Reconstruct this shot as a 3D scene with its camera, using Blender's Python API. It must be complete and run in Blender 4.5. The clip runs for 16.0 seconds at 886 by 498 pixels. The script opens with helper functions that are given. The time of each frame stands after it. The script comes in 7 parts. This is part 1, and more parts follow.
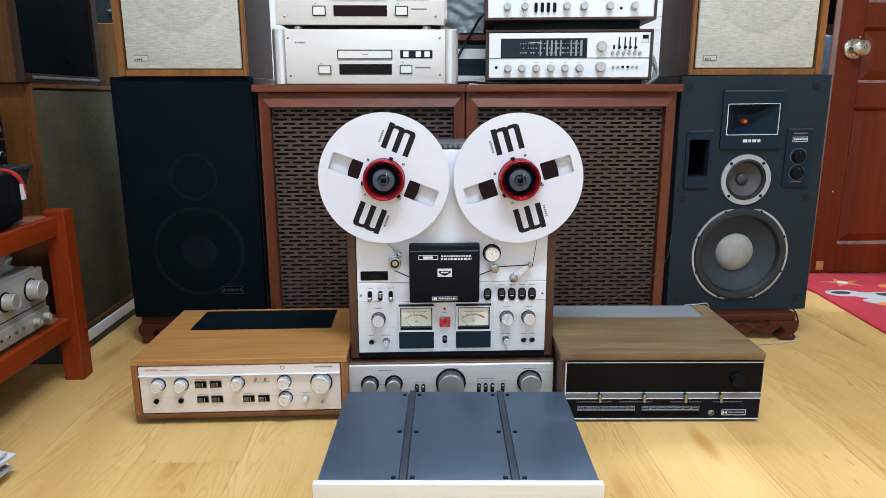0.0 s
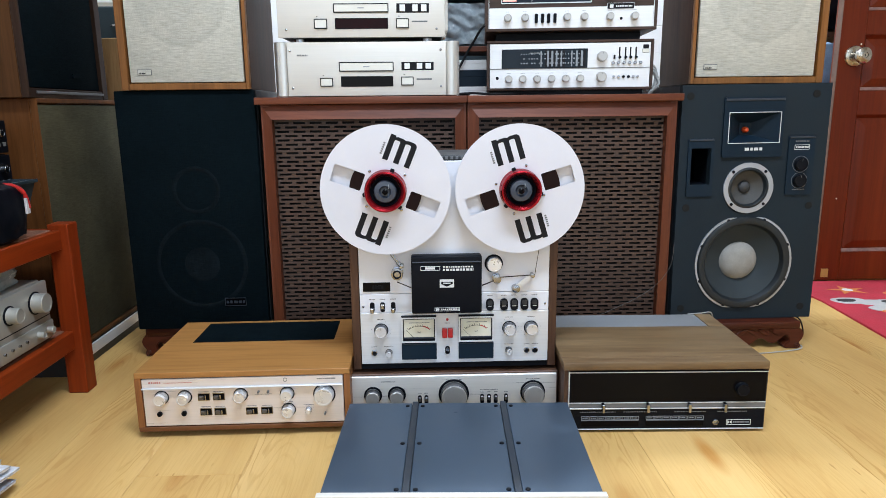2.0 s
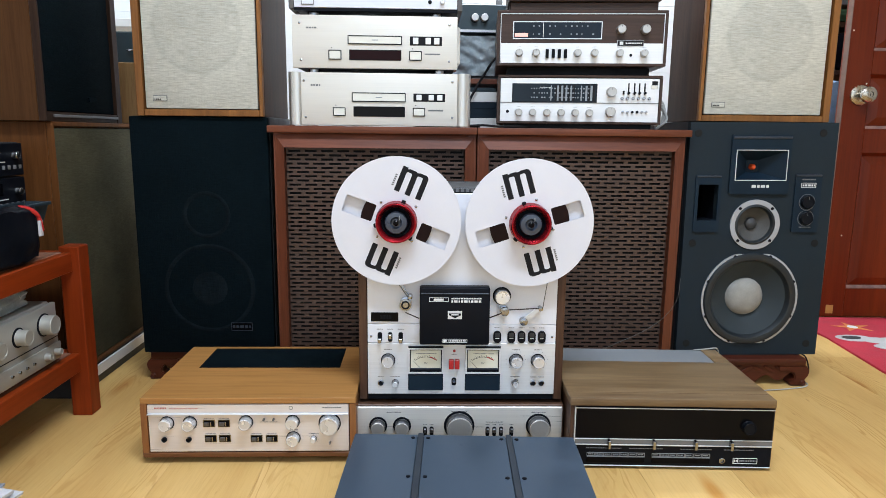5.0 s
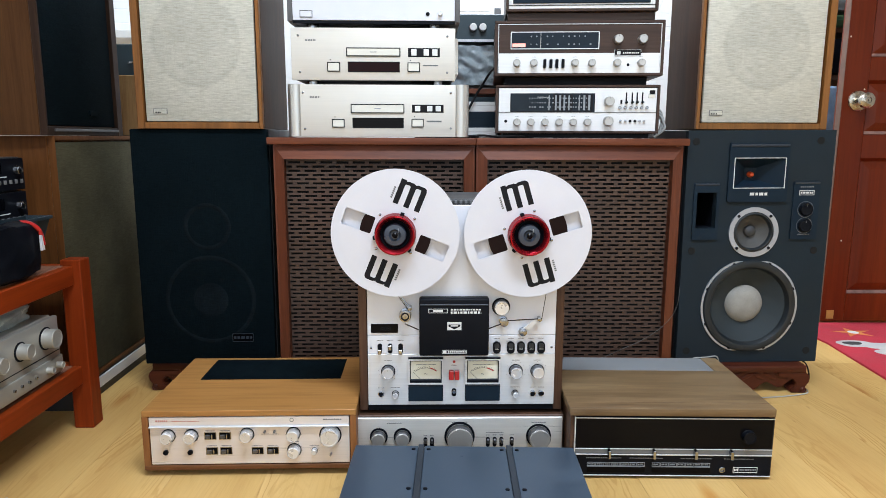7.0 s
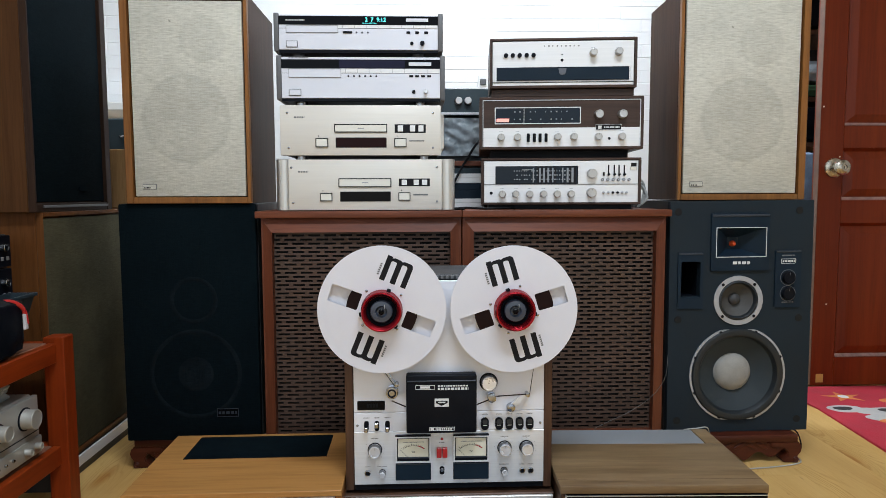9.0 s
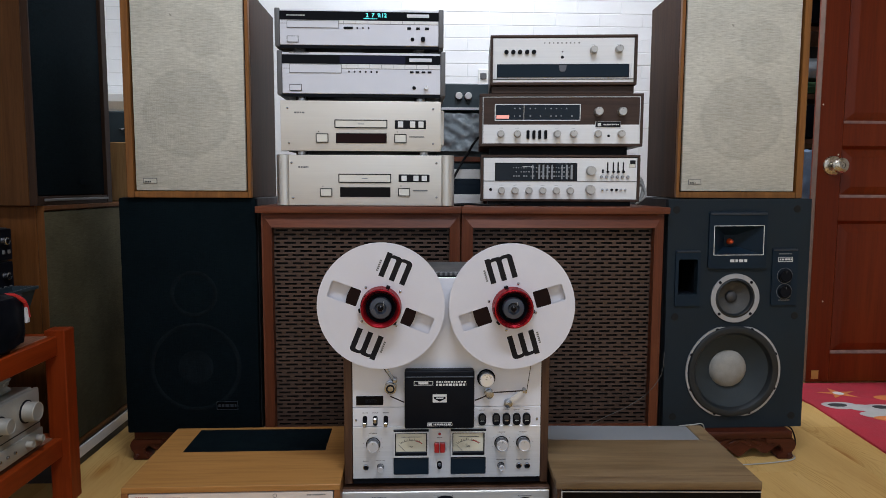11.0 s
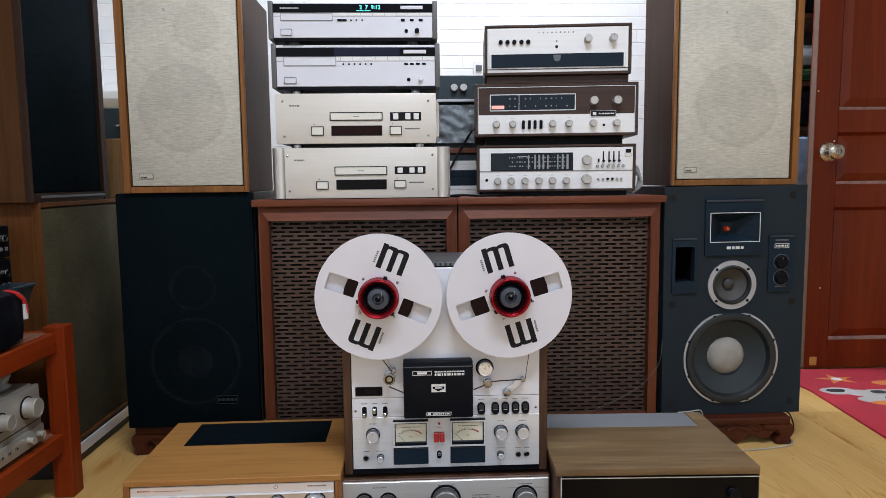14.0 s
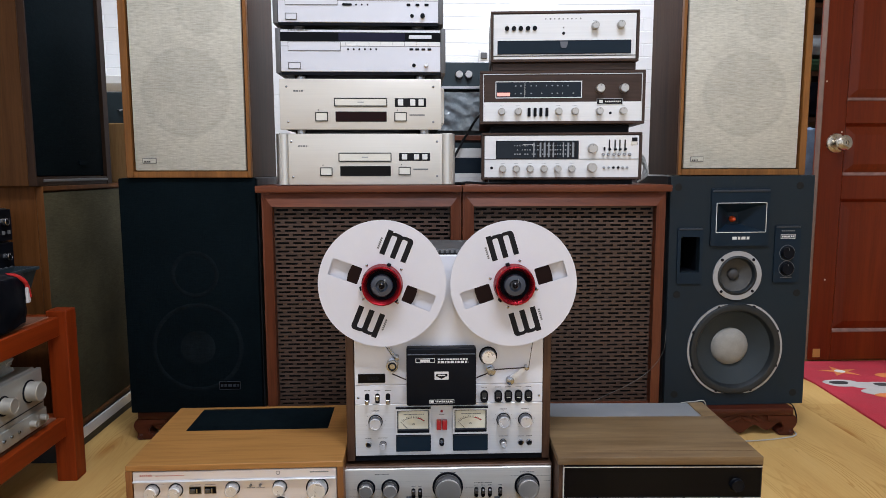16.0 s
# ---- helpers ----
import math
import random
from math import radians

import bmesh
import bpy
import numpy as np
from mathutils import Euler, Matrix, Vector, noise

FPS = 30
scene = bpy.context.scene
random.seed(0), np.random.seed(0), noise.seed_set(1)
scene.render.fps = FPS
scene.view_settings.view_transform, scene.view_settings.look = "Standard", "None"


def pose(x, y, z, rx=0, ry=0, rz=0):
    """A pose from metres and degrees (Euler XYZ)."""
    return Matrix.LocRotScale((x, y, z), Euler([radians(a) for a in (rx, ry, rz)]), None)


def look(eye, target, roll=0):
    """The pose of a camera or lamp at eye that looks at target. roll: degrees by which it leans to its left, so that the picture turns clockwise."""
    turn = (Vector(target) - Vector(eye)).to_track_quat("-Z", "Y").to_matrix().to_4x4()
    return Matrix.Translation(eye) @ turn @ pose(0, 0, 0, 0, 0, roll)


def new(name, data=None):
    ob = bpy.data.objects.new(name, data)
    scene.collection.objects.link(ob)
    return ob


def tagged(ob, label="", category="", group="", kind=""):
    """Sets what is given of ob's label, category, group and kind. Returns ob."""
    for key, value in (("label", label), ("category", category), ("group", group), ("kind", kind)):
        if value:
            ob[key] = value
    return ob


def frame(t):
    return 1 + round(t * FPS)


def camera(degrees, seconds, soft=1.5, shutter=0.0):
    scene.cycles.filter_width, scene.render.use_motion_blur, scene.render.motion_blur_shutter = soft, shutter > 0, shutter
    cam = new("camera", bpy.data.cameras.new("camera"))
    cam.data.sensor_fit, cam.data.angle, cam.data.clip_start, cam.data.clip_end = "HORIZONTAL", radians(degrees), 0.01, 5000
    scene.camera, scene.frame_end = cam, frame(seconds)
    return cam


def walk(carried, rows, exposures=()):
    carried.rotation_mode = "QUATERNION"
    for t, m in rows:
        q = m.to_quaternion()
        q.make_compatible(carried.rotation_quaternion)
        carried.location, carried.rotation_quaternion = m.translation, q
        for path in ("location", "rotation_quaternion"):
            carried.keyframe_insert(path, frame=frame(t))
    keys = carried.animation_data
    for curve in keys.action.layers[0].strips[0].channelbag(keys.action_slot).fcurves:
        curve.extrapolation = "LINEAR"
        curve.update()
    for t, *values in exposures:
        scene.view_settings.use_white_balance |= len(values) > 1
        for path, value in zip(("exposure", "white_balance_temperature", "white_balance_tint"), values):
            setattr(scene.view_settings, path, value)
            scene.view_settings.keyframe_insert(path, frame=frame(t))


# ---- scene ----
cam = camera(67.5, 16.0, soft=0.65)
EXPOSURES = [(0.0, -0.03, 6080, 10), (4.5, -0.05, 6250, 10), (7.0, -0.02, 6330, 10), (8.0, -0.08, 6480, 10), (9.0, -0.46, 6500, 10), (11.5, -0.93, 6550, 15),
             (13.0, -0.90, 6550, 15), (13.5, -0.68, 6550, 15), (14.0, -0.57, 6550, 15), (14.5, -0.52, 6550, 16), (16.0, -0.48, 6550, 16)]
PATH = [
    (0, (-0.066, -1.334, 0.655), (0.003, 0.616, 0.213), -0.1),
    (0.5, (-0.066, -1.334, 0.656), (0.0, 0.618, 0.223), -0.4),
    (1, (-0.063, -1.336, 0.657), (0.004, 0.618, 0.236), -0.4),
    (1.5, (-0.066, -1.336, 0.658), (0.007, 0.621, 0.248), -0.6),
    (2, (-0.061, -1.335, 0.658), (-0.005, 0.621, 0.244), -0.6),
    (2.5, (-0.063, -1.334, 0.659), (-0.011, 0.622, 0.241), -0.8),
    (3, (-0.064, -1.334, 0.661), (-0.009, 0.621, 0.24), -0.7),
    (3.5, (-0.067, -1.335, 0.662), (-0.012, 0.624, 0.264), -0.2),
    (4, (-0.069, -1.337, 0.669), (-0.011, 0.626, 0.289), 0.3),
    (4.5, (-0.077, -1.338, 0.673), (-0.024, 0.629, 0.319), 0.7),
    (7, (-0.071, -1.343, 0.692), (-0.025, 0.629, 0.359), 0.2),
    (7.5, (-0.069, -1.343, 0.696), (-0.018, 0.635, 0.404), 0.1),
    (8, (-0.069, -1.347, 0.707), (-0.018, 0.637, 0.46), 0.2),
    (8.5, (-0.068, -1.346, 0.717), (-0.001, 0.642, 0.504), -0.0),
    (9, (-0.063, -1.346, 0.73), (0.013, 0.646, 0.568), -0.2),
    (9.2, (-0.061, -1.346, 0.731), (0.016, 0.648, 0.591), -0.2),
    (11.5, (-0.064, -1.357, 0.744), (0.015, 0.632, 0.548), 0.3),
    (12, (-0.059, -1.359, 0.742), (0.021, 0.63, 0.545), -0.1),
    (12.5, (-0.062, -1.359, 0.742), (0.017, 0.629, 0.534), -0.2),
    (13, (-0.058, -1.358, 0.736), (0.028, 0.629, 0.522), -0.3),
    (13.5, (-0.057, -1.355, 0.733), (0.026, 0.633, 0.525), -0.6),
    (14, (-0.059, -1.358, 0.734), (0.023, 0.63, 0.53), -0.6),
    (14.5, (-0.062, -1.356, 0.733), (0.017, 0.631, 0.524), -0.4),
    (15, (-0.06, -1.355, 0.732), (0.016, 0.632, 0.519), -0.1),
    (15.5, (-0.063, -1.354, 0.731), (0.01, 0.632, 0.508), 0.2),
    (16, (-0.063, -1.35, 0.728), (0.012, 0.635, 0.493), -0.1),
]
walk(cam, [(t, look(eye, target, roll)) for t, eye, target, roll in PATH], EXPOSURES)

# ---- light ----
world = bpy.data.worlds.new("world")
scene.world = world
world.use_nodes = True
wn = world.node_tree.nodes
sky = wn.new("ShaderNodeTexSky")
sky.sky_type, sky.sun_disc = 'NISHITA', False
sky.sun_elevation, sky.sun_rotation = radians(48), radians(200)
wn["Background"].inputs[1].default_value = 0.12
world.node_tree.links.new(sky.outputs[0], wn["Background"].inputs[0])


def area(name, m, sx, sy, watts, color):
    d = bpy.data.lights.new(name, 'AREA')
    d.shape, d.size, d.size_y, d.energy, d.color = 'RECTANGLE', sx, sy, watts, color
    ob = new(name, d)
    ob.matrix_world = m
    return ob


# daylight through the wide shop front behind the camera; unseen overhead fill lamps added
area("daylight_opening", look((0.2, -3.35, 1.35), (0.2, 0.0, 0.7)), 3.6, 2.2, 26, (0.77, 0.885, 1.0))
area("overhead_fill_front", look((0.15, -1.00, 2.62), (0.15, -1.00, 0.0)), 1.2, 0.25, 80, (0.775, 0.885, 1.02))
area("overhead_fill_rear", look((0.5, -2.3, 2.62), (0.5, -2.3, 0.0)), 1.2, 0.25, 13, (0.775, 0.885, 1.02))
area("overhead_fill_back", look((0.2, 1.30, 2.62), (0.2, 1.6, 0.0)), 1.2, 0.10, 70, (0.81, 0.90, 1.0))


# ---- materials ----
def nodes_of(name):
    m = bpy.data.materials.new(name)
    m.use_nodes = True
    nt = m.node_tree
    return m, nt, nt.nodes["Principled BSDF"]


def ramp_node(nt, src, stops):
    r = nt.nodes.new("ShaderNodeValToRGB")
    e = r.color_ramp.elements
    while len(e) < len(stops):
        e.new(0.5)
    for el, (p, c) in zip(e, stops):
        el.position, el.color = p, (*c, 1)
    nt.links.new(src, r.inputs[0])
    return r


def coords(nt, scale=(1, 1, 1), rot=(0, 0, 0)):
    tc = nt.nodes.new("ShaderNodeTexCoord")
    mp = nt.nodes.new("ShaderNodeMapping")
    mp.inputs["Scale"].default_value = scale
    mp.inputs["Rotation"].default_value = rot
    nt.links.new(tc.outputs["Object"], mp.inputs[0])
    return mp


def noise_node(nt, vec, scale, detail=4, rough=0.6):
    n = nt.nodes.new("ShaderNodeTexNoise")
    n.inputs["Scale"].default_value, n.inputs["Detail"].default_value, n.inputs["Roughness"].default_value = scale, detail, rough
    nt.links.new(vec, n.inputs["Vector"])
    return n


def mix_node(nt, a, b, fac, mode='MULTIPLY'):
    m = nt.nodes.new("ShaderNodeMix")
    m.data_type, m.blend_type = 'RGBA', mode
    for s, v in ((m.inputs[0], fac), (m.inputs[6], a), (m.inputs[7], b)):
        if hasattr(v, "links"):
            nt.links.new(v, s)
        else:
            s.default_value = v
    return m.outputs[2]


def bump_to(nt, b, height, strength, dist=0.001):
    n = nt.nodes.new("ShaderNodeBump")
    n.inputs["Strength"].default_value, n.inputs["Distance"].default_value = strength, dist
    nt.links.new(height, n.inputs["Height"])
    nt.links.new(n.outputs[0], b.inputs["Normal"])


def plain(name, c, rough=0.5, metal=0.0, var=0.12, scale=9.0, bump=0.0, grain=300.0, stretch=(1, 1, 1), coat=0.0, rvar=0.1, spec=0.5):
    """A surface with slow colour drift, fine grain and uneven gloss."""
    m, nt, b = nodes_of(name)
    mp = coords(nt, stretch)
    slow = noise_node(nt, mp.outputs[0], scale, 5)
    fine = noise_node(nt, mp.outputs[0], grain, 3)
    lo, hi = [v * (1 - var) for v in c], [min(1, v * (1 + var)) for v in c]
    col = ramp_node(nt, slow.outputs[0], [(0.3, lo), (0.7, hi)]).outputs[0]
    g = ramp_node(nt, fine.outputs[0], [(0.3, (1 - var * 0.6,) * 3), (0.7, (1.0,) * 3)]).outputs[0]
    nt.links.new(mix_node(nt, col, g, 1.0), b.inputs["Base Color"])
    mr = nt.nodes.new("ShaderNodeMapRange")
    mr.inputs[1].default_value, mr.inputs[2].default_value = 0.3, 0.7
    mr.inputs[3].default_value, mr.inputs[4].default_value = max(0.02, rough - rvar), min(1, rough + rvar)
    nt.links.new(slow.outputs[0], mr.inputs[0])
    nt.links.new(mr.outputs[0], b.inputs["Roughness"])
    b.inputs["Metallic"].default_value = metal
    b.inputs["Coat Weight"].default_value = coat
    b.inputs["Specular IOR Level"].default_value = spec
    if bump:
        bump_to(nt, b, fine.outputs[0], bump)
    return m


def wood(name, dark, light, along="x", rough=0.42, scale=1.0, contrast=1.0, spec=0.28, across=22, pores=0.8):
    """Timber: long streaks with a fine pore grain along one axis."""
    m, nt, b = nodes_of(name)
    s = {"x": (1.2, across, across), "y": (across, 1.2, across), "z": (across, across, 1.2)}[along]
    mp = coords(nt, [v * scale for v in s])
    vec = mp.outputs[0]
    n1 = noise_node(nt, vec, 1.0, 6, 0.65)
    n1.inputs["Distortion"].default_value = 0.8
    n2 = noise_node(nt, vec, 7.0, 4, 0.7)
    mid = [(a + c) / 2 for a, c in zip(dark, light)]
    k = 0.2 / contrast
    col = ramp_node(nt, n1.outputs[0], [(0.5 - k, dark), (0.5, mid), (0.5 + k, light)]).outputs[0]
    pore = ramp_node(nt, n2.outputs[0], [(0.32, (0.72, 0.68, 0.64)), (0.55, (1, 1, 1))]).outputs[0]
    col = mix_node(nt, col, pore, pores)
    nt.links.new(col, b.inputs["Base Color"])
    b.inputs["Roughness"].default_value = rough
    b.inputs["Specular IOR Level"].default_value = spec
    bump_to(nt, b, n2.outputs[0], 0.12)
    return m


def cloth(name, c1, c2, blotch=0.25, slubs=1.0, rough=0.95, marks=(), spec=0.15, fleck=0.65):
    """Woven speaker cloth: threads both ways, slubs and slow stains."""
    m, nt, b = nodes_of(name)
    mp = coords(nt)
    h = noise_node(nt, coords(nt, (38, 38, 420)).outputs[0], 1.0, 4, 0.7)
    v = noise_node(nt, coords(nt, (420, 420, 14)).outputs[0], 1.0, 4, 0.7)
    slow = noise_node(nt, mp.outputs[0], 6.0, 4)
    hr = ramp_node(nt, h.outputs[0], [(0.3, c1), (0.68, c2)]).outputs[0]
    vr = ramp_node(nt, v.outputs[0], [(0.3, (0.70,) * 3), (0.62, (1.0,) * 3)]).outputs[0]
    col = mix_node(nt, hr, vr, slubs * 0.8)
    st = ramp_node(nt, slow.outputs[0], [(0.35, (1 - blotch,) * 3), (0.6, (1.0,) * 3)]).outputs[0]
    col = mix_node(nt, col, st, 1.0)
    mid = noise_node(nt, coords(nt, (85, 85, 170)).outputs[0], 1.0, 5, 0.75)
    col = mix_node(nt, col, ramp_node(nt, mid.outputs[0], [(0.32, (0.52,) * 3), (0.50, (1.0,) * 3)]).outputs[0], fleck)
    spot = noise_node(nt, coords(nt, (38, 38, 60)).outputs[0], 1.0, 1, 0.4)
    col = mix_node(nt, col, ramp_node(nt, spot.outputs[0], [(0.17, (0.45,) * 3), (0.21, (1.0,) * 3)]).outputs[0], 0.8)
    for x, z, r, amount in marks:
        # a dust mark left on the cloth over a driver
        tc = nt.nodes.new("ShaderNodeTexCoord")
        sc = nt.nodes.new("ShaderNodeVectorMath")
        sc.operation = 'MULTIPLY'
        sc.inputs[1].default_value = (1, 0, 1)
        ds = nt.nodes.new("ShaderNodeVectorMath")
        ds.operation = 'DISTANCE'
        ds.inputs[1].default_value = (x, 0, z)
        nt.links.new(tc.outputs["Object"], sc.inputs[0])
        nt.links.new(sc.outputs[0], ds.inputs[0])
        k = 1 - amount
        rr = ramp_node(nt, ds.outputs["Value"], [(0.0, (k + amount * 0.4,) * 3), (r * 0.8, (k + amount * 0.35,) * 3), (r * 0.94, (k,) * 3), (r, (1, 1, 1))])
        col = mix_node(nt, col, rr.outputs[0], 1.0)
    nt.links.new(col, b.inputs["Base Color"])
    b.inputs["Roughness"].default_value = rough
    b.inputs["Specular IOR Level"].default_value = spec
    sm = nt.nodes.new("ShaderNodeMath")
    sm.operation = 'ADD'
    nt.links.new(h.outputs[0], sm.inputs[0])
    nt.links.new(v.outputs[0], sm.inputs[1])
    bump_to(nt, b, sm.outputs[0], 0.5, 0.0008)
    return m


def glow(name, c, strength):
    m, nt, b = nodes_of(name)
    b.inputs["Base Color"].default_value = (0.01, 0.01, 0.01, 1)
    b.inputs["Emission Color"].default_value = (*c, 1)
    b.inputs["Emission Strength"].default_value = strength
    return m


def laminate(name):
    """Honey laminate: pale boards with contour grain that swirls round sparse orange knots."""
    m, nt, b = nodes_of(name)
    oi = nt.nodes.new("ShaderNodeObjectInfo")

    def board_coords(scale, jump):
        add = nt.nodes.new("ShaderNodeVectorMath")
        add.operation = 'MULTIPLY_ADD'
        add.inputs[1].default_value = (jump, jump * 1.7, jump * 2.3)
        nt.links.new(oi.outputs["Random"], add.inputs[0])
        nt.links.new(coords(nt, scale).outputs[0], add.inputs[2])
        return add.outputs[0]

    def math_node(op, a, c):
        mt = nt.nodes.new("ShaderNodeMath")
        mt.operation = op
        for s, v in zip(mt.inputs, (a, c)):
            if hasattr(v, "links"):
                nt.links.new(v, s)
            else:
                s.default_value = v
        return mt.outputs[0]
    vo = nt.nodes.new("ShaderNodeTexVoronoi")
    vo.inputs["Scale"].default_value = 1.0
    nt.links.new(board_coords((9.0, 2.2, 1), 41), vo.inputs["Vector"])
    swirl = noise_node(nt, board_coords((7.0, 0.95, 1), 23), 1.0, 2, 0.45)
    near = ramp_node(nt, vo.outputs["Distance"], [(0.05, (1, 1, 1)), (0.55, (0, 0, 0))]).outputs[0]
    height = math_node('ADD', swirl.outputs[0], math_node('MULTIPLY', near, 0.16))
    wob = noise_node(nt, board_coords((60, 9, 1), 17), 1.0, 3, 0.6)
    height = math_node('ADD', height, math_node('MULTIPLY', wob.outputs[0], 0.035))
    rings = math_node('SINE', math_node('MULTIPLY', height, 185.0), 0.0)
    where = noise_node(nt, board_coords((8.0, 1.6, 1), 31), 1.0, 3, 0.5)
    mask = ramp_node(nt, where.outputs[0], [(0.47, (0, 0, 0)), (0.66, (1, 1, 1))]).outputs[0]
    slow = noise_node(nt, board_coords((5.0, 0.8, 1), 53), 1.0, 4, 0.55)
    fibre = noise_node(nt, board_coords((260, 9, 1), 11), 1.0, 4, 0.7)
    col = ramp_node(nt, slow.outputs[0], [(0.32, (0.56, 0.330, 0.110)), (0.50, (0.66, 0.420, 0.152)), (0.68, (0.72, 0.475, 0.190))]).outputs[0]
    line = ramp_node(nt, rings, [(0.35, (1, 1, 1)), (0.95, (0.72, 0.60, 0.43))]).outputs[0]
    amount = math_node('MULTIPLY', mask, 0.70)
    col = mix_node(nt, col, line, amount)
    col = mix_node(nt, col, ramp_node(nt, fibre.outputs[0], [(0.30, (0.84, 0.79, 0.70)), (0.55, (1, 1, 1))]).outputs[0], 0.5)
    col = mix_node(nt, col, ramp_node(nt, vo.outputs["Distance"], [(0.06, (0.72, 0.50, 0.27)), (0.20, (1, 1, 1))]).outputs[0], 0.85)
    fleck = noise_node(nt, board_coords((70, 12, 1), 61), 1.0, 2, 0.4)
    col = mix_node(nt, col, ramp_node(nt, fleck.outputs[0], [(0.20, (0.50, 0.36, 0.22)), (0.27, (1, 1, 1))]).outputs[0], 0.8)
    tone = ramp_node(nt, oi.outputs["Random"], [(0.0, (0.90, 0.89, 0.86)), (1.0, (1.0, 1.0, 1.0))]).outputs[0]
    nt.links.new(mix_node(nt, col, tone, 1.0), b.inputs["Base Color"])
    b.inputs["Roughness"].default_value = 0.46
    b.inputs["Specular IOR Level"].default_value = 0.15
    bump_to(nt, b, fibre.outputs[0], 0.10)
    return m


M = {}
M["plank"] = laminate("laminate_plank")
M["gap"] = plain("floor_underlay", (0.40, 0.25, 0.10), 0.8)
M["walnut_cab"] = wood("cabinet_walnut", (0.085, 0.022, 0.010), (0.19, 0.055, 0.024), "x", rough=0.42)
M["walnut_cab_v"] = wood("cabinet_walnut_upright", (0.085, 0.022, 0.010), (0.18, 0.052, 0.023), "z", rough=0.42)
M["lattice"] = plain("brown_moulded_lattice", (0.076, 0.041, 0.026), 0.6, var=0.2, bump=0.15)
M["dark_cloth"] = plain("black_backing_cloth", (0.004, 0.0035, 0.003), 0.95)
# one teak in three tones: shade on sides and lower edge is in the colour
M["teak_edge_shade"] = wood("shaded_teak_edge", (0.120, 0.045, 0.015), (0.190, 0.075, 0.026), "x", rough=0.5)
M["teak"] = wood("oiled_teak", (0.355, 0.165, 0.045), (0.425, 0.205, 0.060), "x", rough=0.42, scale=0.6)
M["teak_side_shade"] = wood("shaded_teak_side", (0.20, 0.075, 0.022), (0.33, 0.135, 0.045), "z", rough=0.45)
M["rosewood"] = wood("grey_walnut", (0.105, 0.060, 0.028), (0.290, 0.195, 0.100), "x", rough=0.36, scale=0.75, contrast=0.9, spec=0.4, across=14)
M["deck_wood"] = wood("deck_walnut_side", (0.060, 0.028, 0.016), (0.115, 0.058, 0.034), "z", rough=0.45)
M["dark_wood"] = wood("receiver_walnut", (0.030, 0.017, 0.012), (0.075, 0.042, 0.030), "x", rough=0.45)
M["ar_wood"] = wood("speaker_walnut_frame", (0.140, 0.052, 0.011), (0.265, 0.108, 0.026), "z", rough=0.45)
# the frame's walnut, darkened: shade on the box sides is put into the colour
M["ar_side_shade"] = wood("shaded_speaker_walnut", (0.038, 0.017, 0.008), (0.070, 0.031, 0.015), "z", rough=0.34, spec=0.02)
M["red_wood"] = wood("red_lacquered_wood", (0.172, 0.020, 0.0030), (0.265, 0.040, 0.006), "z", rough=0.42, spec=0.15, scale=0.6)
M["red_dusty"] = wood("dusty_red_shelf_board", (0.150, 0.060, 0.034), (0.260, 0.125, 0.080), "y", rough=0.7, scale=0.6, spec=0.1)
M["red_wood_y"] = wood("red_lacquered_rail", (0.172, 0.020, 0.0030), (0.265, 0.040, 0.006), "y", rough=0.42, spec=0.15, scale=0.6)
M["door_wood"] = wood("red_door_lacquer", (0.112, 0.0125, 0.0022), (0.170, 0.026, 0.0042), "z", rough=0.36, scale=0.35, spec=0.2)
M["left_wood"] = wood("dark_walnut_box", (0.075, 0.026, 0.007), (0.130, 0.050, 0.014), "z", rough=0.5, spec=0.10)
M["left_upper"] = wood("dark_walnut_side", (0.045, 0.018, 0.006), (0.080, 0.034, 0.012), "z", rough=0.5, spec=0.08)
M["left_dark"] = wood("dark_brown_frame", (0.020, 0.010, 0.006), (0.036, 0.019, 0.012), "z", rough=0.5, spec=0.10)
M["stand_wood"] = wood("dark_red_carved_wood", (0.045, 0.009, 0.004), (0.095, 0.020, 0.008), "x", rough=0.4)
M["cloth_ring_highlight"] = cloth("highlit_black_cloth", (0.0055, 0.0090, 0.0115), (0.0105, 0.0165, 0.0200), blotch=0.6, spec=0.04)
M["pale_wood"] = wood("pale_pine_board", (0.30, 0.17, 0.065), (0.48, 0.30, 0.13), "z", rough=0.6)
M["cream_cloth"] = cloth("cream_linen_cloth", (0.43, 0.414, 0.345), (0.655, 0.633, 0.550), blotch=0.14, slubs=0.22, fleck=0.22, marks=((0.0, 0.215, 0.115, 0.13), (0.045, 0.415, 0.060, 0.11)))
M["olive_cloth"] = cloth("olive_brown_cloth", (0.046, 0.040, 0.021), (0.072, 0.064, 0.036), blotch=0.30, slubs=0.4, fleck=0.15)
M["black_cloth"] = cloth("blue_black_cloth", (0.0022, 0.0050, 0.0070), (0.0046, 0.0098, 0.0125), blotch=0.2, spec=0.04)
M["alu"] = plain("brushed_aluminium", (0.70, 0.71, 0.725), 0.40, 0.35, var=0.05, stretch=(0.5, 40, 40), grain=30, bump=0.02)
M["alu_deck"] = plain("satin_deck_faceplate", (0.72, 0.725, 0.765), 0.45, 0.12, var=0.03, bump=0.01)
M["champagne"] = plain("champagne_faceplate", (0.70, 0.665, 0.60), 0.42, 0.2, var=0.03, stretch=(0.5, 30, 30), grain=30)
M["pillar"] = plain("satin_pillar_metal", (0.66, 0.645, 0.61), 0.34, 0.85, var=0.03, stretch=(30, 30, 0.5), grain=30)
M["pink_alu"] = plain("warm_silver_faceplate", (0.74, 0.675, 0.635), 0.36, 0.3, var=0.04, stretch=(0.5, 30, 30), grain=30)
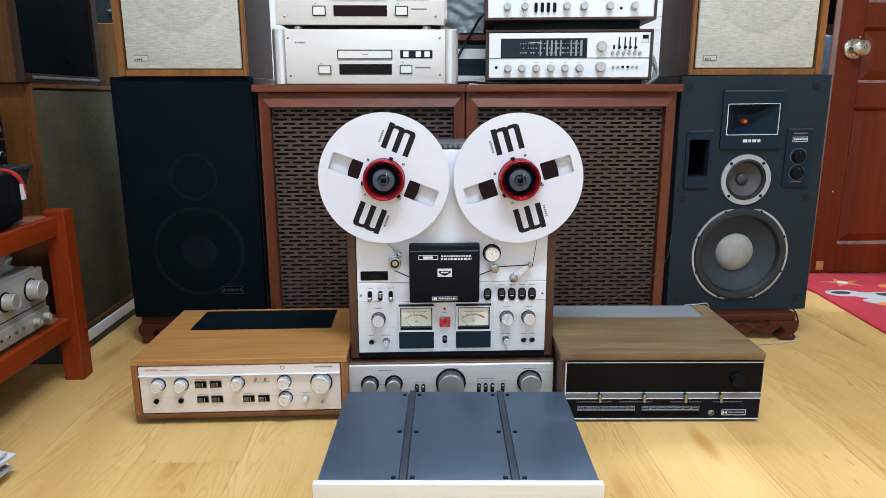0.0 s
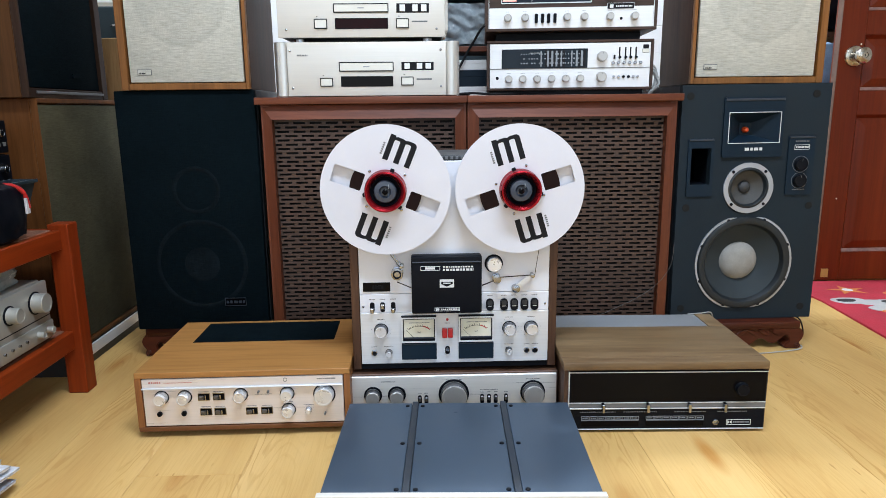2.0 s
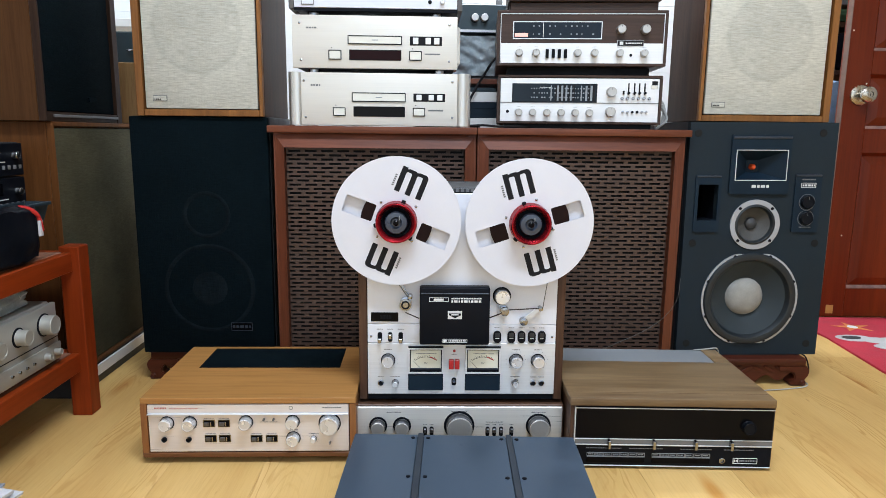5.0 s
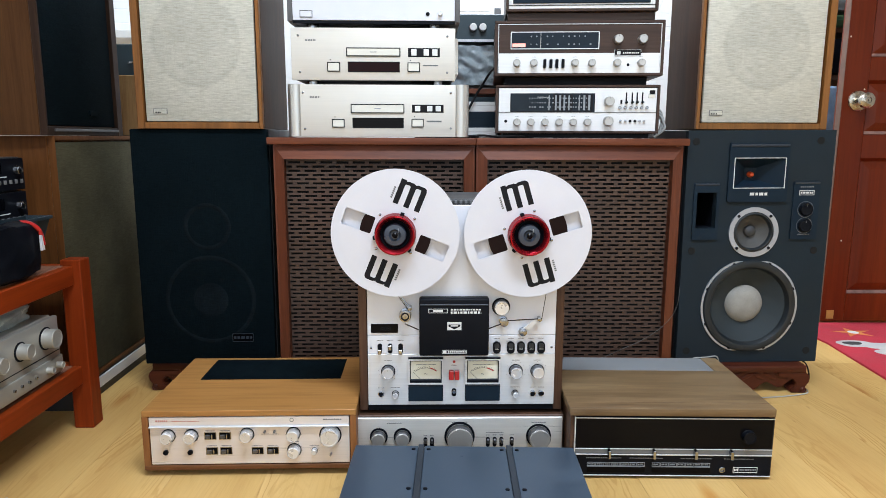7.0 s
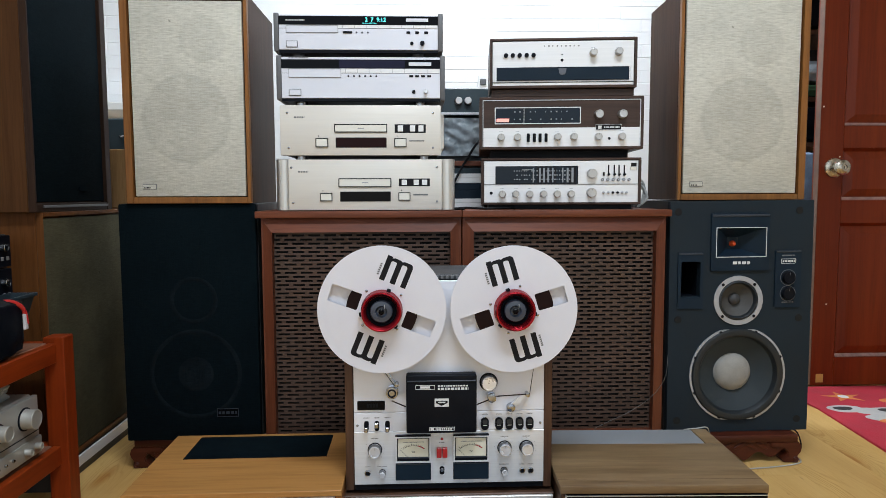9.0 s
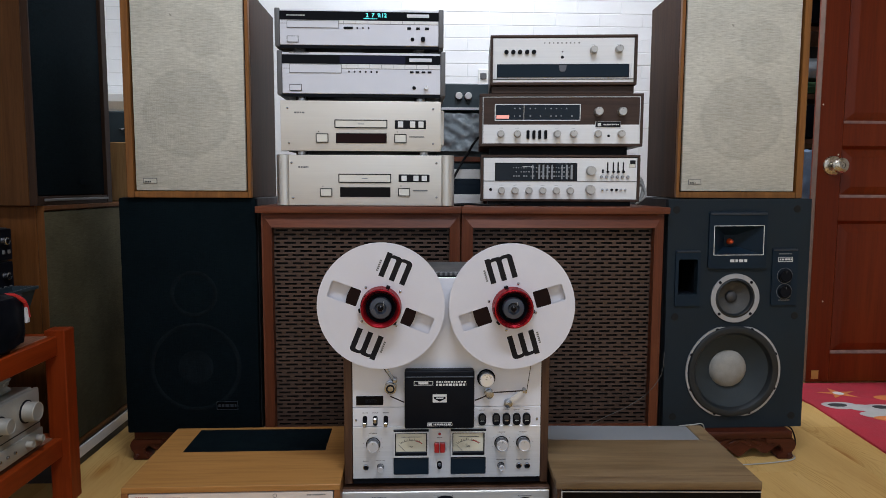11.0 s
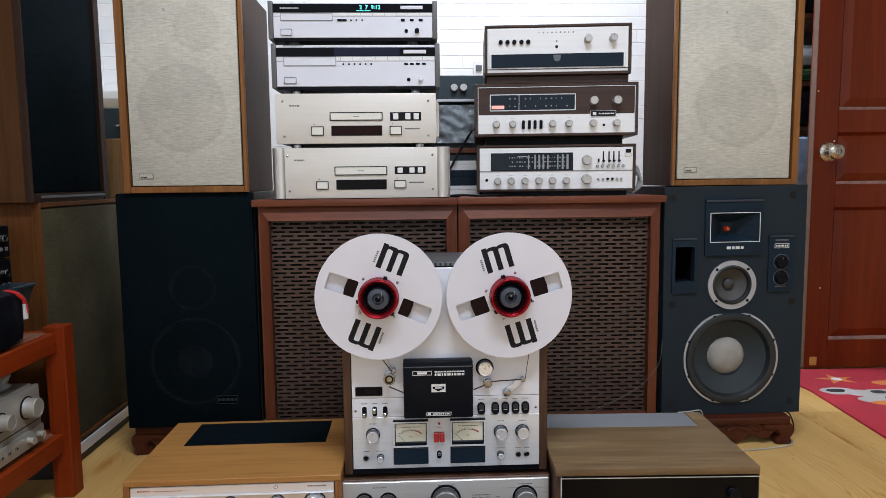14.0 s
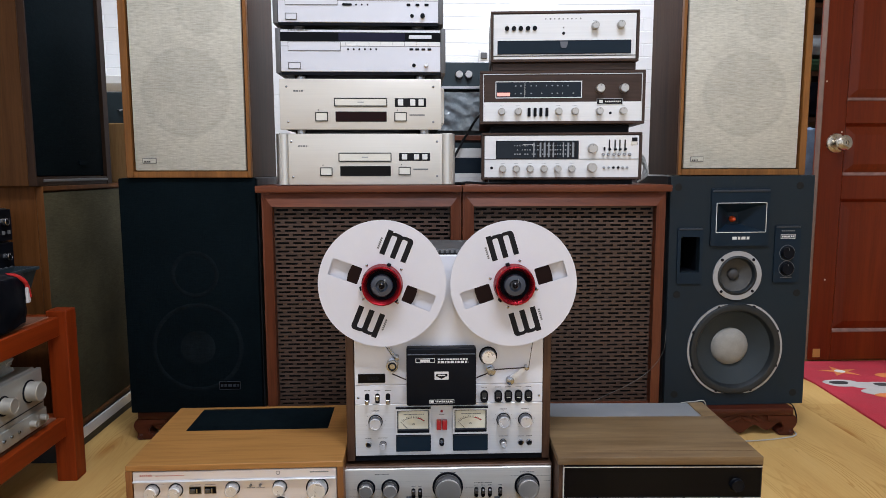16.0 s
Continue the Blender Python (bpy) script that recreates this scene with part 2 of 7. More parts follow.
M["cool_silver"] = plain("cool_silver_faceplate", (0.68, 0.69, 0.74), 0.42, 0.2, var=0.03)
M["silver_white"] = plain("receiver_silver_panel", (0.765, 0.765, 0.76), 0.40, 0.15, var=0.04, stretch=(0.5, 30, 30), grain=30)
M["chrome"] = plain("turned_metal", (0.34, 0.35, 0.37), 0.22, 1.0, var=0.06)
M["knob_dull"] = plain("dull_metal_knob", (0.50, 0.485, 0.46), 0.38, 0.6, var=0.12, grain=600)
M["knob"] = plain("spun_aluminium_knob", (0.735, 0.74, 0.755), 0.28, 0.55, var=0.08, grain=600)
kt = M["knob"].node_tree
tan = kt.nodes.new("ShaderNodeTangent")
tan.direction_type, tan.axis = 'RADIAL', 'Y'
kt.links.new(tan.outputs[0], kt.nodes["Principled BSDF"].inputs["Tangent"])
kt.nodes["Principled BSDF"].inputs["Anisotropic"].default_value = 0.55
M["white_reel"] = plain("white_enamelled_reel", (0.635, 0.632, 0.675), 0.40, 0.0, var=0.02)
M["cap_blue"] = plain("blue_grey_spindle_cap", (0.040, 0.050, 0.072), 0.25)
M["ink"] = plain("black_print", (0.010, 0.010, 0.012), 0.5, spec=0.15)
M["greyink"] = plain("grey_print", (0.15, 0.15, 0.15), 0.6)
M["red_tinted_ink"] = plain("print_tinted_by_reflection", (0.45, 0.14, 0.11), 0.6)
M["whiteink"] = plain("white_print", (0.70, 0.70, 0.68), 0.5)
M["black"] = plain("black_plastic", (0.0045, 0.0055, 0.0085), 0.42, var=0.2, spec=0.10)
M["black_gloss"] = plain("gloss_black_window", (0.003, 0.003, 0.004), 0.12, rvar=0.03, spec=0.09)
M["black_metal"] = plain("black_painted_metal", (0.020, 0.021, 0.023), 0.5, var=0.2, bump=0.1)
M["slate"] = plain("slate_blue_painted_steel", (0.062, 0.090, 0.128), 0.36, 0.3, var=0.08, bump=0.12, grain=900)
M["ledge_pale"] = plain("pale_lacquer", (0.28, 0.16, 0.135), 0.7, var=0.3, scale=40)
M["knob_grip"] = plain("ridged_knob_grip", (0.14, 0.14, 0.15), 0.35, 0.9, var=0.1)
M["driver_frame"] = plain("cast_driver_frame", (0.42, 0.44, 0.48), 0.42, 0.5, var=0.08)
M["slate_dark"] = plain("dark_slate_strip", (0.030, 0.038, 0.050), 0.45, 0.2)
M["navy"] = plain("navy_panel", (0.007, 0.017, 0.029), 0.45, spec=0.16)
M["baffle"] = plain("textured_blue_black_baffle", (0.0095, 0.0175, 0.0245), 0.7, var=0.15, bump=0.35, grain=700, spec=0.25)
M["cone_grey"] = plain("grey_paper_cone", (0.017, 0.026, 0.031), 0.7, var=0.15, bump=0.2)
M["rubber"] = plain("black_rubber_surround", (0.008, 0.012, 0.015), 0.5, var=0.2)
M["dustcap"] = plain("beige_paper_dust_cap", (0.30, 0.285, 0.255), 0.8, var=0.15, bump=0.2, scale=30)
M["dustcap_dark"] = plain("dark_dust_cap", (0.035, 0.035, 0.036), 0.6)
M["brown_cone"] = plain("grey_brown_cone", (0.060, 0.058, 0.054), 0.7, var=0.25, scale=40)
M["red_anod"] = plain("red_anodised_metal", (0.36, 0.012, 0.022), 0.28, 0.85, var=0.08)
M["tape"] = plain("brown_tape_pack", (0.012, 0.0045, 0.004), 0.5, spec=0.1)
M["meter"] = plain("cream_meter_card", (0.74, 0.705, 0.56), 0.6, var=0.03)
M["red"] = plain("red_button", (0.40, 0.012, 0.012), 0.35)
M["orange"] = plain("orange_phase_plug", (0.60, 0.07, 0.012), 0.4)
M["cream"] = plain("cream_plastic", (0.74, 0.715, 0.63), 0.4, var=0.03)
M["white_pl"] = plain("white_plastic", (0.78, 0.78, 0.76), 0.45, var=0.03)
M["grey_cheek"] = plain("grey_plastic_cheek", (0.105, 0.105, 0.108), 0.45)
M["door_edge"] = plain("worn_door_edge", (0.15, 0.085, 0.06), 0.6, var=0.3, scale=30)
M["brick"] = plain("white_painted_brick", (0.84, 0.85, 0.86), 0.7, var=0.03, bump=0.4, grain=120)
M["plaster"] = plain("off_white_plaster", (0.74, 0.73, 0.70), 0.85, var=0.05, bump=0.2)
M["brass"] = plain("aged_brass", (0.55, 0.36, 0.10), 0.45, 0.5)
M["grille_grey"] = plain("pale_grey_grille_metal", (0.27, 0.285, 0.30), 0.5, 0.2, var=0.06)
M["warm_silver"] = plain("brushed_warm_silver_panel", (0.76, 0.735, 0.69), 0.36, 0.45, var=0.04, stretch=(0.5, 30, 30), grain=30)
M["wire_grey"] = plain("grey_bell_wire", (0.10, 0.095, 0.09), 0.5)
M["pot_blue"] = plain("dark_blue_grey_plastic", (0.014, 0.026, 0.034), 0.5)
M["rack_silver"] = plain("satin_silver_paint", (0.42, 0.405, 0.36), 0.45, 0.5, var=0.05)
M["steel_knob"] = plain("tarnished_steel", (0.46, 0.42, 0.35), 0.25, 0.95, var=0.2, scale=40)
M["rug"] = plain("red_printed_rug", (0.42, 0.022, 0.040), 0.95, var=0.15, bump=0.6, grain=500)
M["rug_grey"] = plain("pale_grey_rug_print", (0.45, 0.44, 0.42), 0.95, var=0.1, bump=0.6, grain=500)
M["rug_dark"] = plain("black_rug_print", (0.03, 0.03, 0.03), 0.95, bump=0.6, grain=500)
M["rug_gold"] = plain("orange_rug_print", (0.62, 0.20, 0.05), 0.95, bump=0.6, grain=500)
M["teal"] = glow("teal_display_digits", (0.10, 0.85, 0.80), 3.0)
M["redlamp"] = glow("red_dial_lamp", (1.0, 0.42, 0.36), 1.8)
M["dial"] = plain("blue_grey_dial_glass", (0.018, 0.025, 0.034), 0.12, rvar=0.04, spec=0.10)
M["indigo"] = plain("indigo_lit_display_tint", (0.015, 0.015, 0.034), 0.15, rvar=0.04, spec=0.10)
M["dialink"] = plain("grey_dial_print_glint", (0.26, 0.28, 0.30), 0.5)
M["dial_red"] = plain("dark_red_display", (0.014, 0.0015, 0.002), 0.12, rvar=0.04, spec=0.09)
M["cable"] = plain("black_cable", (0.008, 0.008, 0.009), 0.6, spec=0.1)
M["cable_w"] = plain("white_cable", (0.42, 0.42, 0.40), 0.5)
M["denim"] = plain("faded_denim", (0.22, 0.33, 0.48), 0.9, var=0.25, scale=25, bump=0.5)
M["plastic_bag"] = plain("cloudy_plastic_wrap", (0.33, 0.385, 0.41), 0.22, var=0.2, scale=30)
M["teal_metal"] = plain("dark_teal_panel", (0.030, 0.054, 0.066), 0.45)
M["green"] = plain("green_cloth", (0.022, 0.070, 0.026), 0.9)
M["paper"] = plain("magazine_paper", (0.60, 0.60, 0.62), 0.6, var=0.2, scale=60)
M["paper2"] = plain("grey_magazine_cover", (0.30, 0.31, 0.36), 0.35, var=0.4, scale=50)


# ---- mesh helpers ----
def box(bm, x0, x1, y0, y1, z0, z1, bevel=0.0, seg=1):
    vs = [bm.verts.new(p) for p in ((x0, y0, z0), (x1, y0, z0), (x1, y1, z0), (x0, y1, z0), (x0, y0, z1), (x1, y0, z1), (x1, y1, z1), (x0, y1, z1))]
    fs = [bm.faces.new([vs[i] for i in q]) for q in ((3, 2, 1, 0), (4, 5, 6, 7), (0, 1, 5, 4), (1, 2, 6, 5), (2, 3, 7, 6), (3, 0, 4, 7))]
    if bevel:
        es = {e for f in fs for e in f.edges}
        bmesh.ops.bevel(bm, geom=list(es), offset=bevel, segments=seg, profile=0.5, affect='EDGES')
    return bm


def B(x0, x1, y0, y1, z0, z1, bevel=0.0, seg=1):
    return box(bmesh.new(), x0, x1, y0, y1, z0, z1, bevel, seg)


def lathe(bm, prof, c=(0, 0, 0), axis="y", seg=40, squash=None):
    """Turns (radius, height) pairs round an axis; for y, height counts towards the viewer (-y)."""
    rings = []
    for r, h in prof:
        ring = []
        for i in range(seg):
            a = 2 * math.pi * i / seg
            u, v = r * math.cos(a), r * math.sin(a)
            if squash:
                u, v = squash(u, v)
            p = {"y": (u, -h, v), "z": (u, v, h), "x": (h, u, v)}[axis]
            ring.append(bm.verts.new((c[0] + p[0], c[1] + p[1], c[2] + p[2])))
        rings.append(ring)
    for a, b in zip(rings, rings[1:]):
        for i in range(seg):
            bm.faces.new((a[i], a[(i + 1) % seg], b[(i + 1) % seg], b[i]))
    if prof[0][0] > 1e-6 and prof[-1][0] > 1e-6:
        a, b = rings[-1], rings[0]
        for i in range(seg):
            bm.faces.new((a[i], a[(i + 1) % seg], b[(i + 1) % seg], b[i]))
    bmesh.ops.remove_doubles(bm, verts=[v for r in rings for v in r], dist=1e-7)
    return bm


def L(prof, c=(0, 0, 0), axis="y", seg=40, squash=None):
    bm = lathe(bmesh.new(), prof, c, axis, seg, squash)
    bmesh.ops.recalc_face_normals(bm, faces=bm.faces)
    return bm


def slab(loops, y0, y1):
    """A flat plate in the xz plane: the first loop is its outline, the rest are holes."""
    bm = bmesh.new()
    edges = []
    for lp in loops:
        vs = [bm.verts.new((x, y0, z)) for x, z in lp]
        edges += [bm.edges.new((vs[i], vs[(i + 1) % len(vs)])) for i in range(len(vs))]
    bmesh.ops.triangle_fill(bm, edges=edges, use_beauty=True)
    geom = bmesh.ops.extrude_face_region(bm, geom=list(bm.faces))["geom"]
    for v in geom:
        if isinstance(v, bmesh.types.BMVert):
            v.co.y = y1
    bmesh.ops.recalc_face_normals(bm, faces=bm.faces)
    return bm


def plate(pts, y0, y1):
    """A flat plate in the xz plane with one concave outline."""
    bm = bmesh.new()
    f = [bm.verts.new((x, y0, z)) for x, z in pts]
    k = [bm.verts.new((x, y1, z)) for x, z in pts]
    bm.faces.new(f)
    bm.faces.new(k[::-1])
    for i in range(len(pts)):
        bm.faces.new((f[i], k[i], k[(i + 1) % len(pts)], f[(i + 1) % len(pts)]))
    bmesh.ops.recalc_face_normals(bm, faces=bm.faces)
    return bm


def circle(cx, cz, r, n=48, a0=0.0):
    return [(cx + r * math.cos(a0 + 2 * math.pi * i / n), cz + r * math.sin(a0 + 2 * math.pi * i / n)) for i in range(n)]


def rrect(x0, x1, z0, z1, r, n=4):
    out = []
    for cx, cz, a in ((x1 - r, z1 - r, 0), (x0 + r, z1 - r, 90), (x0 + r, z0 + r, 180), (x1 - r, z0 + r, 270)):
        for i in range(n + 1):
            t = radians(a + 90 * i / n)
            out.append((cx + r * math.cos(t), cz + r * math.sin(t)))
    return out


def tube(pts, r, seg=8, sub=6):
    """A round cable through points, smoothed."""
    P = [Vector(p) for p in pts]
    Q = []
    for i in range(len(P) - 1):
        a, b, c, d = P[max(0, i - 1)], P[i], P[i + 1], P[min(len(P) - 1, i + 2)]
        for k in range(sub):
            t = k / sub
            Q.append(0.5 * ((2 * b) + (c - a) * t + (2 * a - 5 * b + 4 * c - d) * t * t + (3 * b - a - 3 * c + d) * t ** 3))
    Q.append(P[-1])
    bm = bmesh.new()
    rings = []
    for i, q in enumerate(Q):
        d = (Q[min(i + 1, len(Q) - 1)] - Q[max(0, i - 1)]).normalized()
        u = d.orthogonal().normalized() if abs(d.z) > 0.95 else d.cross(Vector((0, 0, 1))).normalized()
        w = d.cross(u)
        rings.append([bm.verts.new(q + r * (u * math.cos(2 * math.pi * k / seg) + w * math.sin(2 * math.pi * k / seg))) for k in range(seg)])
    for a, b in zip(rings, rings[1:]):
        for k in range(seg):
            bm.faces.new((a[k], a[(k + 1) % seg], b[(k + 1) % seg], b[k]))
    bm.faces.new(rings[0][::-1])
    bm.faces.new(rings[-1])
    bmesh.ops.recalc_face_normals(bm, faces=bm.faces)
    return bm


def part(name, bm, material, parent=None, label="", smooth=35):
    """Links a bmesh as one mesh object under a thing or a part."""
    me = bpy.data.meshes.new(name)
    bm.to_mesh(me)
    bm.free()
    me.materials.append(material)
    if smooth:
        me.shade_smooth()
        me.set_sharp_from_angle(angle=radians(smooth))
    ob = new(name, me)
    ob.parent = parent
    if label:
        ob["label"] = label
    return ob


def share(name, ob, parent, x, y, z, rot=0):
    """Another object on the mesh of ob, under parent."""
    o = new(name, ob.data)
    o.parent = parent
    o.matrix_basis = pose(x, y, z, 0, rot, 0)
    return o


def thing(name, m, label, category, group=""):
    ob = new(name)
    ob.empty_display_size = 0.05
    ob.matrix_world = m
    return tagged(ob, label, category, group)


def words(name, text, size, x, y, z, material, parent, spin=0, bold=0.0):
    cu = bpy.data.curves.new(name, 'FONT')
    cu.body, cu.size, cu.align_x, cu.align_y, cu.extrude, cu.offset = text, size, 'CENTER', 'CENTER', 0.0002, bold
    tmp = bpy.data.objects.new(name, cu)
    scene.collection.objects.link(tmp)
    dg = bpy.context.evaluated_depsgraph_get()
    me = bpy.data.meshes.new_from_object(tmp.evaluated_get(dg))
    bpy.data.objects.remove(tmp)
    bpy.data.curves.remove(cu)
    me.materials.clear()
    me.materials.append(material)
    ob = new(name, me)
    ob.parent = parent
    ob.matrix_basis = pose(x, y, z, 90, 0, 0) @ pose(0, 0, 0, 0, 0, spin)
    return ob


def knob(parent, x, z, r, h, material, name="knob", y=0.0, skirt=0.0, seg=36, mark=True, dark=False):
    """A turned control knob on a faceplate, with a pointer line."""
    prof = [(0, 0.0005), (r * 1.08, 0.0005), (r * 1.08, 0.0012)] if not skirt else [(0, 0.0004), (r + skirt, 0.0004), (r + skirt, 0.0025), (r * 1.02, 0.003)]
    prof += [(r, h * 0.15 + 0.001), (r, h - 0.0012), (r - 0.001, h), (r * 0.8, h), (r * 0.78, h - 0.0006), (0, h - 0.0006)]
    ridged = (lambda u, v: (u * 0.965, v * 0.965) if int(round(math.atan2(v, u) * 36 / math.pi)) % 2 else (u, v)) if material in (M["knob"], M["knob_dull"]) and r > 0.008 else None
    k = part(name, L(prof, (x, y, z), seg=72 if ridged else seg, squash=ridged), material, parent, smooth=25)
    if dark:
        # black base ring: the shadow gap under the knob, built as a part
        part("knob_base_shade", L([(r * 0.9, 0.0002), (r * 1.20, 0.0002), (r * 1.20, 0.0016), (r * 1.0, 0.0018)], (x, y, z), seg=28), M["black"], k)
        part("knob_grip", L([(r * 0.98, h * 0.12 + 0.002), (r * 1.045, h * 0.12 + 0.002), (r * 1.045, h * 0.80), (r * 0.98, h * 0.82)], (x, y, z), seg=40), M["knob_grip"], k, "dark ridged grip")
    if mark:
        part("pointer", B(x - 0.0004, x + 0.0004, y - h - 0.0003, y - h + 0.0006, z + r * 0.45, z + r * 0.85), M["greyink"], k)
    return k


def bars(parent, x0, x1, z, h, material, n=1, y=0.0, name="lettering", seed=0):
    """A run of unreadable small print as plain bars."""
    rnd = random.Random(seed + int(abs(x0) * 1e4) + int(z * 1e4))
    bm = bmesh.new()
    x = x0
    while x < x1 - 1e-4:
        w = min(x1 - x, rnd.uniform(0.6, 1.6) * h * n)
        box(bm, x, x + w, y - 0.0004, y + 0.0004, z - h / 2, z + h / 2)
        x += w + h * 0.45
    return part(name, bm, material, parent, smooth=0)


# ---- the room ----
def structure(name, bm, material, smooth=0):
    return tagged(part(name, bm, material, None, smooth=smooth), kind="structure")


RX0, RX1, RY0, RY1, RZ = -1.75, 3.0, -3.6, 1.90, 2.75
floor = structure("floor", B(RX0 - 0.1, RX1 + 0.1, RY0 - 0.1, RY1 + 0.1, -0.12, -0.009), M["gap"])
tagged(floor, "honey-coloured laminate plank floor with a satin sheen")
ceiling = structure("ceiling", B(RX0 - 0.1, RX1 + 0.1, RY0 - 0.1, RY1 + 0.1, RZ, RZ + 0.1), M["plaster"])
wall_back = structure("wall_back", B(RX0, RX1, RY1 + 0.0012, RY1 + 0.12, 0, RZ), M["brick"])
tagged(wall_back, "white-painted brick wall with faint mortar joints")
wall_left = structure("wall_left", B(RX0 - 0.1, RX0, RY0, RY1 + 0.12, 0, RZ), M["plaster"])
wall_right = structure("wall_right", B(RX1, RX1 + 0.1, RY0, RY1 + 0.12, 0, RZ), M["plaster"])
# the wall behind the camera is open to the street over most of its width
wf = bmesh.new()
box(wf, RX0, -1.45, RY0, RY0 + 0.1, 0, RZ)
box(wf, 2.3, RX1, RY0, RY0 + 0.1, 0, RZ)
box(wf, -1.45, 2.3, RY0, RY0 + 0.1, 2.45, RZ)
wall_front = structure("wall_front", wf, M["plaster"])


# ---- loudspeakers ----
def grille_cabinet(x, w, over_l, over_r, label):
    """A low walnut loudspeaker cabinet with a bevelled frame round a slotted lattice front."""
    t = thing("speaker_cabinet", pose(x, 0.385, 0), label, "speaker cabinet", "pair of lattice cabinets")
    hw = w / 2
    z0, z1 = 0.075, 0.672
    bm = bmesh.new()
    box(bm, -hw, -hw + 0.022, 0.004, 0.44, z0, z1, 0.001)
    box(bm, hw - 0.022, hw, 0.004, 0.44, z0, z1, 0.001)
    box(bm, -hw + 0.022, hw - 0.022, 0.41, 0.44, z0, z1)
    box(bm, -hw + 0.022, hw - 0.022, 0.004, 0.44, z0, z0 + 0.02)
    part("carcass", bm, M["walnut_cab_v"], t)
    part("top_board", B(-hw - over_l, hw + over_r, -0.012, 0.45, z1, 0.690, 0.002, 2), M["walnut_cab"], t)
    # mitred frame, bevelled inwards
    xo, xi, zt, zi, zb, zbi = hw - 0.0005, hw - 0.029, z1 - 0.001, z1 - 0.037, z0 - 0.012, z0 + 0.018
    for side in (-1, 1):
        b = bmesh.new()
        o = [(xo, zt), (xo, zb), (xi, zbi), (xi, zi)]
        f = [b.verts.new((side * p, 0.006 if i < 2 else -0.007, q)) for i, (p, q) in enumerate(o)]
        k = [b.verts.new((side * p, 0.022, q)) for p, q in o]
        b.faces.new(f)
        b.faces.new(k[::-1])
        for i in range(4):
            b.faces.new((f[i], k[i], k[(i + 1) % 4], f[(i + 1) % 4]))
        bmesh.ops.recalc_face_normals(b, faces=b.faces)
        part("frame_stile", b, M["walnut_cab_v"], t, smooth=0)
    for o in ([(-xo, zt), (xo, zt), (xi, zi), (-xi, zi)], [(-xo, zb), (xo, zb), (xi, zbi), (-xi, zbi)]):
        b = bmesh.new()
        f = [b.verts.new((p, 0.0055 if i < 2 else -0.0075, q)) for i, (p, q) in enumerate(o)]
        k = [b.verts.new((p, 0.0215, q)) for p, q in o]
        b.faces.new(f)
        b.faces.new(k[::-1])
        for i in range(4):
            b.faces.new((f[i], k[i], k[(i + 1) % 4], f[(i + 1) % 4]))
        bmesh.ops.recalc_face_normals(b, faces=b.faces)
        part("frame_rail", b, M["walnut_cab"], t, smooth=0)
    # the lattice: level slats joined by staggered webs
    bm = bmesh.new()
    gx, gz0, gz1 = xi - 0.001, zbi + 0.001, zi - 0.001
    pitch, bar, web = 0.0109, 0.0052, 0.0105
    rows = int((gz1 - gz0) / pitch)
    ncol = round(2 * gx / 0.0415)
    step = 2 * gx / ncol
    for i in range(rows + 1):
        z = gz0 + i * (gz1 - gz0 - bar) / rows
        box(bm, -gx, gx, 0.014, 0.019, z, z + bar)
        if i < rows:
            for c in range(ncol + 1):
                cx = -gx + (c + (0.5 if i % 2 else 0.0)) * step
                a, e = max(-gx, cx - web / 2), min(gx, cx + web / 2)
                if e > a:
                    box(bm, a, e, 0.0145, 0.0185, z + bar - 0.0005, z + (gz1 - gz0 - bar) / rows + 0.0005)
    part("lattice", bm, M["lattice"], t, "brown moulded lattice of staggered slots", smooth=0)
    part("backing_cloth", B(-gx - 0.004, gx + 0.004, 0.0235, 0.027, gz0 - 0.004, gz1 + 0.004), M["dark_cloth"], t)
    for sx in (-1, 1):
        for y in (0.04, 0.40):
            part("foot", L([(0, 0), (0.016, 0), (0.024, z0), (0, z0)], (sx * (hw - 0.07), y, 0), "z", 16), M["walnut_cab_v"], t)
    return t


grille_cabinet(-0.2088, 0.5204, 0.012, 0.001, "reddish walnut speaker cabinet with brown slotted lattice front")
grille_cabinet(0.3252, 0.5416, 0.001, 0.010, "reddish walnut speaker cabinet with brown slotted lattice front")


def framed_speaker(name, m, w, h, d, fr, frame_mat, side_mat, cloth_mat, label, cloth_label, badge=True, inset=0.012, group="", stiles=None, gap=0.002):
    """A box loudspeaker with a raised front frame and a cloth grille let into it."""
    t = thing(name, m, label, "loudspeaker", group)
    hw = w / 2
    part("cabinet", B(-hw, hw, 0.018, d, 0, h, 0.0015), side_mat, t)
    sl, sr = stiles or (fr, fr)
    for x0, x1 in ((-hw, -hw + sl), (hw - sr, hw)):
        part("frame_stile", B(x0, x1, 0, 0.0175, 0, h, 0.0012), frame_mat, t)
    for z in (0.0, h - fr):
        part("frame_rail", B(-hw + sl + 0.0005, hw - sr - 0.0005, 0.0008, 0.0172, z, z + fr, 0.001), frame_mat, t)
    bm = B(-hw + sl + gap, hw - sr - gap, inset * 0.25, 0.0155, fr + 0.002, h - fr - 0.004, 0.003, 2)
    part("grille", bm, cloth_mat, t, cloth_label)
    if badge:
        x0 = -hw + sl + 0.024
        bd = part("badge", slab([rrect(x0, x0 + 0.035, fr + 0.020, fr + 0.034, 0.001)], inset * 0.25 - 0.0018, inset * 0.25), M["greyink"], t, "small rectangular maker's badge")
        part("badge_plate", B(x0 + 0.0015, x0 + 0.0335, inset * 0.25 - 0.0024, inset * 0.25 - 0.0016, fr + 0.0215, fr + 0.0325), cloth_mat, bd)
        bars(bd, x0 + 0.004, x0 + 0.020, fr + 0.0245, 0.003, M["ink"], y=inset * 0.25 - 0.0026)
    return t


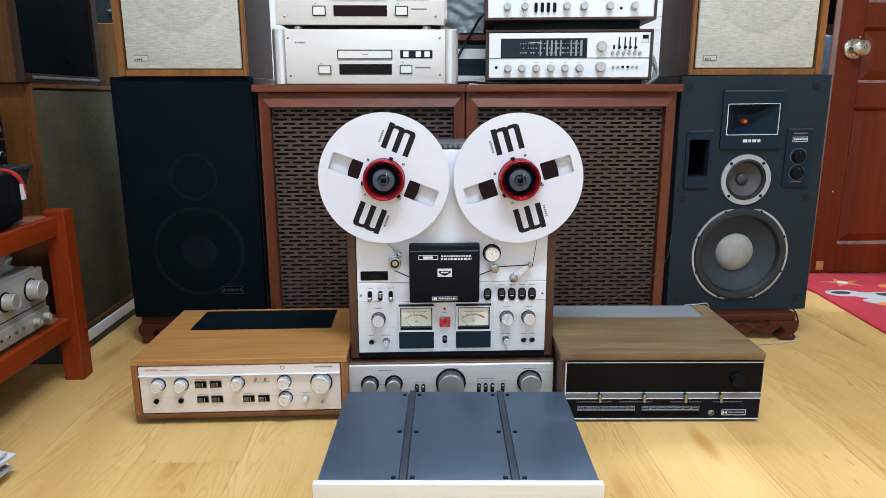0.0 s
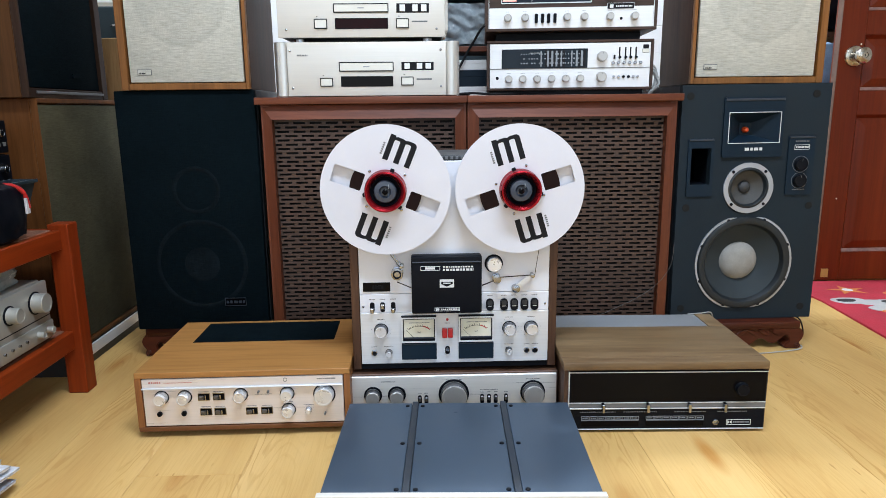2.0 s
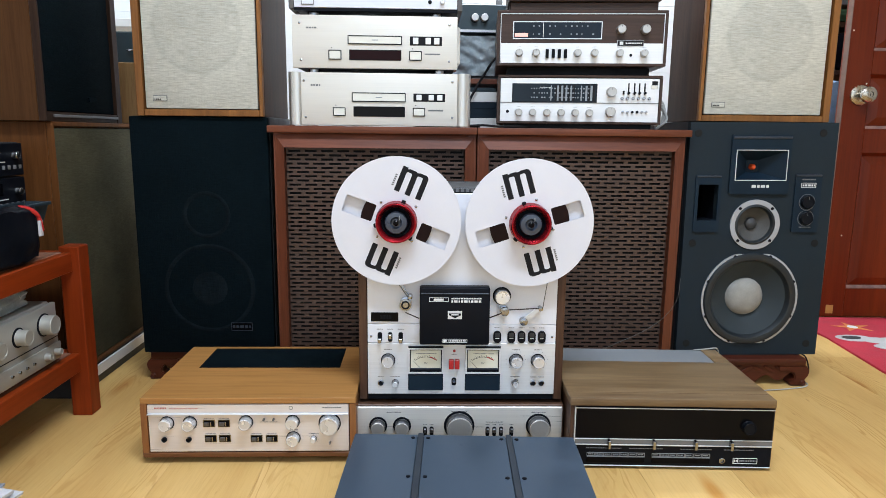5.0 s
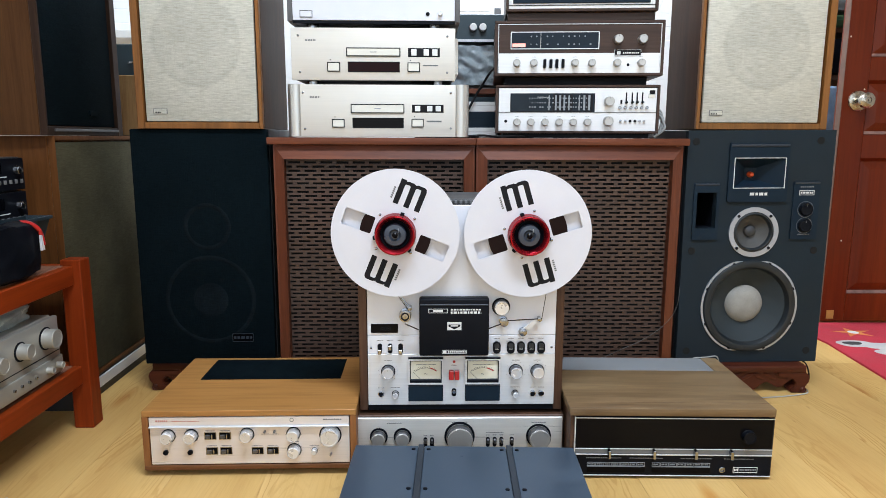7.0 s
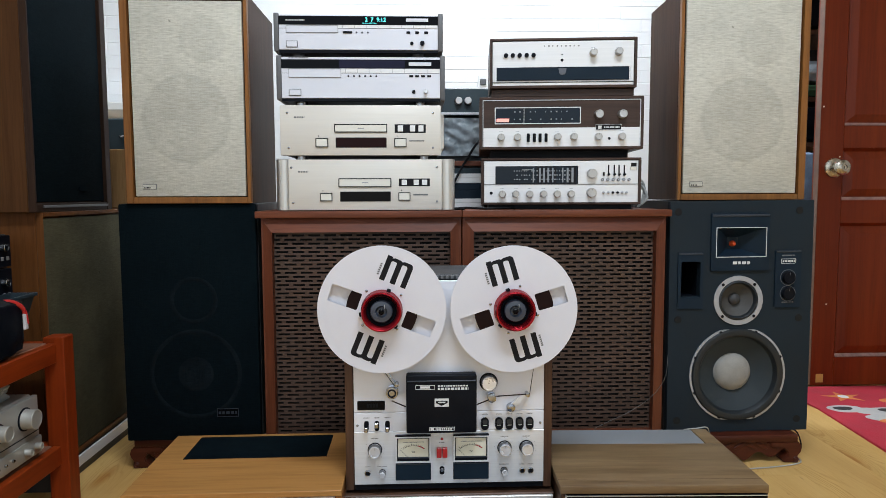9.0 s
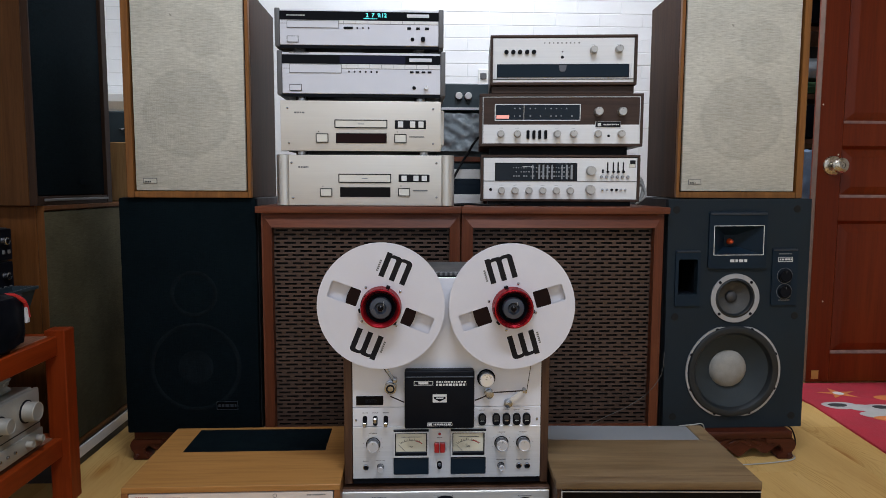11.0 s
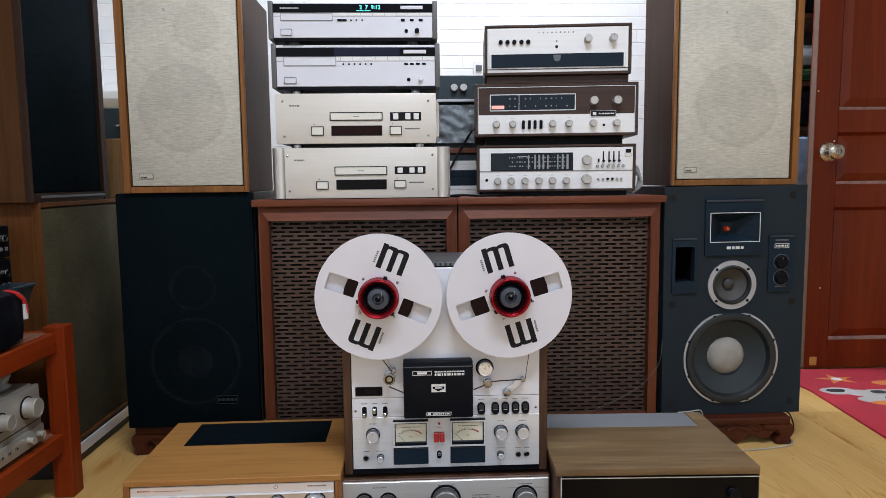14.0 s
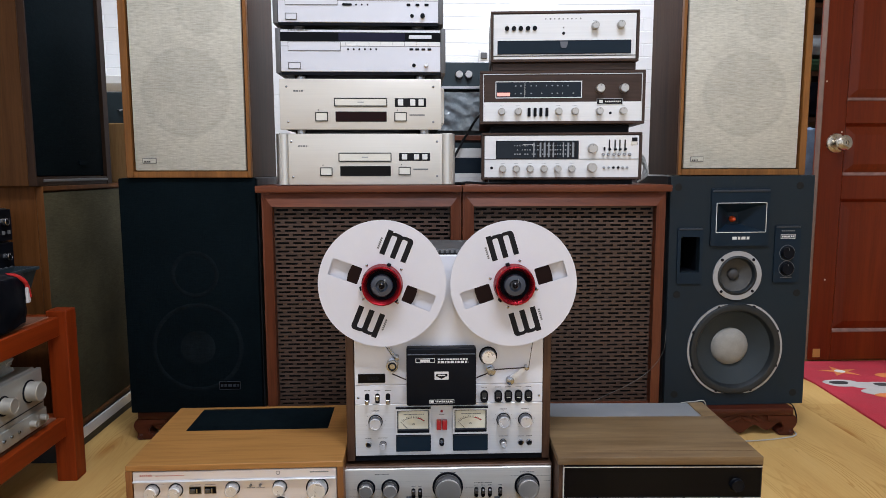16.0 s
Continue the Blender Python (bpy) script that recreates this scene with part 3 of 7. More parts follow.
framed_speaker("bookshelf_speaker", pose(-0.6500, 0.388, 0.7109), 0.317, 0.530, 0.305, 0.016, M["ar_wood"], M["ar_side_shade"], M["cream_cloth"],
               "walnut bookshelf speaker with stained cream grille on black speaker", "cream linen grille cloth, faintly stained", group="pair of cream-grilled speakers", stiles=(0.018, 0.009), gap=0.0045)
framed_speaker("bookshelf_speaker", pose(0.8150, 0.428, 0.7145, 0, 0, -2.5), 0.343, 0.568, 0.272, 0.016, M["ar_wood"], M["ar_side_shade"], M["cream_cloth"],
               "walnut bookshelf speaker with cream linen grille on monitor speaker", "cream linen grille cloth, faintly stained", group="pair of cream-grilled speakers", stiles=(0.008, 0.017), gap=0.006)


def stand(m, w, d, label):
    """A low carved redwood stand on curled feet."""
    t = thing("speaker_stand", m, label, "speaker stand", "carved speaker stands")
    part("top_board", B(-w / 2, w / 2, 0, d, 0.060, 0.080, 0.003, 2), M["stand_wood"], t)
    # scalloped apron
    pts = [(-w / 2 + 0.03, 0.060)]
    for i in range(25):
        u = i / 24
        x = -w / 2 + 0.03 + u * (w - 0.06)
        pts.append((x, 0.028 + 0.010 * math.cos(u * 6 * math.pi) + 0.012 * abs(2 * u - 1) - 0.012))
    pts.append((w / 2 - 0.03, 0.060))
    ap = part("apron", slab([pts], 0.010, 0.024), M["stand_wood"], t, "carved apron")
    for i in range(6):
        # raised leaves leaning outwards from the middle
        x, a = -w / 2 + 0.065 + i * (w - 0.13) / 5, radians(28 if i < 3 else -28)
        leaf = [(x + 0.019 * math.cos(q) * math.cos(a) - 0.0055 * math.sin(q) * math.sin(a), 0.047 + 0.019 * math.cos(q) * math.sin(a) + 0.0055 * math.sin(q) * math.cos(a)) for q in (2 * math.pi * k / 14 for k in range(14))]
        lf = slab([leaf], 0.0068, 0.0105)
        bmesh.ops.bevel(lf, geom=[e for e in lf.edges if e.calc_face_angle(0) > 1.2], offset=0.0015, segments=1, affect='EDGES')
        part("carving", lf, M["stand_wood"], ap)
    for sx in (-1, 1):
        for y0, y1 in ((0.002, 0.042), (d - 0.042, d - 0.002)):
            # cabriole bracket: full at the knee, drawn in at the ankle, with a rolled toe
            out = [(-0.075, 0.0598), (0.002, 0.0598), (0.011, 0.050), (0.014, 0.040), (0.011, 0.029), (0.004, 0.020), (0.003, 0.013), (0.007, 0.007), (0.004, 0.001), (-0.034, 0.001),
                   (-0.040, 0.007), (-0.036, 0.015), (-0.027, 0.021), (-0.026, 0.030), (-0.034, 0.040), (-0.050, 0.045), (-0.072, 0.043)]
            lg = slab([[(sx * (w / 2 + a), c) for a, c in out]], y0, y1)
            bmesh.ops.bevel(lg, geom=[e for e in lg.edges if e.calc_face_angle(0) > 1.2], offset=0.003, segments=2, affect='EDGES')
            g = part("leg", lg, M["stand_wood"], t)
            part("toe_scroll", L([(0.0075, -0.001), (0.0085, 0.001), (0.0070, 0.003), (0.0045, 0.0016), (0.0030, 0.003), (0, 0.003)], (sx * (w / 2 - 0.004), y0, 0.0105), seg=16), M["stand_wood"], g)
    return t


stand(pose(0.822, 0.366, 0), 0.285, 0.30, "low carved dark-red wooden stand under a monitor speaker")
stand(pose(-0.66, 0.41, 0), 0.33, 0.30, "low carved dark-red wooden stand under a black speaker")


def monitor_speaker():
    """A three-way monitor with its grille off: horn, midrange and a large woofer on a dark baffle."""
    W, H = 0.391, 0.632
    t = thing("monitor_speaker", pose(0.8100, 0.398, 0.0805, 0, -0.4, 0), "blue-black three-way monitor speaker with bare drivers on carved stand", "loudspeaker")

    def uv(u, v):
        return (u - 0.5 - 0.027 * max(0.0, 1 - v / 0.8)) * W, (1 - v) * H
    cw, ch = uv(0.490, 0.748)
    mw, mh = uv(0.496, 0.425)
    hx0, hz1 = uv(0.337, 0.112)
    hx1, hz0 = uv(0.684, 0.239)
    shell = bmesh.new()
    box(shell, -W / 2, -W / 2 + 0.018, 0.0195, 0.36, 0, H)
    box(shell, W / 2 - 0.018, W / 2, 0.0195, 0.36, 0, H)
    box(shell, -W / 2 + 0.018, W / 2 - 0.018, 0.0195, 0.36, 0, 0.018)
    box(shell, -W / 2 + 0.018, W / 2 - 0.018, 0.0195, 0.36, H - 0.018, H)
    box(shell, -W / 2 + 0.018, W / 2 - 0.018, 0.342, 0.36, 0.018, H - 0.018)
    part("cabinet", shell, M["black_metal"], t, smooth=0)
    holes = [circle(cw, ch, 0.1185), circle(mw, mh, 0.056), rrect(hx0 + 0.002, hx1 - 0.002, hz0 + 0.002, hz1 - 0.002, 0.003)]
    px0, pz1 = uv(0.096, 0.256)
    px1, pz0 = uv(0.225, 0.409)
    holes.append(rrect(px0, px1, pz0, pz1, 0.004))
    part("baffle", slab([[(-W / 2, 0), (W / 2, 0), (W / 2, H), (-W / 2, H)]] + holes, 0.0, 0.019), M["baffle"], t, "textured blue-black front baffle", smooth=0)
    for u, v in ((0.08, 0.045), (0.925, 0.043), (0.075, 0.505), (0.925, 0.505), (0.07, 0.947), (0.925, 0.95)):
        x, z = uv(u, v)
        part("grille_socket", L([(0.0100, -0.0005), (0.0100, 0.0005), (0.0085, 0.0009), (0.0060, 0.0006), (0, 0.0006)], (x, -0.0002, z), seg=20), M["dark_cloth"], t)
    # woofer
    fl = circle(0, 0, 0.1325, 64)
    flat = 0.1245
    fl = [(cw + x, ch + max(-flat, min(flat, z))) for x, z in fl]
    wf_ = part("woofer", slab([fl, circle(cw, ch, 0.1205, 64)], -0.004, -0.0005), M["driver_frame"], t, "large woofer with silver frame")
    part("surround", L([(0.1205, -0.004), (0.1275, 0.0035), (0.1240, 0.0085), (0.1160, 0.010), (0.1090, 0.008), (0.1040, 0.001), (0.1020, -0.004)], (cw, 0, ch), seg=64), M["rubber"], wf_)
    part("cone", L([(0.1035, -0.003), (0.088, -0.012), (0.070, -0.021), (0.050, -0.031), (0.050, -0.034), (0.104, -0.006)], (cw, 0, ch), seg=64), M["cone_grey"], wf_)
    part("dust_cap", L([(0.0525, -0.030), (0.050, -0.024), (0.042, -0.017), (0.030, -0.0115), (0.015, -0.0085), (0, -0.0075)], (cw, 0, ch), seg=48), M["dustcap"], wf_, "beige paper dust cap")
    for i in range(8):
        a = radians(22.5 + 45 * i)
        part("screw", L([(0, 0), (0.0042, 0), (0.0038, 0.002), (0, 0.0024)], (cw + 0.1265 * math.cos(a), -0.004, ch + 0.1265 * math.sin(a)), seg=12), M["black"], wf_)
    # midrange
    md = part("midrange", slab([circle(mw, mh, 0.0670, 56), circle(mw, mh, 0.0545, 56)], -0.004, -0.0005), M["driver_frame"], t, "midrange driver with silver ring")
    part("surround", L([(0.0545, -0.003), (0.0540, 0.003), (0.049, 0.005), (0.0455, 0.001), (0.0445, -0.005)], (mw, 0, mh), seg=48), M["rubber"], md)
    part("cone", L([(0.0455, -0.004), (0.034, -0.013), (0.016, -0.023), (0.016, -0.025), (0.046, -0.006)], (mw, 0, mh), seg=48), M["brown_cone"], md)
    part("dust_cap", L([(0.0165, -0.023), (0.0145, -0.016), (0.008, -0.011), (0, -0.0095)], (mw, 0, mh), seg=28), M["dustcap_dark"], md)
    for a in (45, 135, 225, 315):
        part("screw", L([(0, 0), (0.0042, 0), (0.0036, 0.002), (0, 0.0023)], (mw + 0.061 * math.cos(radians(a)), -0.004, mh + 0.061 * math.sin(radians(a))), seg=12), M["black"], md)
    # horn
    ax0, az1 = uv(0.306, 0.051)
    ax1, az0 = uv(0.704, 0.296)
    hp = part("horn", slab([rrect(ax0, ax1, az0, az1, 0.005), rrect(hx0 + 0.002, hx1 - 0.002, hz0 + 0.002, hz1 - 0.002, 0.002)], -0.007, -0.0005), M["navy"], t, "horn tweeter in a black moulded plate")
    part("horn_trim", slab([rrect(hx0, hx1, hz0, hz1, 0.0015), rrect(hx0 + 0.0016, hx1 - 0.0016, hz0 + 0.0016, hz1 - 0.0016, 0.001)], -0.0085, -0.007), M["whiteink"], hp)
    b = bmesh.new()
    hc = (hx0 + hx1) / 2
    f = [b.verts.new((x, -0.006, z)) for x, z in ((hx0 + 0.002, hz0 + 0.002), (hx1 - 0.002, hz0 + 0.002), (hx1 - 0.002, hz1 - 0.002), (hx0 + 0.002, hz1 - 0.002))]
    zc = hz0 + 0.034
    k = [b.verts.new((x, 0.036, z)) for x, z in ((hc - 0.02, zc - 0.014), (hc + 0.012, zc - 0.014), (hc + 0.012, zc + 0.018), (hc - 0.02, zc + 0.018))]
    for i in range(4):
        b.faces.new((f[i], f[(i + 1) % 4], k[(i + 1) % 4], k[i]))
    b.faces.new(k)
    part("horn_throat", b, M["navy"], hp, smooth=0)
    part("phase_plug", L([(0.0085, -0.035), (0.0075, -0.026), (0.0045, -0.021), (0, -0.019)], (hc - 0.006, 0, zc), seg=20), M["orange"], hp, "orange plug in the horn throat")
    bars(hp, hc - 0.022, hc + 0.024, az0 + 0.021, 0.0075, M["whiteink"], n=1, y=-0.0074, name="maker_mark")
    part("plate_lip", B(ax0 + 0.002, ax1 - 0.002, -0.0095, -0.007, az1 - 0.010, az1 - 0.004, 0.001), M["slate_dark"], hp)
    # port
    qx0, qz1 = uv(0.075, 0.217)
    qx1, qz0 = uv(0.243, 0.457)
    pt = part("port", slab([rrect(qx0, qx1, qz0, qz1, 0.004), rrect(px0, px1, pz0, pz1, 0.003)], -0.005, -0.0005), M["navy"], t, "rectangular bass port")
    part("port_duct", slab([rrect(px0 - 0.003, px1 + 0.003, pz0 - 0.003, pz1 + 0.003, 0.003), rrect(px0, px1, pz0, pz1, 0.003)], 0.0195, 0.10), M["black"], pt)
    part("port_lip", B(qx0 + 0.002, qx1 - 0.002, -0.007, -0.0045, qz1 - 0.006, qz1 - 0.001, 0.001), M["slate_dark"], pt)
    # level controls
    cx0, cz1 = uv(0.755, 0.212)
    cx1, cz0 = uv(0.928, 0.457)
    cp = part("control_panel", slab([rrect(cx0, cx1, cz0, cz1, 0.004)], -0.005, -0.0005), M["navy"], t, "level control panel with two knobs")
    cc = (cx0 + cx1) / 2
    part("maker_plate", slab([rrect(cc - 0.020, cc + 0.020, cz1 - 0.036, cz1 - 0.023, 0.001), rrect(cc - 0.0188, cc + 0.0188, cz1 - 0.0348, cz1 - 0.0242, 0.001)], -0.0056, -0.005), M["whiteink"], cp)
    bars(cp, cc - 0.016, cc + 0.017, cz1 - 0.0295, 0.005, M["whiteink"], y=-0.0054)
    bars(cp, cc - 0.018, cc + 0.018, cz1 - 0.014, 0.0035, M["greyink"], y=-0.0054)
    for zz in (cz0 + 0.081, cz0 + 0.038):
        part("dial_ring", slab([circle(cc, zz, 0.0215, 36), circle(cc, zz, 0.0205, 36)], -0.0056, -0.005), M["greyink"], cp)
        knob(cp, cc, zz, 0.0165, 0.010, M["black"], "level_knob", y=-0.005)
    bars(cp, cc - 0.016, cc + 0.016, cz0 + 0.014, 0.0025, M["greyink"], y=-0.0054)
    part("plate_lip", B(cx0 + 0.002, cx1 - 0.002, -0.007, -0.0045, cz1 - 0.006, cz1 - 0.001, 0.001), M["slate_dark"], cp)
    return t


monitor_speaker()


def black_speaker():
    """A tall speaker behind blue-black cloth, its drivers faintly showing through as raised rings."""
    W, H = 0.353, 0.630
    t = thing("floor_speaker", pose(-0.6605, 0.398, 0.0805), "black floor speaker behind blue-black cloth grille, on carved stand", "loudspeaker")
    part("cabinet", B(-W / 2, W / 2, 0.022, 0.36, 0, H, 0.002), M["black_metal"], t)
    g = part("grille", B(-W / 2 + 0.001, W / 2 - 0.001, 0, 0.0215, 0.001, H - 0.001, 0.004, 2), M["black_cloth"], t, "blue-black cloth grille")
    # rings and cap use lighter cloth: their soft highlights are in the colour
    for cx, cz, r in ((0.010, 0.377, 0.060), (0.010, 0.180, 0.118)):
        part("driver_outline", L([(r + 0.004, -0.001), (r, 0.0010), (r - 0.006, 0.0010), (r - 0.012, -0.001)], (cx, 0, cz), seg=56), M["cloth_ring_highlight"], g)
    part("cap_outline", L([(0.050, -0.0008), (0.044, 0.0004), (0.024, 0.0010), (0, 0.0012)], (0.010, 0, 0.180), seg=40), M["cloth_ring_highlight"], g)
    bd = part("badge", slab([rrect(0.062, 0.118, 0.064, 0.086, 0.001), rrect(0.063, 0.117, 0.065, 0.085, 0.001)], -0.002, 0.0), M["slate_dark"], t, "small dark maker's badge")
    part("badge_plate", B(0.0632, 0.1168, -0.0012, 0.0, 0.0652, 0.0848), M["black_gloss"], bd)
    bars(bd, 0.066, 0.114, 0.075, 0.007, M["slate_dark"], y=-0.0014)
    return t


black_speaker()

# speakers along the left wall, turned to face across the room
lower = framed_speaker("floor_speaker", pose(-0.955, 0.577, 0.058, 0, 0, 90), 0.616, 0.634, 0.40, 0.011, M["left_wood"], M["left_wood"], M["olive_cloth"],
                       "large walnut floor speaker with olive-brown cloth grille and metal base trim", "faded olive-brown grille cloth", badge=False, stiles=(0.003, 0.011))
part("base_trim", B(-0.307, 0.307, -0.006, 0.0, -0.032, -0.004, 0.001), M["alu"], lower, "bright metal strip along the base")
part("plinth", B(-0.300, 0.300, 0.004, 0.39, -0.058, -0.001), M["black_metal"], lower)
upper = framed_speaker("stacked_speaker", pose(-0.957, 0.442, 0.6924, 0, 0, 90), 0.390, 0.620, 0.33, 0.022, M["left_dark"], M["left_upper"], M["black_cloth"],
                       "dark-framed speaker with black cloth grille, stacked on a larger one", "black cloth grille", badge=False, inset=0.03, stiles=(0.006, 0.030))
# light on the frame's lower edge, built as a pale strip
part("lit_sill_edge", B(-0.165, 0.165, -0.003, 0.0, 0.010, 0.0165, 0.001), M["grey_cheek"], upper, "pale strip drawn for the lit lower frame edge")
bdg = part("badge", slab([rrect(0.02, 0.06, 0.052, 0.064, 0.001)], 0.003, 0.0068), M["black_cloth"], upper)


# ---- red door, rug ----
def door():
    """A red lacquered panelled door with a round knob."""
    t = thing("door_1", pose(1.418, 1.06, 0.006, 0, 0, 0), "open red lacquered wooden panel door with round metal knob", "door")
    tagged(t, kind="structure")
    W, H = 0.86, 2.02
    st = 0.088
    rails = [(0.0, 0.108), (0.615, 0.700), (0.892, 0.973), (1.86, H)]
    part("door_stile", B(0, st, 0, 0.042, 0, H, 0.0015), M["door_wood"], t)
    part("door_stile", B(W - st, W, 0, 0.042, 0, H, 0.0015), M["door_wood"], t)
    for z0, z1 in rails:
        part("door_rail", B(st + 0.0004, W - st - 0.0004, 0.0006, 0.0414, z0, z1, 0.001), M["door_wood"], t)
    for (a, z0), (z1, b) in zip(rails, rails[1:]):
        bm = bmesh.new()
        x0, x1 = st + 0.0004, W - st - 0.0004
        o = [(x0, z0), (x1, z0), (x1, z1), (x0, z1)]
        i1 = [(x0 + 0.012, z0 + 0.012), (x1 - 0.012, z0 + 0.012), (x1 - 0.012, z1 - 0.012), (x0 + 0.012, z1 - 0.012)]
        m_ = min(0.042, (z1 - z0) * 0.24)
        i2 = [(x0 + m_, z0 + m_), (x1 - m_, z0 + m_), (x1 - m_, z1 - m_), (x0 + m_, z1 - m_)]
        rings = [[bm.verts.new((x, y, z)) for x, z in lp] for lp, y in ((o, 0.004), (i1, 0.016), (i2, 0.006))]
        for p, q in zip(rings, rings[1:]):
            for i in range(4):
                bm.faces.new((p[i], p[(i + 1) % 4], q[(i + 1) % 4], q[i]))
        bm.faces.new(rings[-1])
        bk = [bm.verts.new((x, 0.036, z)) for x, z in o]
        bm.faces.new(bk[::-1])
        for i in range(4):
            bm.faces.new((rings[0][i], bk[i], bk[(i + 1) % 4], rings[0][(i + 1) % 4]))
        bmesh.ops.recalc_face_normals(bm, faces=bm.faces)
        pn = part("door_panel", bm, M["door_wood"], t, smooth=0)
        # pale strip along the lower moulding slope of each panel
        ds = slab([[(x0 + 0.004, 0.0), (x1 - 0.004, 0.0), (x1 - 0.009, 0.011), (x0 + 0.009, 0.011)]], -0.0004, 0.0004)
        for v in ds.verts:
            v.co = (v.co.x, v.co.y + 0.0035 + 0.9 * v.co.z, z0 + 0.0015 + v.co.z)
        part("ledge_strip", ds, M["ledge_pale"], pn, "pale strip on the moulding ledge", smooth=0)
    k = part("door_knob", L([(0, 0), (0.033, 0), (0.031, 0.006), (0.024, 0.010), (0.013, 0.012), (0.012, 0.028), (0.020, 0.036), (0.0255, 0.046), (0.024, 0.056), (0.016, 0.062), (0.009, 0.063), (0.008, 0.060), (0, 0.060)], (0.056, 0, 0.819), seg=36, squash=lambda u, v: (u * 1.12, v * 1.12)), M["steel_knob"], t, "round tarnished metal knob with key slot")
    part("key_slot", B(0.0552, 0.0568, -0.0612, -0.059, 0.8145, 0.8235), M["black"], k)
    for cx_, cz_ in ((0.049, 0.311), (0.008, 1.042), (0.076, 0.860)):
        part("paint_chip", L([(0.0032, 0), (0.0026, 0.0003), (0, 0.0004)], (cx_, 0, cz_), seg=7), M["cream"], t)
    part("latch_plate", B(0.020, 0.048, -0.0015, 0.0, 0.012, 0.045, 0.0004), M["brass"], t, "small brass plate at the foot of the door")
    part("door_edge", B(-0.002, -0.0003, 0.001, 0.030, 0.001, H - 0.001, 0.0005), M["door_edge"], t, "bare worn door edge")
    return t


door()

rp = [(1.27, 1.045), (1.29, 0.80), (1.245, 0.32), (2.4, 0.18), (2.55, 1.04)]


def flat(pts, z0, z1):
    bm = slab([pts], z0, z1)
    for v in bm.verts:
        v.co = (v.co.x, v.co.z, v.co.y)
    bmesh.ops.recalc_face_normals(bm, faces=bm.faces)
    return bm


rug = tagged(part("rug", flat(rp, 0.0005, 0.007), M["rug"]), "crimson printed rug with grey shapes and an orange star", "rug")
star = [(1.452 + r * math.cos(a), 0.915 + 0.8 * r * math.sin(a)) for r, a in ((0.075 if i % 2 == 0 else 0.026, radians(20 + 36 * i)) for i in range(10))]
part("star_print", flat(star, 0.007, 0.0078), M["rug_gold"], rug, "orange star")
part("star_middle", flat(circle(1.452, 0.915, 0.018, 12), 0.0078, 0.0083), M["whiteink"], rug)
for cx, cy, rx, ry, mt, dz in ((1.375, 0.785, 0.058, 0.040, "rug_grey", 0), (1.435, 0.760, 0.050, 0.035, "rug_grey", 0.0003), (1.500, 0.735, 0.085, 0.060, "rug_grey", 0.0006), (1.440, 0.690, 0.055, 0.032, "rug_grey", 0.0009),
                               (1.368, 0.788, 0.032, 0.018, "rug_dark", 0.0010), (1.500, 0.762, 0.026, 0.018, "rug_dark", 0.0014), (1.455, 0.655, 0.050, 0.022, "rug_gold", 0.0012), (1.520, 0.640, 0.060, 0.035, "rug_grey", 0.0014),
                               (1.510, 0.700, 0.030, 0.016, "rug_dark", 0.0018), (1.60, 0.86, 0.05, 0.03, "rug_gold", 0.0)):
    wob = [(cx + rx * math.cos(a) * (1 + 0.06 * math.sin(3 * a)), cy + ry * math.sin(a) * (1 + 0.08 * math.cos(2 * a))) for a in (2 * math.pi * i / 28 for i in range(28))]
    part("rug_print", flat(wob, 0.007, 0.0076 + dz), M[mt], rug)


# ---- red wooden rack on the left ----
def rack():
    t = thing("audio_rack", pose(-0.872, 0.0, 0), "red lacquered wooden audio rack with two open shelves", "audio rack")
    x0, ya, yb = -0.42, -0.62, 0.220
    for y in (yb, ya):
        for x in (0.0, x0):
            part("post", B(x - 0.046, x, y - 0.045, y, 0, 0.410, 0.002), M["red_wood"], t)
    for z0, z1 in ((0.352, 0.398), (0.112, 0.158)):
        part("shelf", B(x0 - 0.04, -0.036, ya + 0.002, yb - 0.047, z0 + 0.026, z1, 0.002), M["red_dusty"], t, "dusty red shelf board")
        part("front_rail", B(-0.0345, -0.016, ya + 0.002, yb - 0.0455, z0, z1 - 0.001, 0.002), M["red_wood_y"], t)
        part("end_rail", B(x0 - 0.002, -0.047, yb - 0.040, yb - 0.010, z0, z1 - 0.003, 0.002), M["red_wood_y"], t)
    return t


rack()


# ---- tape deck and the components on the floor ----
def screw(parent, x, z, r, y=0.0, material=None, name="screw"):
    s = part(name, L([(0, 0), (r, 0), (r * 0.95, r * 0.35), (r * 0.6, r * 0.6), (0, r * 0.62)], (x, y, z), seg=14), material or M["chrome"], parent)
    return s


def spin2(pts, cx, cz, deg, r):
    """Points given round a radial axis, moved to radius r at an angle about (cx, cz); their +z points outwards."""
    a = radians(deg)
    ur, ut = (math.cos(a), math.sin(a)), (math.sin(a), -math.cos(a))
    return [(cx + ur[0] * (r + z) + ut[0] * x, cz + ur[1] * (r + z) + ut[1] * x) for x, z in pts]


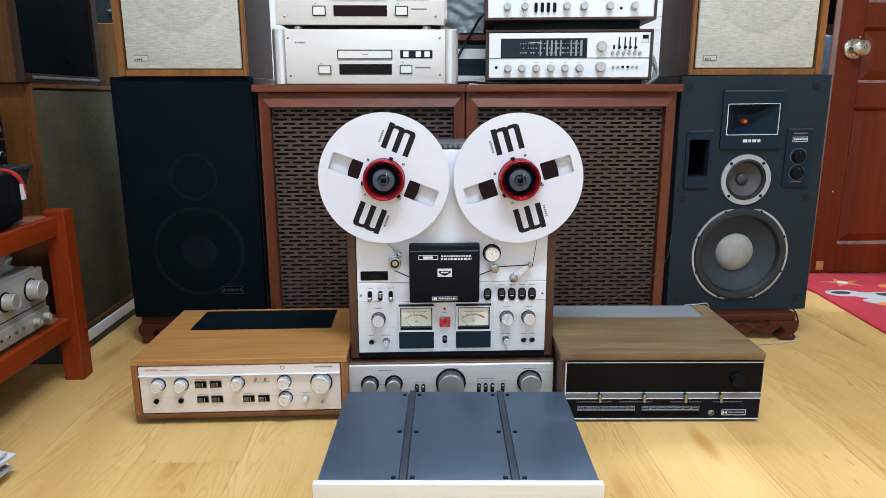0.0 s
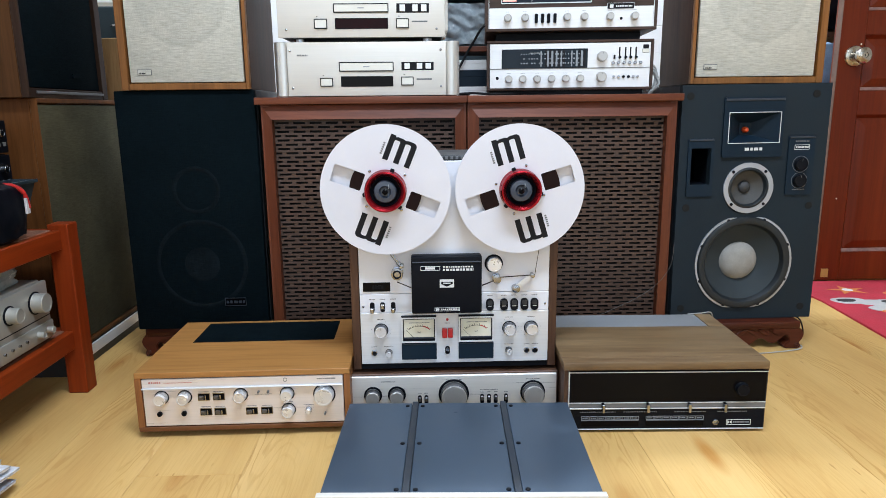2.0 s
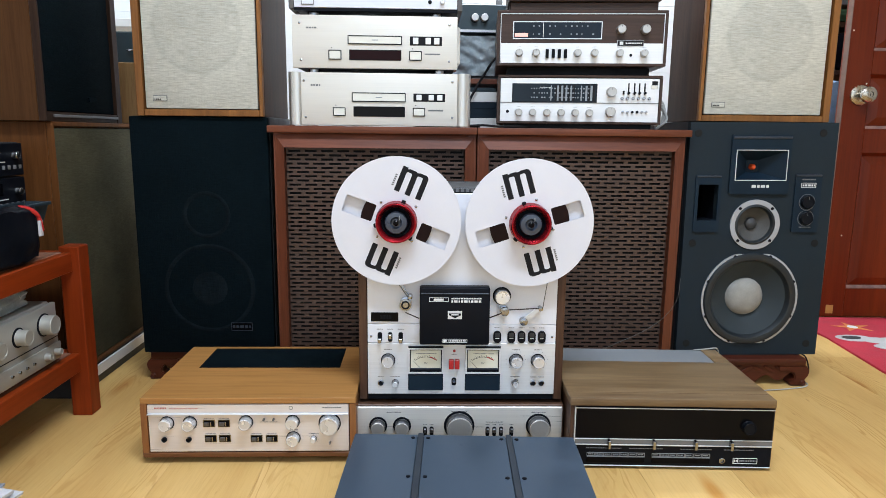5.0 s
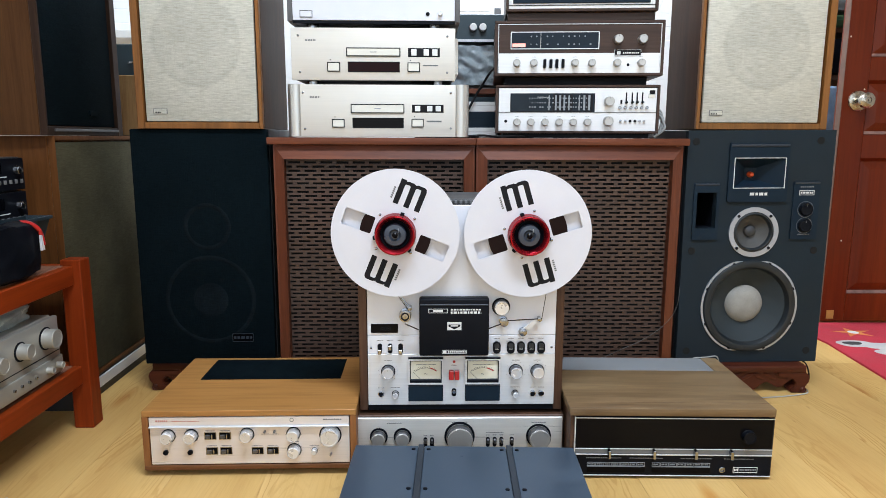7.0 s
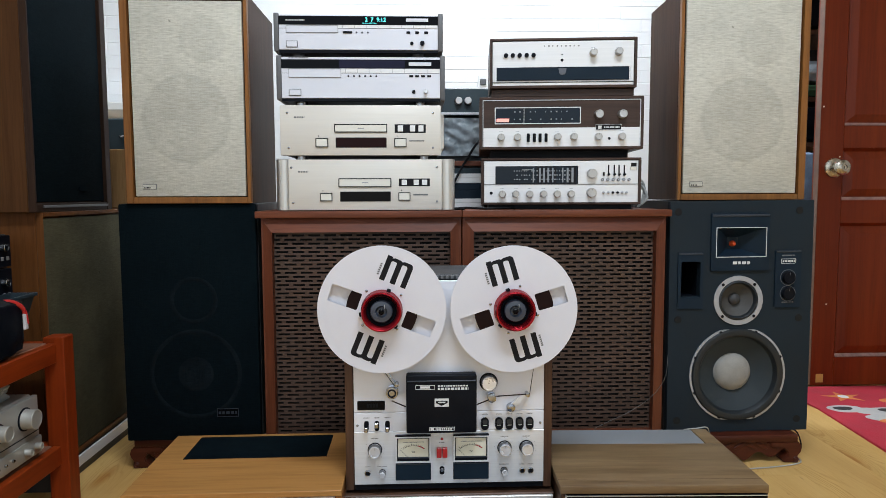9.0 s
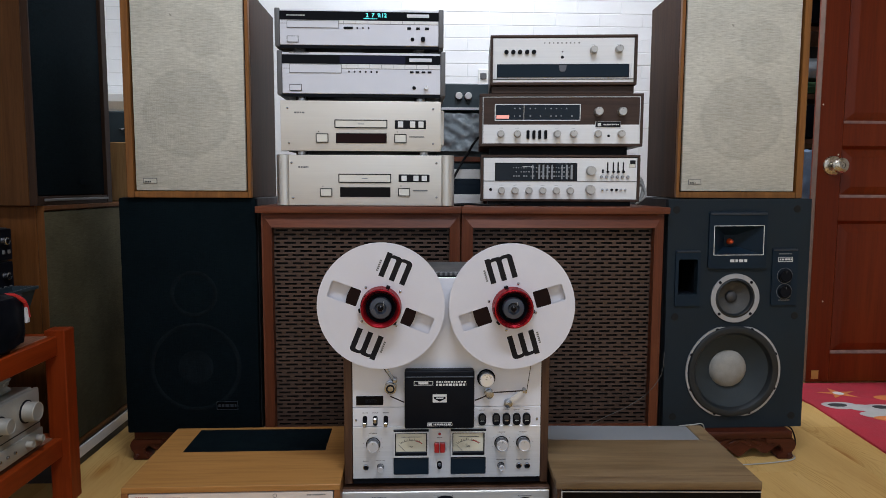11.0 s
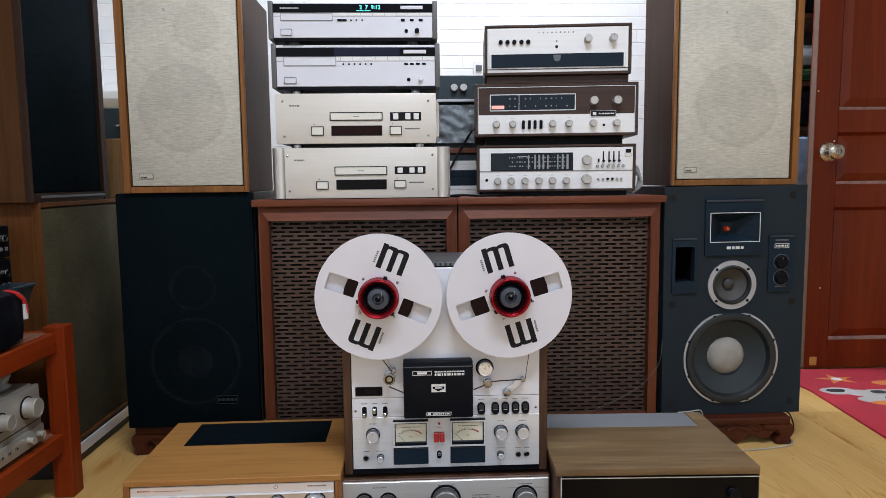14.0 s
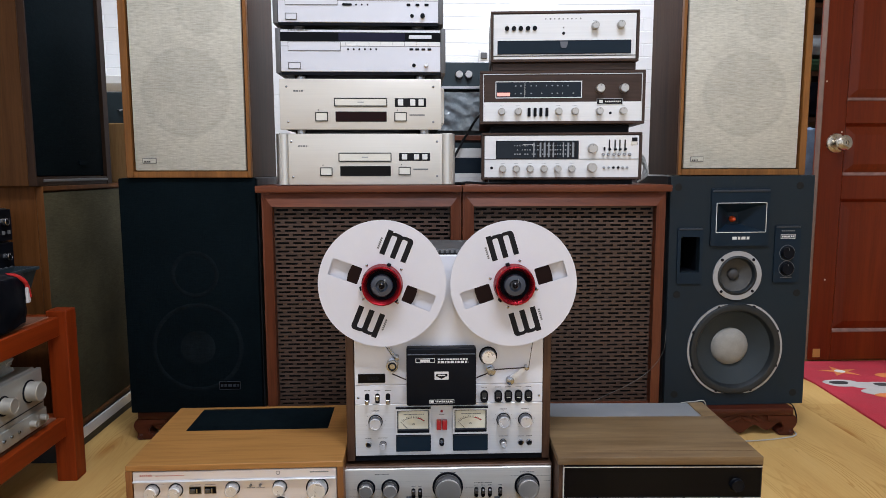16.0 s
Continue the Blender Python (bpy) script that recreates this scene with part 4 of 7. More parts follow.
def reel(t, cx, cz, turn, pack):
    """A full-size metal tape reel on its locked hub adaptor: two flanges with windows, the tape pack between them."""
    R = 0.1285
    wins = [spin2(rrect(-0.0175, 0.0175, -0.031, 0.031, 0.003), cx, cz, a + turn, 0.0785) for a in (160, -22)]
    f = part("reel", slab([circle(cx, cz, R, 96), circle(cx, cz, 0.034, 40)] + wins, -0.0325, -0.0310), M["white_reel"], t, "white metal tape reel with black printed marks")
    part("rear_flange", slab([circle(cx, cz, R, 96), circle(cx, cz, 0.034, 40)], -0.0215, -0.0200), M["white_reel"], f)
    part("tape_pack", L([(0.036, 0.0217), (pack, 0.0217), (pack, 0.0308), (0.036, 0.0308)], (cx, 0, cz), seg=72), M["tape"], f, "brown tape wound on the hub")
    # printed marks: three joined strokes, and a line of small print beside them
    for a in (68, 248):
        a += turn
        arc = lambda cx_, cz_, r, a0, a1, k=5: [(cx_ + r * math.cos(radians(a0 + (a1 - a0) * q / k)), cz_ + r * math.sin(radians(a0 + (a1 - a0) * q / k))) for q in range(k + 1)]
        m_out = [(-0.0285, -0.0255), (-0.0175, -0.0255), (-0.0175, 0.0145)] + arc(-0.0145, 0.0145, 0.0030, 180, 90, 3) + arc(-0.0090, 0.0145, 0.0030, 90, 0, 3)
        m_out += [(-0.0060, -0.0255), (0.0050, -0.0255), (0.0050, 0.0145)] + arc(0.0080, 0.0145, 0.0030, 180, 90, 3) + arc(0.0135, 0.0145, 0.0030, 90, 0, 3)
        m_out += [(0.0165, -0.0255), (0.0275, -0.0255), (0.0275, 0.0165)] + arc(0.0195, 0.0165, 0.0080, 0, 90, 6) + [(0.0080, 0.0245), (0.0030, 0.0225), (-0.0010, 0.0245), (-0.0130, 0.0245), (-0.0174, 0.0225), (-0.0178, 0.0258), (-0.0285, 0.0258)]
        part("printed_mark", plate(spin2(m_out, cx, cz, a, 0.082), -0.0329, -0.0325), M["ink"], f, smooth=0)
        bm = bmesh.new()
        for i in range(6):
            q = spin2([(-0.0365, -0.018 + i * 0.0042), (-0.0325, -0.018 + i * 0.0042), (-0.0325, -0.0150 + i * 0.0042), (-0.0365, -0.0150 + i * 0.0042)], cx, cz, a, 0.082)
            fr = [bm.verts.new((x, -0.0328, z)) for x, z in q]
            bk_ = [bm.verts.new((x, -0.0325, z)) for x, z in q]
            bm.faces.new(fr)
            bm.faces.new(bk_[::-1])
            for k in range(4):
                bm.faces.new((fr[k], bk_[k], bk_[(k + 1) % 4], fr[(k + 1) % 4]))
        bmesh.ops.recalc_face_normals(bm, faces=bm.faces)
        part("small_print", bm, M["greyink"], f, smooth=0)
    for a in (38, 128, 218, 308):
        a = radians(a + turn)
        screw(f, cx + 0.049 * math.cos(a), cz + 0.049 * math.sin(a), 0.0028, -0.0325)
    h = part("hub_adaptor", L([(0.0415, 0.0326), (0.0415, 0.037), (0.0400, 0.040), (0.0400, 0.056), (0.0388, 0.059), (0.0365, 0.060), (0.0325, 0.056), (0.0300, 0.046), (0.0300, 0.036), (0, 0.036)], (cx, 0, cz), seg=56), M["red_anod"], t, "red anodised hub adaptor")
    part("collar", L([(0.0298, 0.0362), (0.0298, 0.047), (0.0280, 0.048), (0.0230, 0.042), (0.0230, 0.0365)], (cx, 0, cz), seg=44), M["black"], h)
    part("spindle_cap", L([(0.0229, 0.0362), (0.0229, 0.049), (0.0205, 0.053), (0.012, 0.054), (0.0085, 0.049), (0, 0.049)], (cx, 0, cz), seg=36), M["cap_blue"], h)
    part("cap_line", B(cx + 0.006, cx + 0.0072, -0.0545, -0.0535, cz + 0.006, cz + 0.014), M["dialink"], h)
    part("spindle", L([(0.0055, 0.049), (0.0055, 0.056), (0.003, 0.058), (0, 0.058)], (cx, 0, cz), seg=16), M["black_gloss"], h)
    for k in range(3):
        a = radians(70 + turn + 120 * k)
        part("lock_stud", B(-0.004, 0.004, -0.041, -0.0327, 0.0385, 0.0455, 0.001), M["black"], h).matrix_basis = Matrix.Translation((cx, 0, cz)) @ Matrix.Rotation(-a + math.pi / 2, 4, 'Y')


def tape_deck():
    t = thing("tape_deck", pose(0, 0, 0), "silver open-reel tape deck with white reels and walnut side panels", "tape deck")
    z0, z1 = 0.116, 0.556
    for s in (-1, 1):
        part("side_panel", B(min(s * 0.1985, s * 0.2155), max(s * 0.1985, s * 0.2155), -0.001, 0.215, z0, z1 - 0.004, 0.002, 2), M["deck_wood"], t, "walnut-veneer side panel")
    part("case", B(-0.198, 0.198, 0.004, 0.213, z0 + 0.002, z1 - 0.002, 0.002), M["black_metal"], t)
    tv = part("top_vent", B(-0.150, 0.150, 0.020, 0.200, z1 - 0.0018, z1 + 0.010, 0.003), M["black_metal"], t, "slotted dark top cover")
    for i in range(26):
        part("vent_slot", B(-0.130 + i * 0.0104, -0.1245 + i * 0.0104, 0.0188, 0.0205, z1 + 0.001, z1 + 0.0075), M["greyink"], tv)
    part("base", B(-0.197, 0.197, -0.0015, 0.003, z0 + 0.001, 0.1295, 0.001), M["black"], t)
    part("upper_faceplate", B(-0.1970, 0.1975, -0.004, 0.0035, 0.2830, z1, 0.0012), M["alu_deck"], t)
    part("key_strip", B(-0.1970, 0.1975, -0.0036, 0.0035, 0.2422, 0.2824, 0.0008), M["alu_deck"], t)
    lo = part("lower_faceplate", B(-0.1970, 0.1975, -0.005, 0.0035, 0.1300, 0.2416, 0.0004), M["alu"], t, "brushed lower control panel")
    for s in (-1, 1):
        for y in (0.03, 0.185):
            part("foot", L([(0, 0.1085), (0.013, 0.1085), (0.014, z0 + 0.002), (0, z0 + 0.002)], (s * 0.17, y, 0), "z", 16), M["black"], t)
    reel(t, -0.1355, 0.5015, 0, 0.0715)
    reel(t, 0.1300, 0.5000, 38.5, 0.0800)
    # head cover
    hc = part("head_cover", B(-0.0885, 0.0550, -0.030, -0.0042, 0.2455, 0.3675, 0.004, 3), M["black"], t, "black head cover with white lettering")
    part("cover_ledge", B(-0.0865, 0.0530, -0.0318, -0.0296, 0.3535, 0.3560, 0.0006), M["slate_dark"], hc)
    part("maker_plate", slab([rrect(-0.0695, -0.0300, 0.3375, 0.3465, 0.0006), rrect(-0.0685, -0.0310, 0.3385, 0.3455, 0.0004)], -0.0304, -0.0300), M["whiteink"], hc)
    part("maker_mark", B(-0.0600, -0.0400, -0.0304, -0.0300, 0.3397, 0.3443), M["whiteink"], hc)
    bars(hc, -0.0240, 0.0380, 0.3445, 0.0030, M["whiteink"], y=-0.0300)
    bars(hc, -0.0240, 0.0380, 0.3385, 0.0046, M["whiteink"], y=-0.0300)
    em = part("emblem", slab([rrect(-0.0310, -0.0020, 0.3015, 0.3185, 0.0006)], -0.0306, -0.0300), M["whiteink"], hc, "square white emblem")
    part("emblem_diamond", slab([[(-0.0285, 0.3135), (-0.0045, 0.3135), (-0.0045, 0.3095), (-0.0165, 0.3035), (-0.0285, 0.3095)]], -0.0309, -0.0306), M["black"], em)
    part("emblem_bar", B(-0.0240, -0.0090, -0.0312, -0.0309, 0.3095, 0.3120), M["whiteink"], em)
    part("track_label", slab([rrect(-0.0420, 0.0095, 0.2515, 0.2590, 0.0005), rrect(-0.0412, 0.0087, 0.2523, 0.2582, 0.0004)], -0.0304, -0.0300), M["whiteink"], hc)
    bars(hc, -0.0395, -0.0325, 0.2552, 0.0045, M["whiteink"], y=-0.0300, n=2)
    bars(hc, -0.0290, 0.0070, 0.2552, 0.0030, M["whiteink"], y=-0.0300)
    # counter, switches, keys
    ct = part("tape_counter", B(-0.1895, -0.1330, -0.0065, -0.0042, 0.2885, 0.3080, 0.001), M["black_gloss"], t)
    for i in range(4):
        part("counter_wheel", B(-0.1700 + i * 0.006, -0.1652 + i * 0.006, -0.0069, -0.0063, 0.2940, 0.3020), M["black"], ct)
    for i, x in enumerate((-0.1715, -0.1500, -0.1280)):
        sw = part("lever_switch", slab([rrect(x - 0.0048, x + 0.0048, 0.2440, 0.2650, 0.004)], -0.0048, -0.0034), M["black"], t)
        part("lever", B(x - 0.0036, x + 0.0036, -0.016, -0.0046, 0.2440 if i != 1 else 0.2530, 0.2540 if i != 1 else 0.2630, 0.0012), M["chrome"], sw)
        bars(t, x - 0.006, x + 0.006, 0.2715, 0.0016, M["greyink"], y=-0.0036)
    for x in (-0.190, 0.190):
        screw(t, x, 0.2560, 0.0026, -0.0036)
    for x in (0.0740, 0.1035, 0.1250, 0.1465, 0.1675):
        k = part("transport_key", slab([rrect(x - 0.0080, x + 0.0080, 0.2435, 0.2690, 0.0075)], -0.0085, -0.0034), M["black"], t)
        part("key_cap", slab([rrect(x - 0.0050, x + 0.0050, 0.2555, 0.2660, 0.0035)], -0.0100, -0.0083), M["black_metal"], k)
        part("key_line", B(x - 0.004, x + 0.004, -0.0092, -0.0083, 0.2530, 0.2540), M["whiteink"], k)
        bars(t, x - 0.006, x + 0.006, 0.2755, 0.0014, M["greyink"], y=-0.0036)
    # tape path: rollers, guides, tension arm and the tape itself
    knob(t, 0.0815, 0.3445, 0.0152, 0.018, M["knob"], "capstan_cap", y=-0.004, mark=False, dark=True)
    part("capstan_ring", L([(0.0188, 0.004), (0.0188, 0.007), (0.0172, 0.008), (0.0158, 0.004)], (0.0815, 0, 0.3445)), M["black"], t)
    part("guide_roller", L([(0, 0.004), (0.009, 0.004), (0.009, 0.007), (0.0065, 0.008), (0.0065, 0.020), (0.009, 0.021), (0.009, 0.024), (0.004, 0.025), (0, 0.025)], (0.0865, 0, 0.3150), seg=28), M["chrome"], t)
    part("guide_roller", L([(0, 0.004), (0.0125, 0.004), (0.0125, 0.008), (0.009, 0.009), (0.009, 0.020), (0.0125, 0.021), (0.0120, 0.025), (0.005, 0.026), (0, 0.026)], (-0.1175, 0, 0.3290), seg=32), M["chrome"], t)
    part("roller_ring", L([(0.0088, 0.0252), (0.0088, 0.0266), (0.0058, 0.0268), (0.0058, 0.0252)], (-0.1175, 0, 0.3290), seg=32), M["black"], t, "black ring on the roller")
    a, b = Vector((0.1275, 0.2915)), Vector((0.1600, 0.3215))
    d = (b - a).normalized()
    n = Vector((-d.y, d.x))
    pts = [a + n * 0.0068 - d * 0.003, b + n * 0.0035, b - n * 0.0035, a - n * 0.0068 - d * 0.003]
    ta = part("tension_arm", slab([[(p.x, p.y) for p in pts]], -0.014, -0.010), M["alu"], t, "silver swinging tension arm")
    part("arm_pivot", L([(0.0085, 0.004), (0.0085, 0.0145), (0.006, 0.016), (0, 0.016)], (a.x, 0, a.y), seg=24), M["chrome"], ta)
    part("arm_roller", L([(0.0045, 0.010), (0.0045, 0.026), (0, 0.027)], (b.x, 0, b.y), seg=18), M["chrome"], ta)
    lv = part("feed_arm", tube([(-0.1235, -0.012, 0.3670), (-0.1175, -0.013, 0.3560), (-0.1080, -0.013, 0.3470)], 0.0016), M["chrome"], t)
    part("arm_roller", L([(0.0045, 0.006), (0.0045, 0.024), (0, 0.025)], (-0.1080, 0, 0.3450), seg=18), M["chrome"], lv)

    def ribbon(p, q):
        bm = bmesh.new()
        (x0_, z0_), (x1_, z1_) = p, q
        v = [bm.verts.new(c) for c in ((x0_, -0.0300, z0_), (x1_, -0.0300, z1_), (x1_, -0.0235, z1_), (x0_, -0.0235, z0_))]
        w = [bm.verts.new(c) for c in ((x0_, -0.0300, z0_ + 0.0006), (x1_, -0.0300, z1_ + 0.0006), (x1_, -0.0235, z1_ + 0.0006), (x0_, -0.0235, z0_ + 0.0006))]
        bm.faces.new(v)
        bm.faces.new(w[::-1])
        for i in range(4):
            bm.faces.new((v[i], w[i], w[(i + 1) % 4], v[(i + 1) % 4]))
        bmesh.ops.recalc_face_normals(bm, faces=bm.faces)
        part("tape_strand", bm, M["tape"], t, "thin brown tape running between guides", smooth=0)
    for p, q in (((-0.1900, 0.458), (-0.1120, 0.345)), ((-0.1050, 0.3440), (-0.1060, 0.322)), ((-0.1180, 0.3140), (-0.0890, 0.3010)), ((0.0555, 0.3035), (0.0800, 0.3130)), ((0.0930, 0.3200), (0.1560, 0.3235)), ((0.1635, 0.3235), (0.1820, 0.455))):
        ribbon(p, q)
    # meters
    for x0, x1 in ((-0.1120, -0.0385), (0.0080, 0.0820)):
        mt = part("level_meter", slab([rrect(x0, x1, 0.1770, 0.2335, 0.002), rrect(x0 + 0.005, x1 - 0.005, 0.1850, 0.2280, 0.001)], -0.0105, -0.0048), M["black"], t, "level meter with a cream dial")
        part("meter_bezel", slab([rrect(x0, x1, 0.1770, 0.2325, 0.001), rrect(x0 + 0.0032, x1 - 0.0032, 0.1806, 0.2296, 0.001)], -0.0114, -0.0104), M["alu"], mt, "thin silver bezel")
        part("meter_lip", B(x0, x1, -0.0116, -0.0048, 0.2337, 0.2358, 0.0005), M["black"], mt)
        part("meter_stop", B(x0 + 0.0055, x1 - 0.0055, -0.0080, -0.0063, 0.1853, 0.1880), M["slate_dark"], mt)
        part("meter_card", B(x0 + 0.0052, x1 - 0.0052, -0.0062, -0.0050, 0.1852, 0.2278), M["meter"], mt)
        cx, cz = (x0 + x1) / 2, 0.176
        arc = bmesh.new()
        for i in range(15):
            a = radians(128 - i * 76 / 14)
            r0, r1 = 0.036, 0.036 + (0.0045 if i % 3 == 0 else 0.003)
            w = 0.0004
            q = [(cx + r * math.cos(a) + s * w * math.sin(a), cz + r * math.sin(a) - s * w * math.cos(a)) for r, s in ((r0, -1), (r0, 1), (r1, 1), (r1, -1))]
            arc.faces.new([arc.verts.new((x, -0.0064, z)) for x, z in q])
        for i in range(24):
            a, b_ = radians(128 - i * 76 / 24), radians(128 - (i + 1) * 76 / 24)
            arc.faces.new([arc.verts.new((cx + r * math.cos(q), -0.0064, cz + r * math.sin(q))) for r, q in ((0.0355, a), (0.0355, b_), (0.0362, b_), (0.0362, a))])
        part("scale_print", arc, M["ink"], mt, smooth=0)
        over = bmesh.new()
        for i in range(8):
            a, b_ = radians(76 - i * 3), radians(76 - (i + 1) * 3)
            over.faces.new([over.verts.new((cx + r * math.cos(q), -0.0066, cz + r * math.sin(q))) for r, q in ((0.0358, a), (0.0358, b_), (0.0378, b_), (0.0378, a))])
        part("overload_band", over, M["red"], mt, "red end of the scale", smooth=0)
        bars(mt, cx - 0.020, cx + 0.022, 0.2195, 0.0016, M["greyink"], y=-0.0062, name="scale_numbers")
        words("scale_letters", "VU", 0.0050, cx, -0.0065, 0.1985, M["ink"], mt)
        nd = B(-0.0003, 0.0003, -0.0072, -0.0068, 0.006, 0.0385)
        o = part("needle", nd, M["ink"], mt, smooth=0)
        o.matrix_basis = Matrix.Translation((cx, 0, cz)) @ Matrix.Rotation(radians(-44), 4, 'Y')
        part("meter_skirt", B(x0, x1, -0.0085, -0.0048, 0.1385, 0.1755, 0.0012), M["navy"], t, "dark blue panel under the meter")
        part("skirt_line", B(x0 + 0.002, x1 - 0.002, -0.0092, -0.0083, 0.1725, 0.1742), M["slate_dark"], mt)
    for x in (-0.0215, -0.0095):
        part("record_button", B(x - 0.0050, x + 0.0050, -0.0135, -0.0048, 0.1870, 0.2075, 0.0012), M["red"], t)
    part("record_lamp", L([(0.0028, 0.005), (0.0028, 0.0065), (0, 0.008)], (-0.0155, 0, 0.2255), seg=14), M["red"], t)
    bars(t, -0.0210, -0.0100, 0.2175, 0.0016, M["greyink"], y=-0.0050)
    sl = part("slide_switch", slab([rrect(-0.0205, -0.0105, 0.1490, 0.1665, 0.0045)], -0.0062, -0.0048), M["black"], t)
    part("slider", L([(0.0036, 0.0055), (0.0036, 0.0125), (0.0028, 0.0135), (0, 0.0135)], (-0.0155, 0, 0.1610), seg=18), M["chrome"], sl)
    for x in (-0.1545, 0.1150, 0.1610):
        part("dial_ring", slab([circle(x, 0.2045, 0.0195, 40), circle(x, 0.2045, 0.0165, 40)], -0.0054, -0.0049), M["alu"], t)
        knob(t, x, 0.2045, 0.0125, 0.019, M["knob"], "level_knob", y=-0.005, dark=True)
        dots = bmesh.new()
        for i in range(11):
            a = radians(-50 + i * 28)
            box(dots, x + 0.0205 * math.cos(a) - 0.0004, x + 0.0205 * math.cos(a) + 0.0004, -0.0054, -0.0049, 0.2045 + 0.0205 * math.sin(a) - 0.0004, 0.2045 + 0.0205 * math.sin(a) + 0.0004)
        part("scale_dots", dots, M["greyink"], t, smooth=0)
        bars(t, x - 0.008, x + 0.008, 0.2280, 0.0016, M["greyink"], y=-0.0050)
    for x in (-0.1700, 0.1525, 0.1700):
        j = part("jack_socket", L([(0.0062, 0.0048), (0.0062, 0.008), (0.0045, 0.0085), (0.0036, 0.0065), (0.0036, 0.001), (0, 0.001)], (x, 0, 0.1550), seg=24), M["chrome"], t)
        part("socket_hole", L([(0.0040, 0.0066), (0, 0.0066)], (x, 0, 0.1550), seg=16), M["black"], j)
        bars(t, x - 0.006, x + 0.006, 0.1680, 0.0014, M["greyink"], y=-0.0050)
    for x in (-0.1395, 0.1145):
        knob(t, x, 0.1550, 0.0062, 0.016, M["knob"], "selector_knob", y=-0.005, dark=True)
        bars(t, x - 0.010, x + 0.010, 0.1685, 0.0014, M["greyink"], y=-0.0050)
    return t


tape_deck()


def feet(t, w, d, h, mat=None, r=0.014, inset=0.045):
    for sx in (-1, 1):
        for y in (0.05, d - 0.05):
            part("foot", L([(0, 0), (r * 0.9, 0), (r, h * 0.4), (r, h), (0, h)], (sx * (w / 2 - inset), y, 0), "z", 16), mat or M["black"], t)


def centre_amp():
    """The silver-fronted amplifier that carries the tape deck."""
    W, H, D = 0.436, 0.094, 0.30
    t = thing("amplifier", pose(-0.002, -0.012, 0), "silver-fronted amplifier with dark walnut case under the tape deck", "amplifier")
    part("case", B(-W / 2 - 0.004, W / 2 + 0.004, 0.001, D, 0.014, 0.1085, 0.002), M["deck_wood"], t, "dark walnut case")
    f = part("faceplate", B(-W / 2, W / 2, -0.006, 0.0005, 0.0155, 0.1055, 0.001), M["warm_silver"], t, "brushed silver faceplate")
    feet(t, W, D, 0.0142)
    zc = 0.0645
    for x, r, h in ((-0.173, 0.0145, 0.022), (-0.1225, 0.0145, 0.022), (-0.0015, 0.027, 0.026), (0.167, 0.022, 0.024)):
        part("dial_ring", L([(r + 0.0045, 0.006), (r + 0.0045, 0.0085), (r + 0.001, 0.0088), (r, 0.006)], (x, 0, zc)), M["black"], f)
        knob(f, x, zc, r, h, M["knob_dull"], "control_knob", y=-0.006, mark=False, dark=True)
    for x in (-0.074, -0.060, 0.059, 0.0735, 0.088, 0.110):
        s = part("rocker_switch", slab([rrect(x - 0.0042, x + 0.0042, 0.0400, 0.0620, 0.004)], -0.0068, -0.0058), M["black"], f)
        part("rocker_lever", B(x - 0.0026, x + 0.0026, -0.014, -0.0064, 0.0500, 0.0590, 0.001), M["knob_grip"], s)
        bars(f, x - 0.004, x + 0.004, 0.0665, 0.0014, M["greyink"], y=-0.0060)
    for x0, x1, z in ((-0.155, -0.125, 0.094), (-0.018, 0.015, 0.0955), (0.152, 0.182, 0.094), (0.055, 0.092, 0.072)):
        bars(f, x0, x1, z, 0.0018, M["greyink"], y=-0.0060)
    return t


centre_amp()


def slate_amp():
    """A flat power amplifier with three slate-blue lid panels parted by two strips."""
    W, D, zt = 0.439, 0.322, 0.0760
    t = thing("power_amplifier", pose(0.0025, -0.0905, 0, 0, 0, -2.3) @ pose(0, -D, 0), "slate-blue metal power amplifier with champagne front panel on floor", "amplifier")
    part("chassis", B(-W / 2, W / 2, 0.002, D, 0.012, zt - 0.0035, 0.001), M["slate_dark"], t)
    feet(t, W, D, 0.0122)
    xs = (-W / 2, -0.0930, -0.0800, 0.0830, 0.0960, W / 2)
    for a, b in ((0, 1), (2, 3), (4, 5)):
        lid = part("lid_panel", B(xs[a], xs[b], 0.0015, D + 0.001, zt - 0.0033, zt, 0.0008), M["slate"], t, "slate-blue lid panel")
        edges = [xs[i] + (-0.0085 if i in (1, 3) else 0.0085) for i in (a, b) if i not in (0, 5)]
        for x in edges:
            for y in (0.011, 0.157, D - 0.014):
                part("screw", L([(0.0042, zt - 0.0002), (0.0040, zt + 0.0014), (0.0025, zt + 0.0022), (0, zt + 0.0022)], (x, y, 0), "z", 14), M["black"], lid)
    for a, b in ((1, 2), (3, 4)):
        part("lid_strip", B(xs[a] + 0.0008, xs[b] - 0.0008, 0.002, D + 0.004, zt - 0.0035, zt + 0.0022, 0.0008), M["slate_dark"], t, "dark raised strip")
    part("front_panel", B(-W / 2 - 0.005, W / 2 + 0.005, -0.012, 0.001, 0.010, zt + 0.0025, 0.0015, 2), M["champagne"], t, "champagne aluminium front panel")
    return t


slate_amp()


